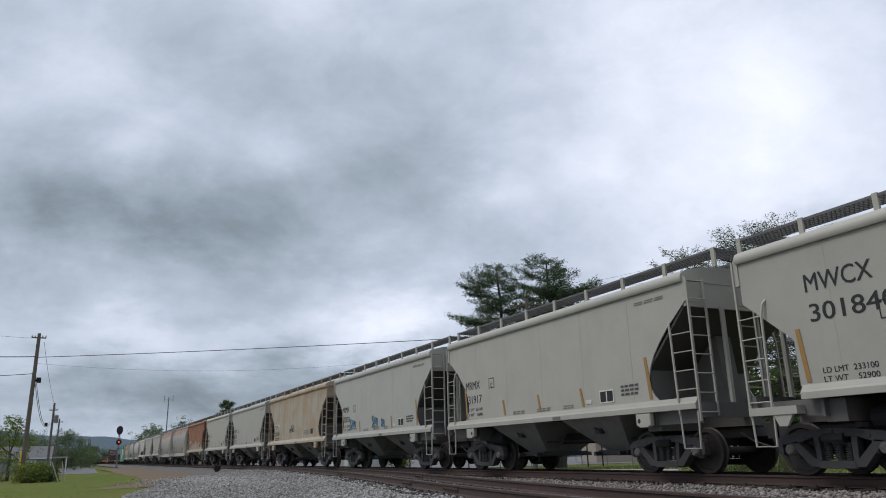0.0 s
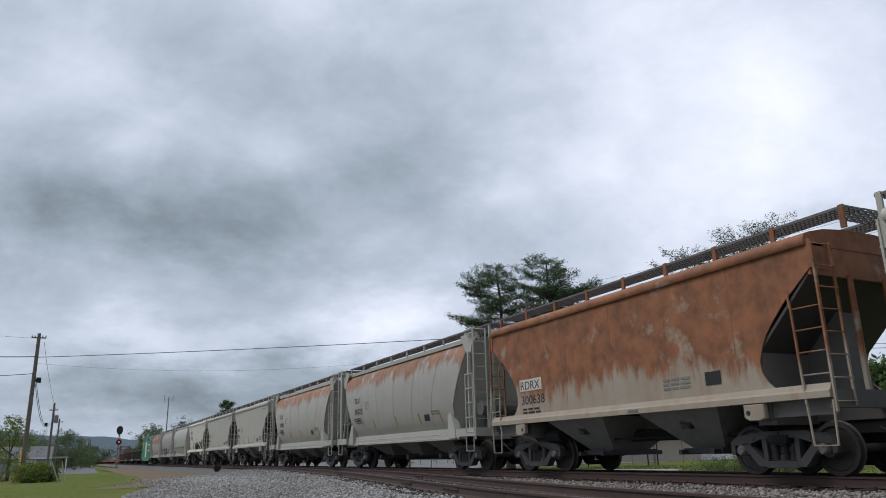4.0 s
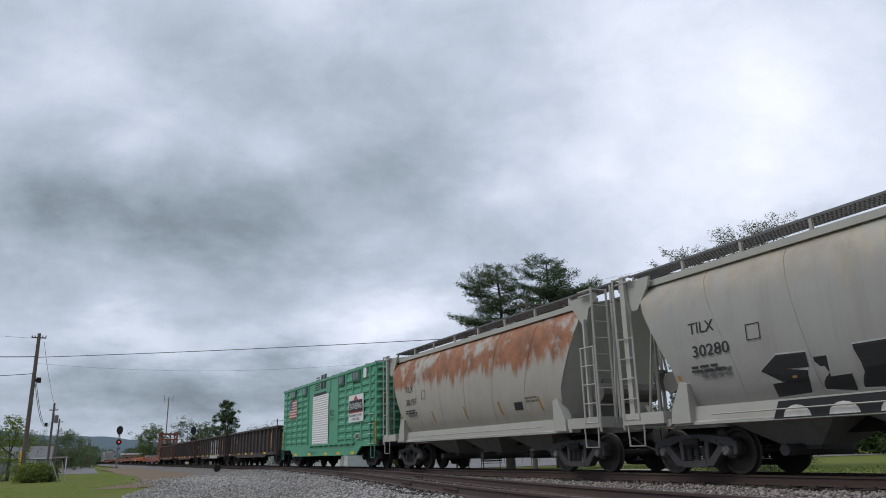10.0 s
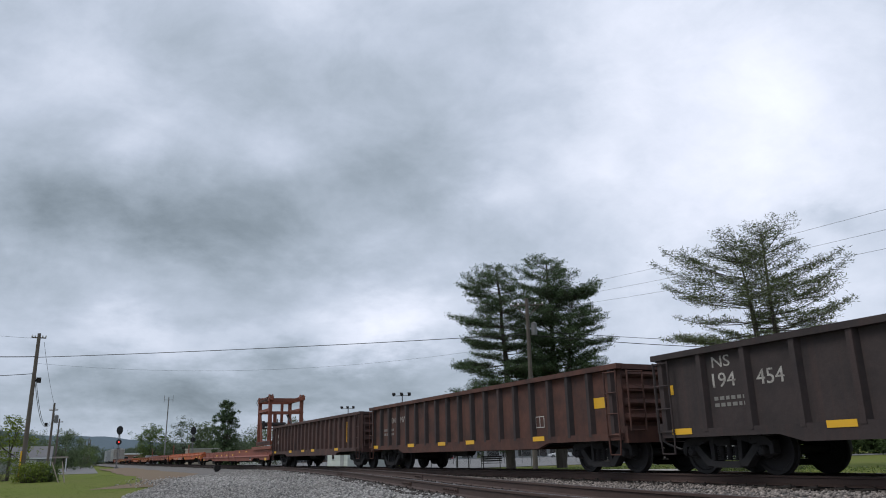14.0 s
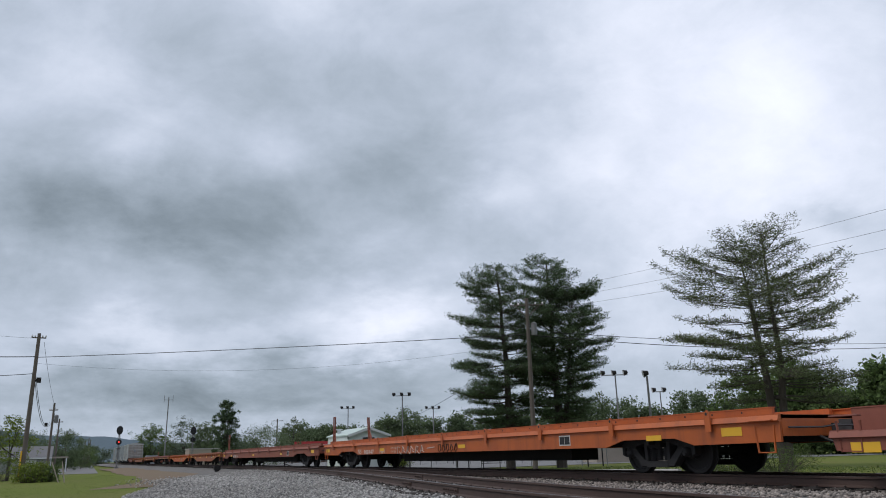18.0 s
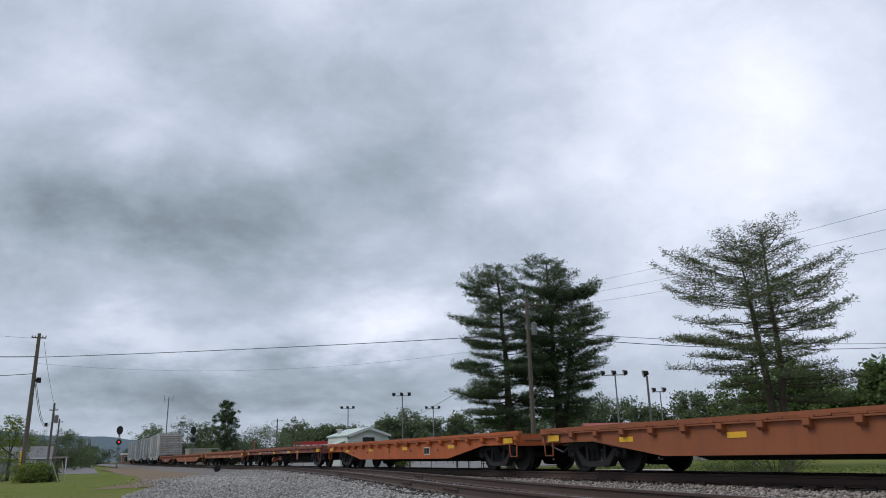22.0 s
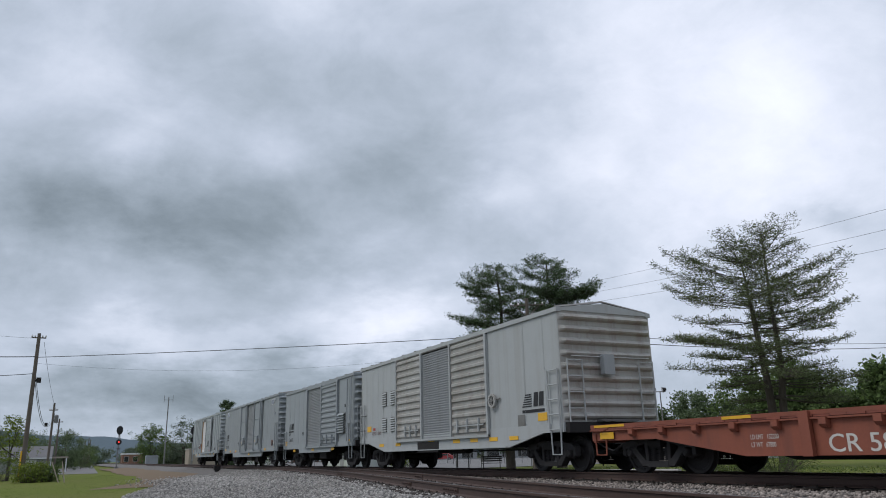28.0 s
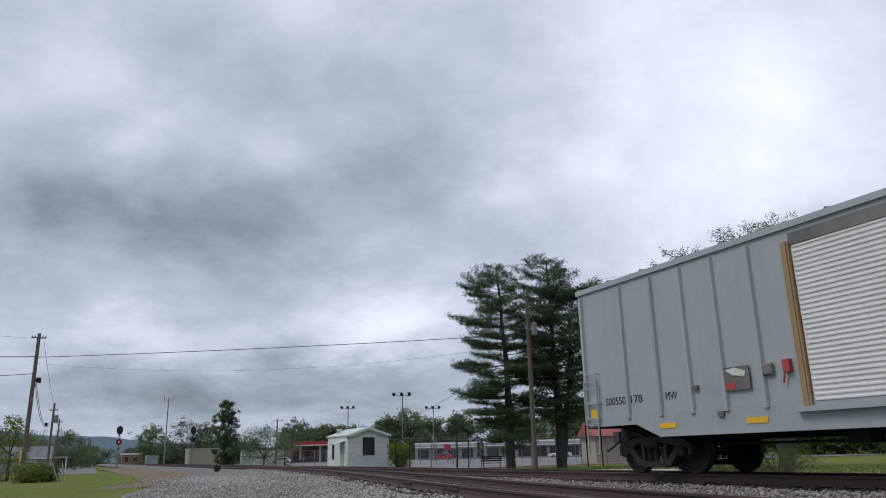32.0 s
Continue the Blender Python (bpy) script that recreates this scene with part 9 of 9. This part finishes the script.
part("parapet", Shape().box(-3.6, 3.6, -0.1, 6.1, 3.6, 3.85), M["concrete"], tan)
redb = thing("brick_building", "distant red brick building up the line", "building", (22.5, 335, -1.0))
part("wall", Shape().box(-4, 4, 0, 10, 0, 4.2), M["brickwall"], redb)
part("parapet", Shape().box(-4.2, 4.2, -0.2, 10.2, 4.2, 4.8), M["plainwhite"], redb)
for i in range(2):
    opening(redb, "window", "y", -3.2 + i * 3.4, -1.6 + i * 3.4, 1.4, 3.4, -0.02, M["glass"], M["plainwhite"])


def shopfront(label, base, turn, length, height, wall, roof, bays):
    ob = thing("shop", label, "shop", base, "shops behind the park", turn=turn)
    part("wall", Shape().box(0, length, 0, 8, 0, height), M[wall], ob)
    part("parapet", Shape().box(-0.1, length + 0.1, -0.12, 8.1, height, height + 0.35), M[roof], ob)
    part("canopy", Shape().box(0, length, -1.4, 0, height - 0.75, height - 0.55), M["plainwhite"], ob)
    for i in range(bays):
        a = 0.5 + i * (length - 0.6) / bays
        opening(ob, "shop_window", "y", a, a + (length - 0.6) / bays - 0.7, 0.5, height - 1.0, -0.02, M["glass"], M["plainwhite"])
    return ob


# white shops given grey wall colour, which imitates haze over the distance
shopfront("row of low white shops with glass fronts", (65, 146, -0.85), -28, 13, 3.4, "grey_wall", "plainwhite", 4)
shopfront("low white shops with dark glass fronts", (78, 139.6, -0.85), -31, 24, 3.5, "grey_wall", "plainwhite", 7)
hall = thing("red_roofed_hall", "low hall with a dull red pitched roof", "building", (44.4, 57.8, -0.75), turn=-24)
part("wall", Shape().box(0, 10, 0, 6, 0, 2.6), M["tan_wall"], hall)
part("roof", Shape().prism([(-0.5, 2.6), (6.5, 2.6), (3.0, 3.9)], "x", -0.4, 10.4), M["red_roof"], hall)
hall2 = thing("white_roofed_hall", "low building with a flat white roof", "building", (53.5, 54.5, -0.75), turn=-33)
part("wall", Shape().box(0, 6, 0, 6, 0, 3.4), M["plainwhite"], hall2)
part("roof", Shape().box(-0.2, 6.2, -0.3, 6.2, 3.4, 3.65), M["plainwhite"], hall2)
part("roof_unit", Shape().box(2, 3, 1, 2, 3.65, 4.1), M["steelpost"], hall2)


# ---- park edge ----
def fence_line(label, a, b, n, height):
    ob = thing("chain_link_fence", label, "fence", (0, 0, 0), "park fences")
    a, b = Vector(a), Vector(b)
    for i in range(n + 1):
        p = a.lerp(b, i / n)
        part("post", Shape().tube(p, p + Vector((0, 0, height)), 0.035, 6), M["steelpost"], ob)
    up = Vector((0, 0, height))
    part("top_rail", Shape().tube(a + up, b + up, 0.014, 6), M["steelpost"], ob)
    mesh_ = Shape()
    L = (b - a).length
    m = int(L / 0.22)
    for i in range(m):
        f0 = a.lerp(b, i / m)
        for g in (1, -1):
            f1 = a.lerp(b, max(0, min(1, i / m + g * height / L)))
            mesh_.tube(f0, f1 + up, 0.0028, 3)
    part("wire_mesh", mesh_, M["steelpost"], ob)["kind"] = "stuff"
    return ob


fence_line("grey chain-link fence along the park", (25.0, 53.12, -0.62), (42, 44, -0.62), 10, 2.2)
fence_line("tall chain-link fence round the court", (28, 84, -0.7), (48, 66, -0.7), 14, 3.0)
fence_line("low chain-link fence beside the shed", (22.5, 90, -0.7), (27.6, 84, -0.7), 5, 2.0)
for x, y, w, h in ((27.6, 52.8, 0.9, 2.9), (34.6, 45.2, 1.1, 2.9), (37.4, 42.2, 0.7, 2.6), (24.9, 58.5, 1.2, 2.4)):
    g = thing("gate_frame", "dark steel gate frame in the park fence", "gate", (x, y, -0.62), "park gates")
    for k in (-1, 1):
        part("post", Shape().tube((k * w / 2 * 0.85, -k * w / 2 * 0.5, 0), (k * w / 2 * 0.85, -k * w / 2 * 0.5, h), 0.05, 6), M["under"], g)
    part("top_bar", Shape().tube((-w / 2 * 0.85, w / 2 * 0.5, h), (w / 2 * 0.85, -w / 2 * 0.5, h), 0.04, 6), M["under"], g)
bench = thing("bench", "dark slatted park bench by the fence", "bench", (27.2, 47.6, -0.62), turn=-30)
for i in range(4):
    part("seat_slat", Shape().box(-0.75, 0.75, 0.05 + i * 0.11, 0.14 + i * 0.11, 0.42, 0.46), M["under"], bench)
for i in range(3):
    part("back_slat", Shape().box(-0.75, 0.75, 0.50, 0.54, 0.55 + i * 0.14, 0.65 + i * 0.14), M["under"], bench)
for k in (-0.6, 0.6):
    part("leg", Shape().box(k - 0.03, k + 0.03, 0.05, 0.52, 0, 0.42).box(k - 0.03, k + 0.03, 0.48, 0.54, 0.4, 0.95), M["under"], bench)
sgn = thing("roadside_sign", "small red square sign on a post", "sign", (42.0, 84.5, -0.7))
part("post", Shape().tube((0, 0, 0), (0, 0, 2.0), 0.05, 6), M["steelpost"], sgn)
part("board", Shape().box(-0.45, 0.45, -0.05, 0.05, 1.7, 2.4), M["redpaint"], sgn)
slab = thing("concrete_kerb", "long low concrete kerb beside the main track", "kerb", (17.0, 24.2, -0.62), turn=-62)
for i in range(3):
    part("block", Shape().prism([(-0.2, 0), (0.2, 0), (0.2, 0.42), (0.16, 0.46), (-0.16, 0.46), (-0.2, 0.42)], "x", -4.5 + i * 3.0, -1.52 + i * 3.0), M["concrete"], slab)


def parked_car(label, base, turn, paint):
    car = thing("parked_car", label, "car", base, "parked cars", turn=turn)
    body = [(-2.2, 0.35), (2.15, 0.35), (2.2, 0.62), (2.0, 0.80), (1.0, 0.92), (0.35, 1.38), (-1.1, 1.42), (-1.75, 0.98), (-2.2, 0.90)]
    part("body", Shape().loft([[(a, y, 0.35 + (b - 0.35) * f) for a, b in body] for y, f in ((-0.85, 0.92), (-0.78, 1.0), (0.78, 1.0), (0.85, 0.92))]), M[paint], car)
    for y in (-0.86, 0.86):
        part("side_window", Shape().prism([(0.8, 0.95), (0.3, 1.28), (-1.0, 1.32), (-1.5, 0.98)], "y", y - 0.006, y + 0.006), M["glass"], car)
        for x in (-1.4, 1.35):
            w = part("wheel", Shape().tube((x, y - 0.09, 0.32), (x, y + 0.09, 0.32), 0.32, 14), M["black"], car)
            part("rim", Shape().tube((x, y - 0.10, 0.32), (x, y + 0.10, 0.32), 0.18, 10), M["steelpost"], w)
    part("windscreen", Shape().add([(1.0, -0.7, 0.94), (1.0, 0.7, 0.94), (0.37, 0.68, 1.385), (0.37, -0.68, 1.385)], [(0, 1, 2, 3)]), M["glass"], car)
    return car


for lab, x, y, turn, paint in (("red parked car seen across the park", 66, 135, 150, "carred"), ("white parked car seen across the park", 85, 122, 150, "plainwhite"), ("white parked car beyond the fence", 93, 115, 150, "plainwhite"), ("white parked car under the canopy", 39.5, 158, 165, "plainwhite"), ("dark parked car under the canopy", 45.0, 158, 165, "cardark"),
                             ("red parked car across the grass", 96.0, 62.0, 160, "carred"), ("dark parked car across the grass", 88, 52.0, 160, "cardark"), ("silver parked car near the hall", 60.5, 70.0, 150, "steelblue")):
    parked_car(lab, (x, y, -0.62 - 0.0012 * max(0, y - 60)), turn, paint)

# shrubs and weeds
def shrub(label, base, h, r, leaf, seed, n=60, size=0.06, long=2.0):
    rng = random.Random(seed)
    ob = thing("shrub", label, "shrub", base, "shrubs")
    stems, spots = Shape(), []
    for i in range(n):
        a, u = i * 2.39996, (i + 0.5) / n
        p = Vector((math.cos(a) * r * math.sqrt(rng.random()), math.sin(a) * r * math.sqrt(rng.random()), h * (0.15 + 0.85 * rng.random() ** 0.8)))
        stems.tube((p.x * 0.25, p.y * 0.25, 0), p, 0.012, 3, 0.005)
        spots.append(p)
    part("stem", stems, M["bark"], ob)
    part("leaves", blades("leaves", spots, size, 16, leaf, (r * 0.14, r * 0.14, h * 0.1), seed, long), None, ob)
    return ob


shrub("yellow-green shrub at the foot of the pole", (-2.2, 53.2, -0.66), 1.15, 1.0, M["lime"], 3, 150, 0.07)
shrub("dark green shrub beside the pole", (-1.3, 54.5, -0.66), 1.0, 0.7, M["leaves"], 4, 110, 0.07)
shrub("dark bush beside the house", (-4.4, 60.0, -0.66), 1.5, 1.4, M["leaves_dark"], 5)
shrub("light green bush beside the white shed", (25.0, 59.4, -0.66), 2.0, 1.0, M["lime"], 6, 170, 0.085)
shrub("tall weeds on the grass bank", (26.2, 22.2, -0.64), 1.0, 1.7, M["weeds"], 7, 110, 0.022, 14.0)
shrub("tall weeds on the grass bank", (24.2, 22.8, -0.64), 0.7, 1.3, M["weeds"], 8, 80, 0.022, 13.0)
shrub("low bush across the grass", (34.5, 20.5, -0.64), 1.0, 1.2, M["leaves_dark"], 9)
shrub("round bush across the grass", (40.5, 25.5, -0.64), 1.4, 1.6, M["leaves"], 10, 80)
for x0, x1 in ((-0.55, -0.15), (-0.25, 0.05)):
    st = thing("marker_stake", "leaning pale timber marker stake in the grass", "stake", (x0, 51.0, -0.64), "marker stakes")
    part("stake", Shape().tube((0, 0, 0), (x0 * 0.9, 0.1, 1.25), 0.035, 5), M["tan_wall"], st)


rg = np.random.default_rng(12)
tuft = np.stack([rg.uniform(18, 36, 1500), rg.uniform(12, 42, 1500), np.full(1500, -0.60)], 1)
left = np.stack([rg.uniform(-9, 4.0, 1500), 25 + 50 * rg.random(1500) ** 1.5, np.full(1500, -0.60)], 1)
left = left[left[:, 0] < np.array([min(bed_edge(y) - 0.4, 3.6) for y in left[:, 1]])]
tagged(new("grass_blades", blades("grass_blades", tuft, 0.035, 14, M["weeds"], (0.5, 0.5, 0.02), 3, 4.0)), "tufts of green grass behind the railway", "grass", kind="stuff")
tagged(new("grass_blades", blades("grass_blades", left, 0.012, 16, M["weeds"], (0.5, 0.6, 0.01), 4, 4.0)), "tufts of green grass beside the gravel lot", "grass", kind="stuff")


# ---- what moves: the train rolls by at a steady pace, its wheels turning ----
def motions():
    for car, y in CARS:
        walk(car, [(t, pose(TRACK, y - SPEED * t, 0)) for t in (0.0, 8.0, 16.0, 24.0, 32.0)])
    rate = math.degrees(SPEED / 0.455)
    for which, off in ((-1, -HALF_BASE), (1, HALF_BASE)):
        mine = [w for w, k in AXLES if k == which]
        lead = mine[0]
        walk(lead, [(i / 30, pose(0, off, 0.46, rate * i / 30)) for i in range(961)])
        # every like axle turns alike: the others share the same keys
        for w in mine[1:]:
            w.rotation_mode = "QUATERNION"
            w.animation_data_create()
            w.animation_data.action = lead.animation_data.action
            w.animation_data.action_slot = lead.animation_data.action_slot


motions()
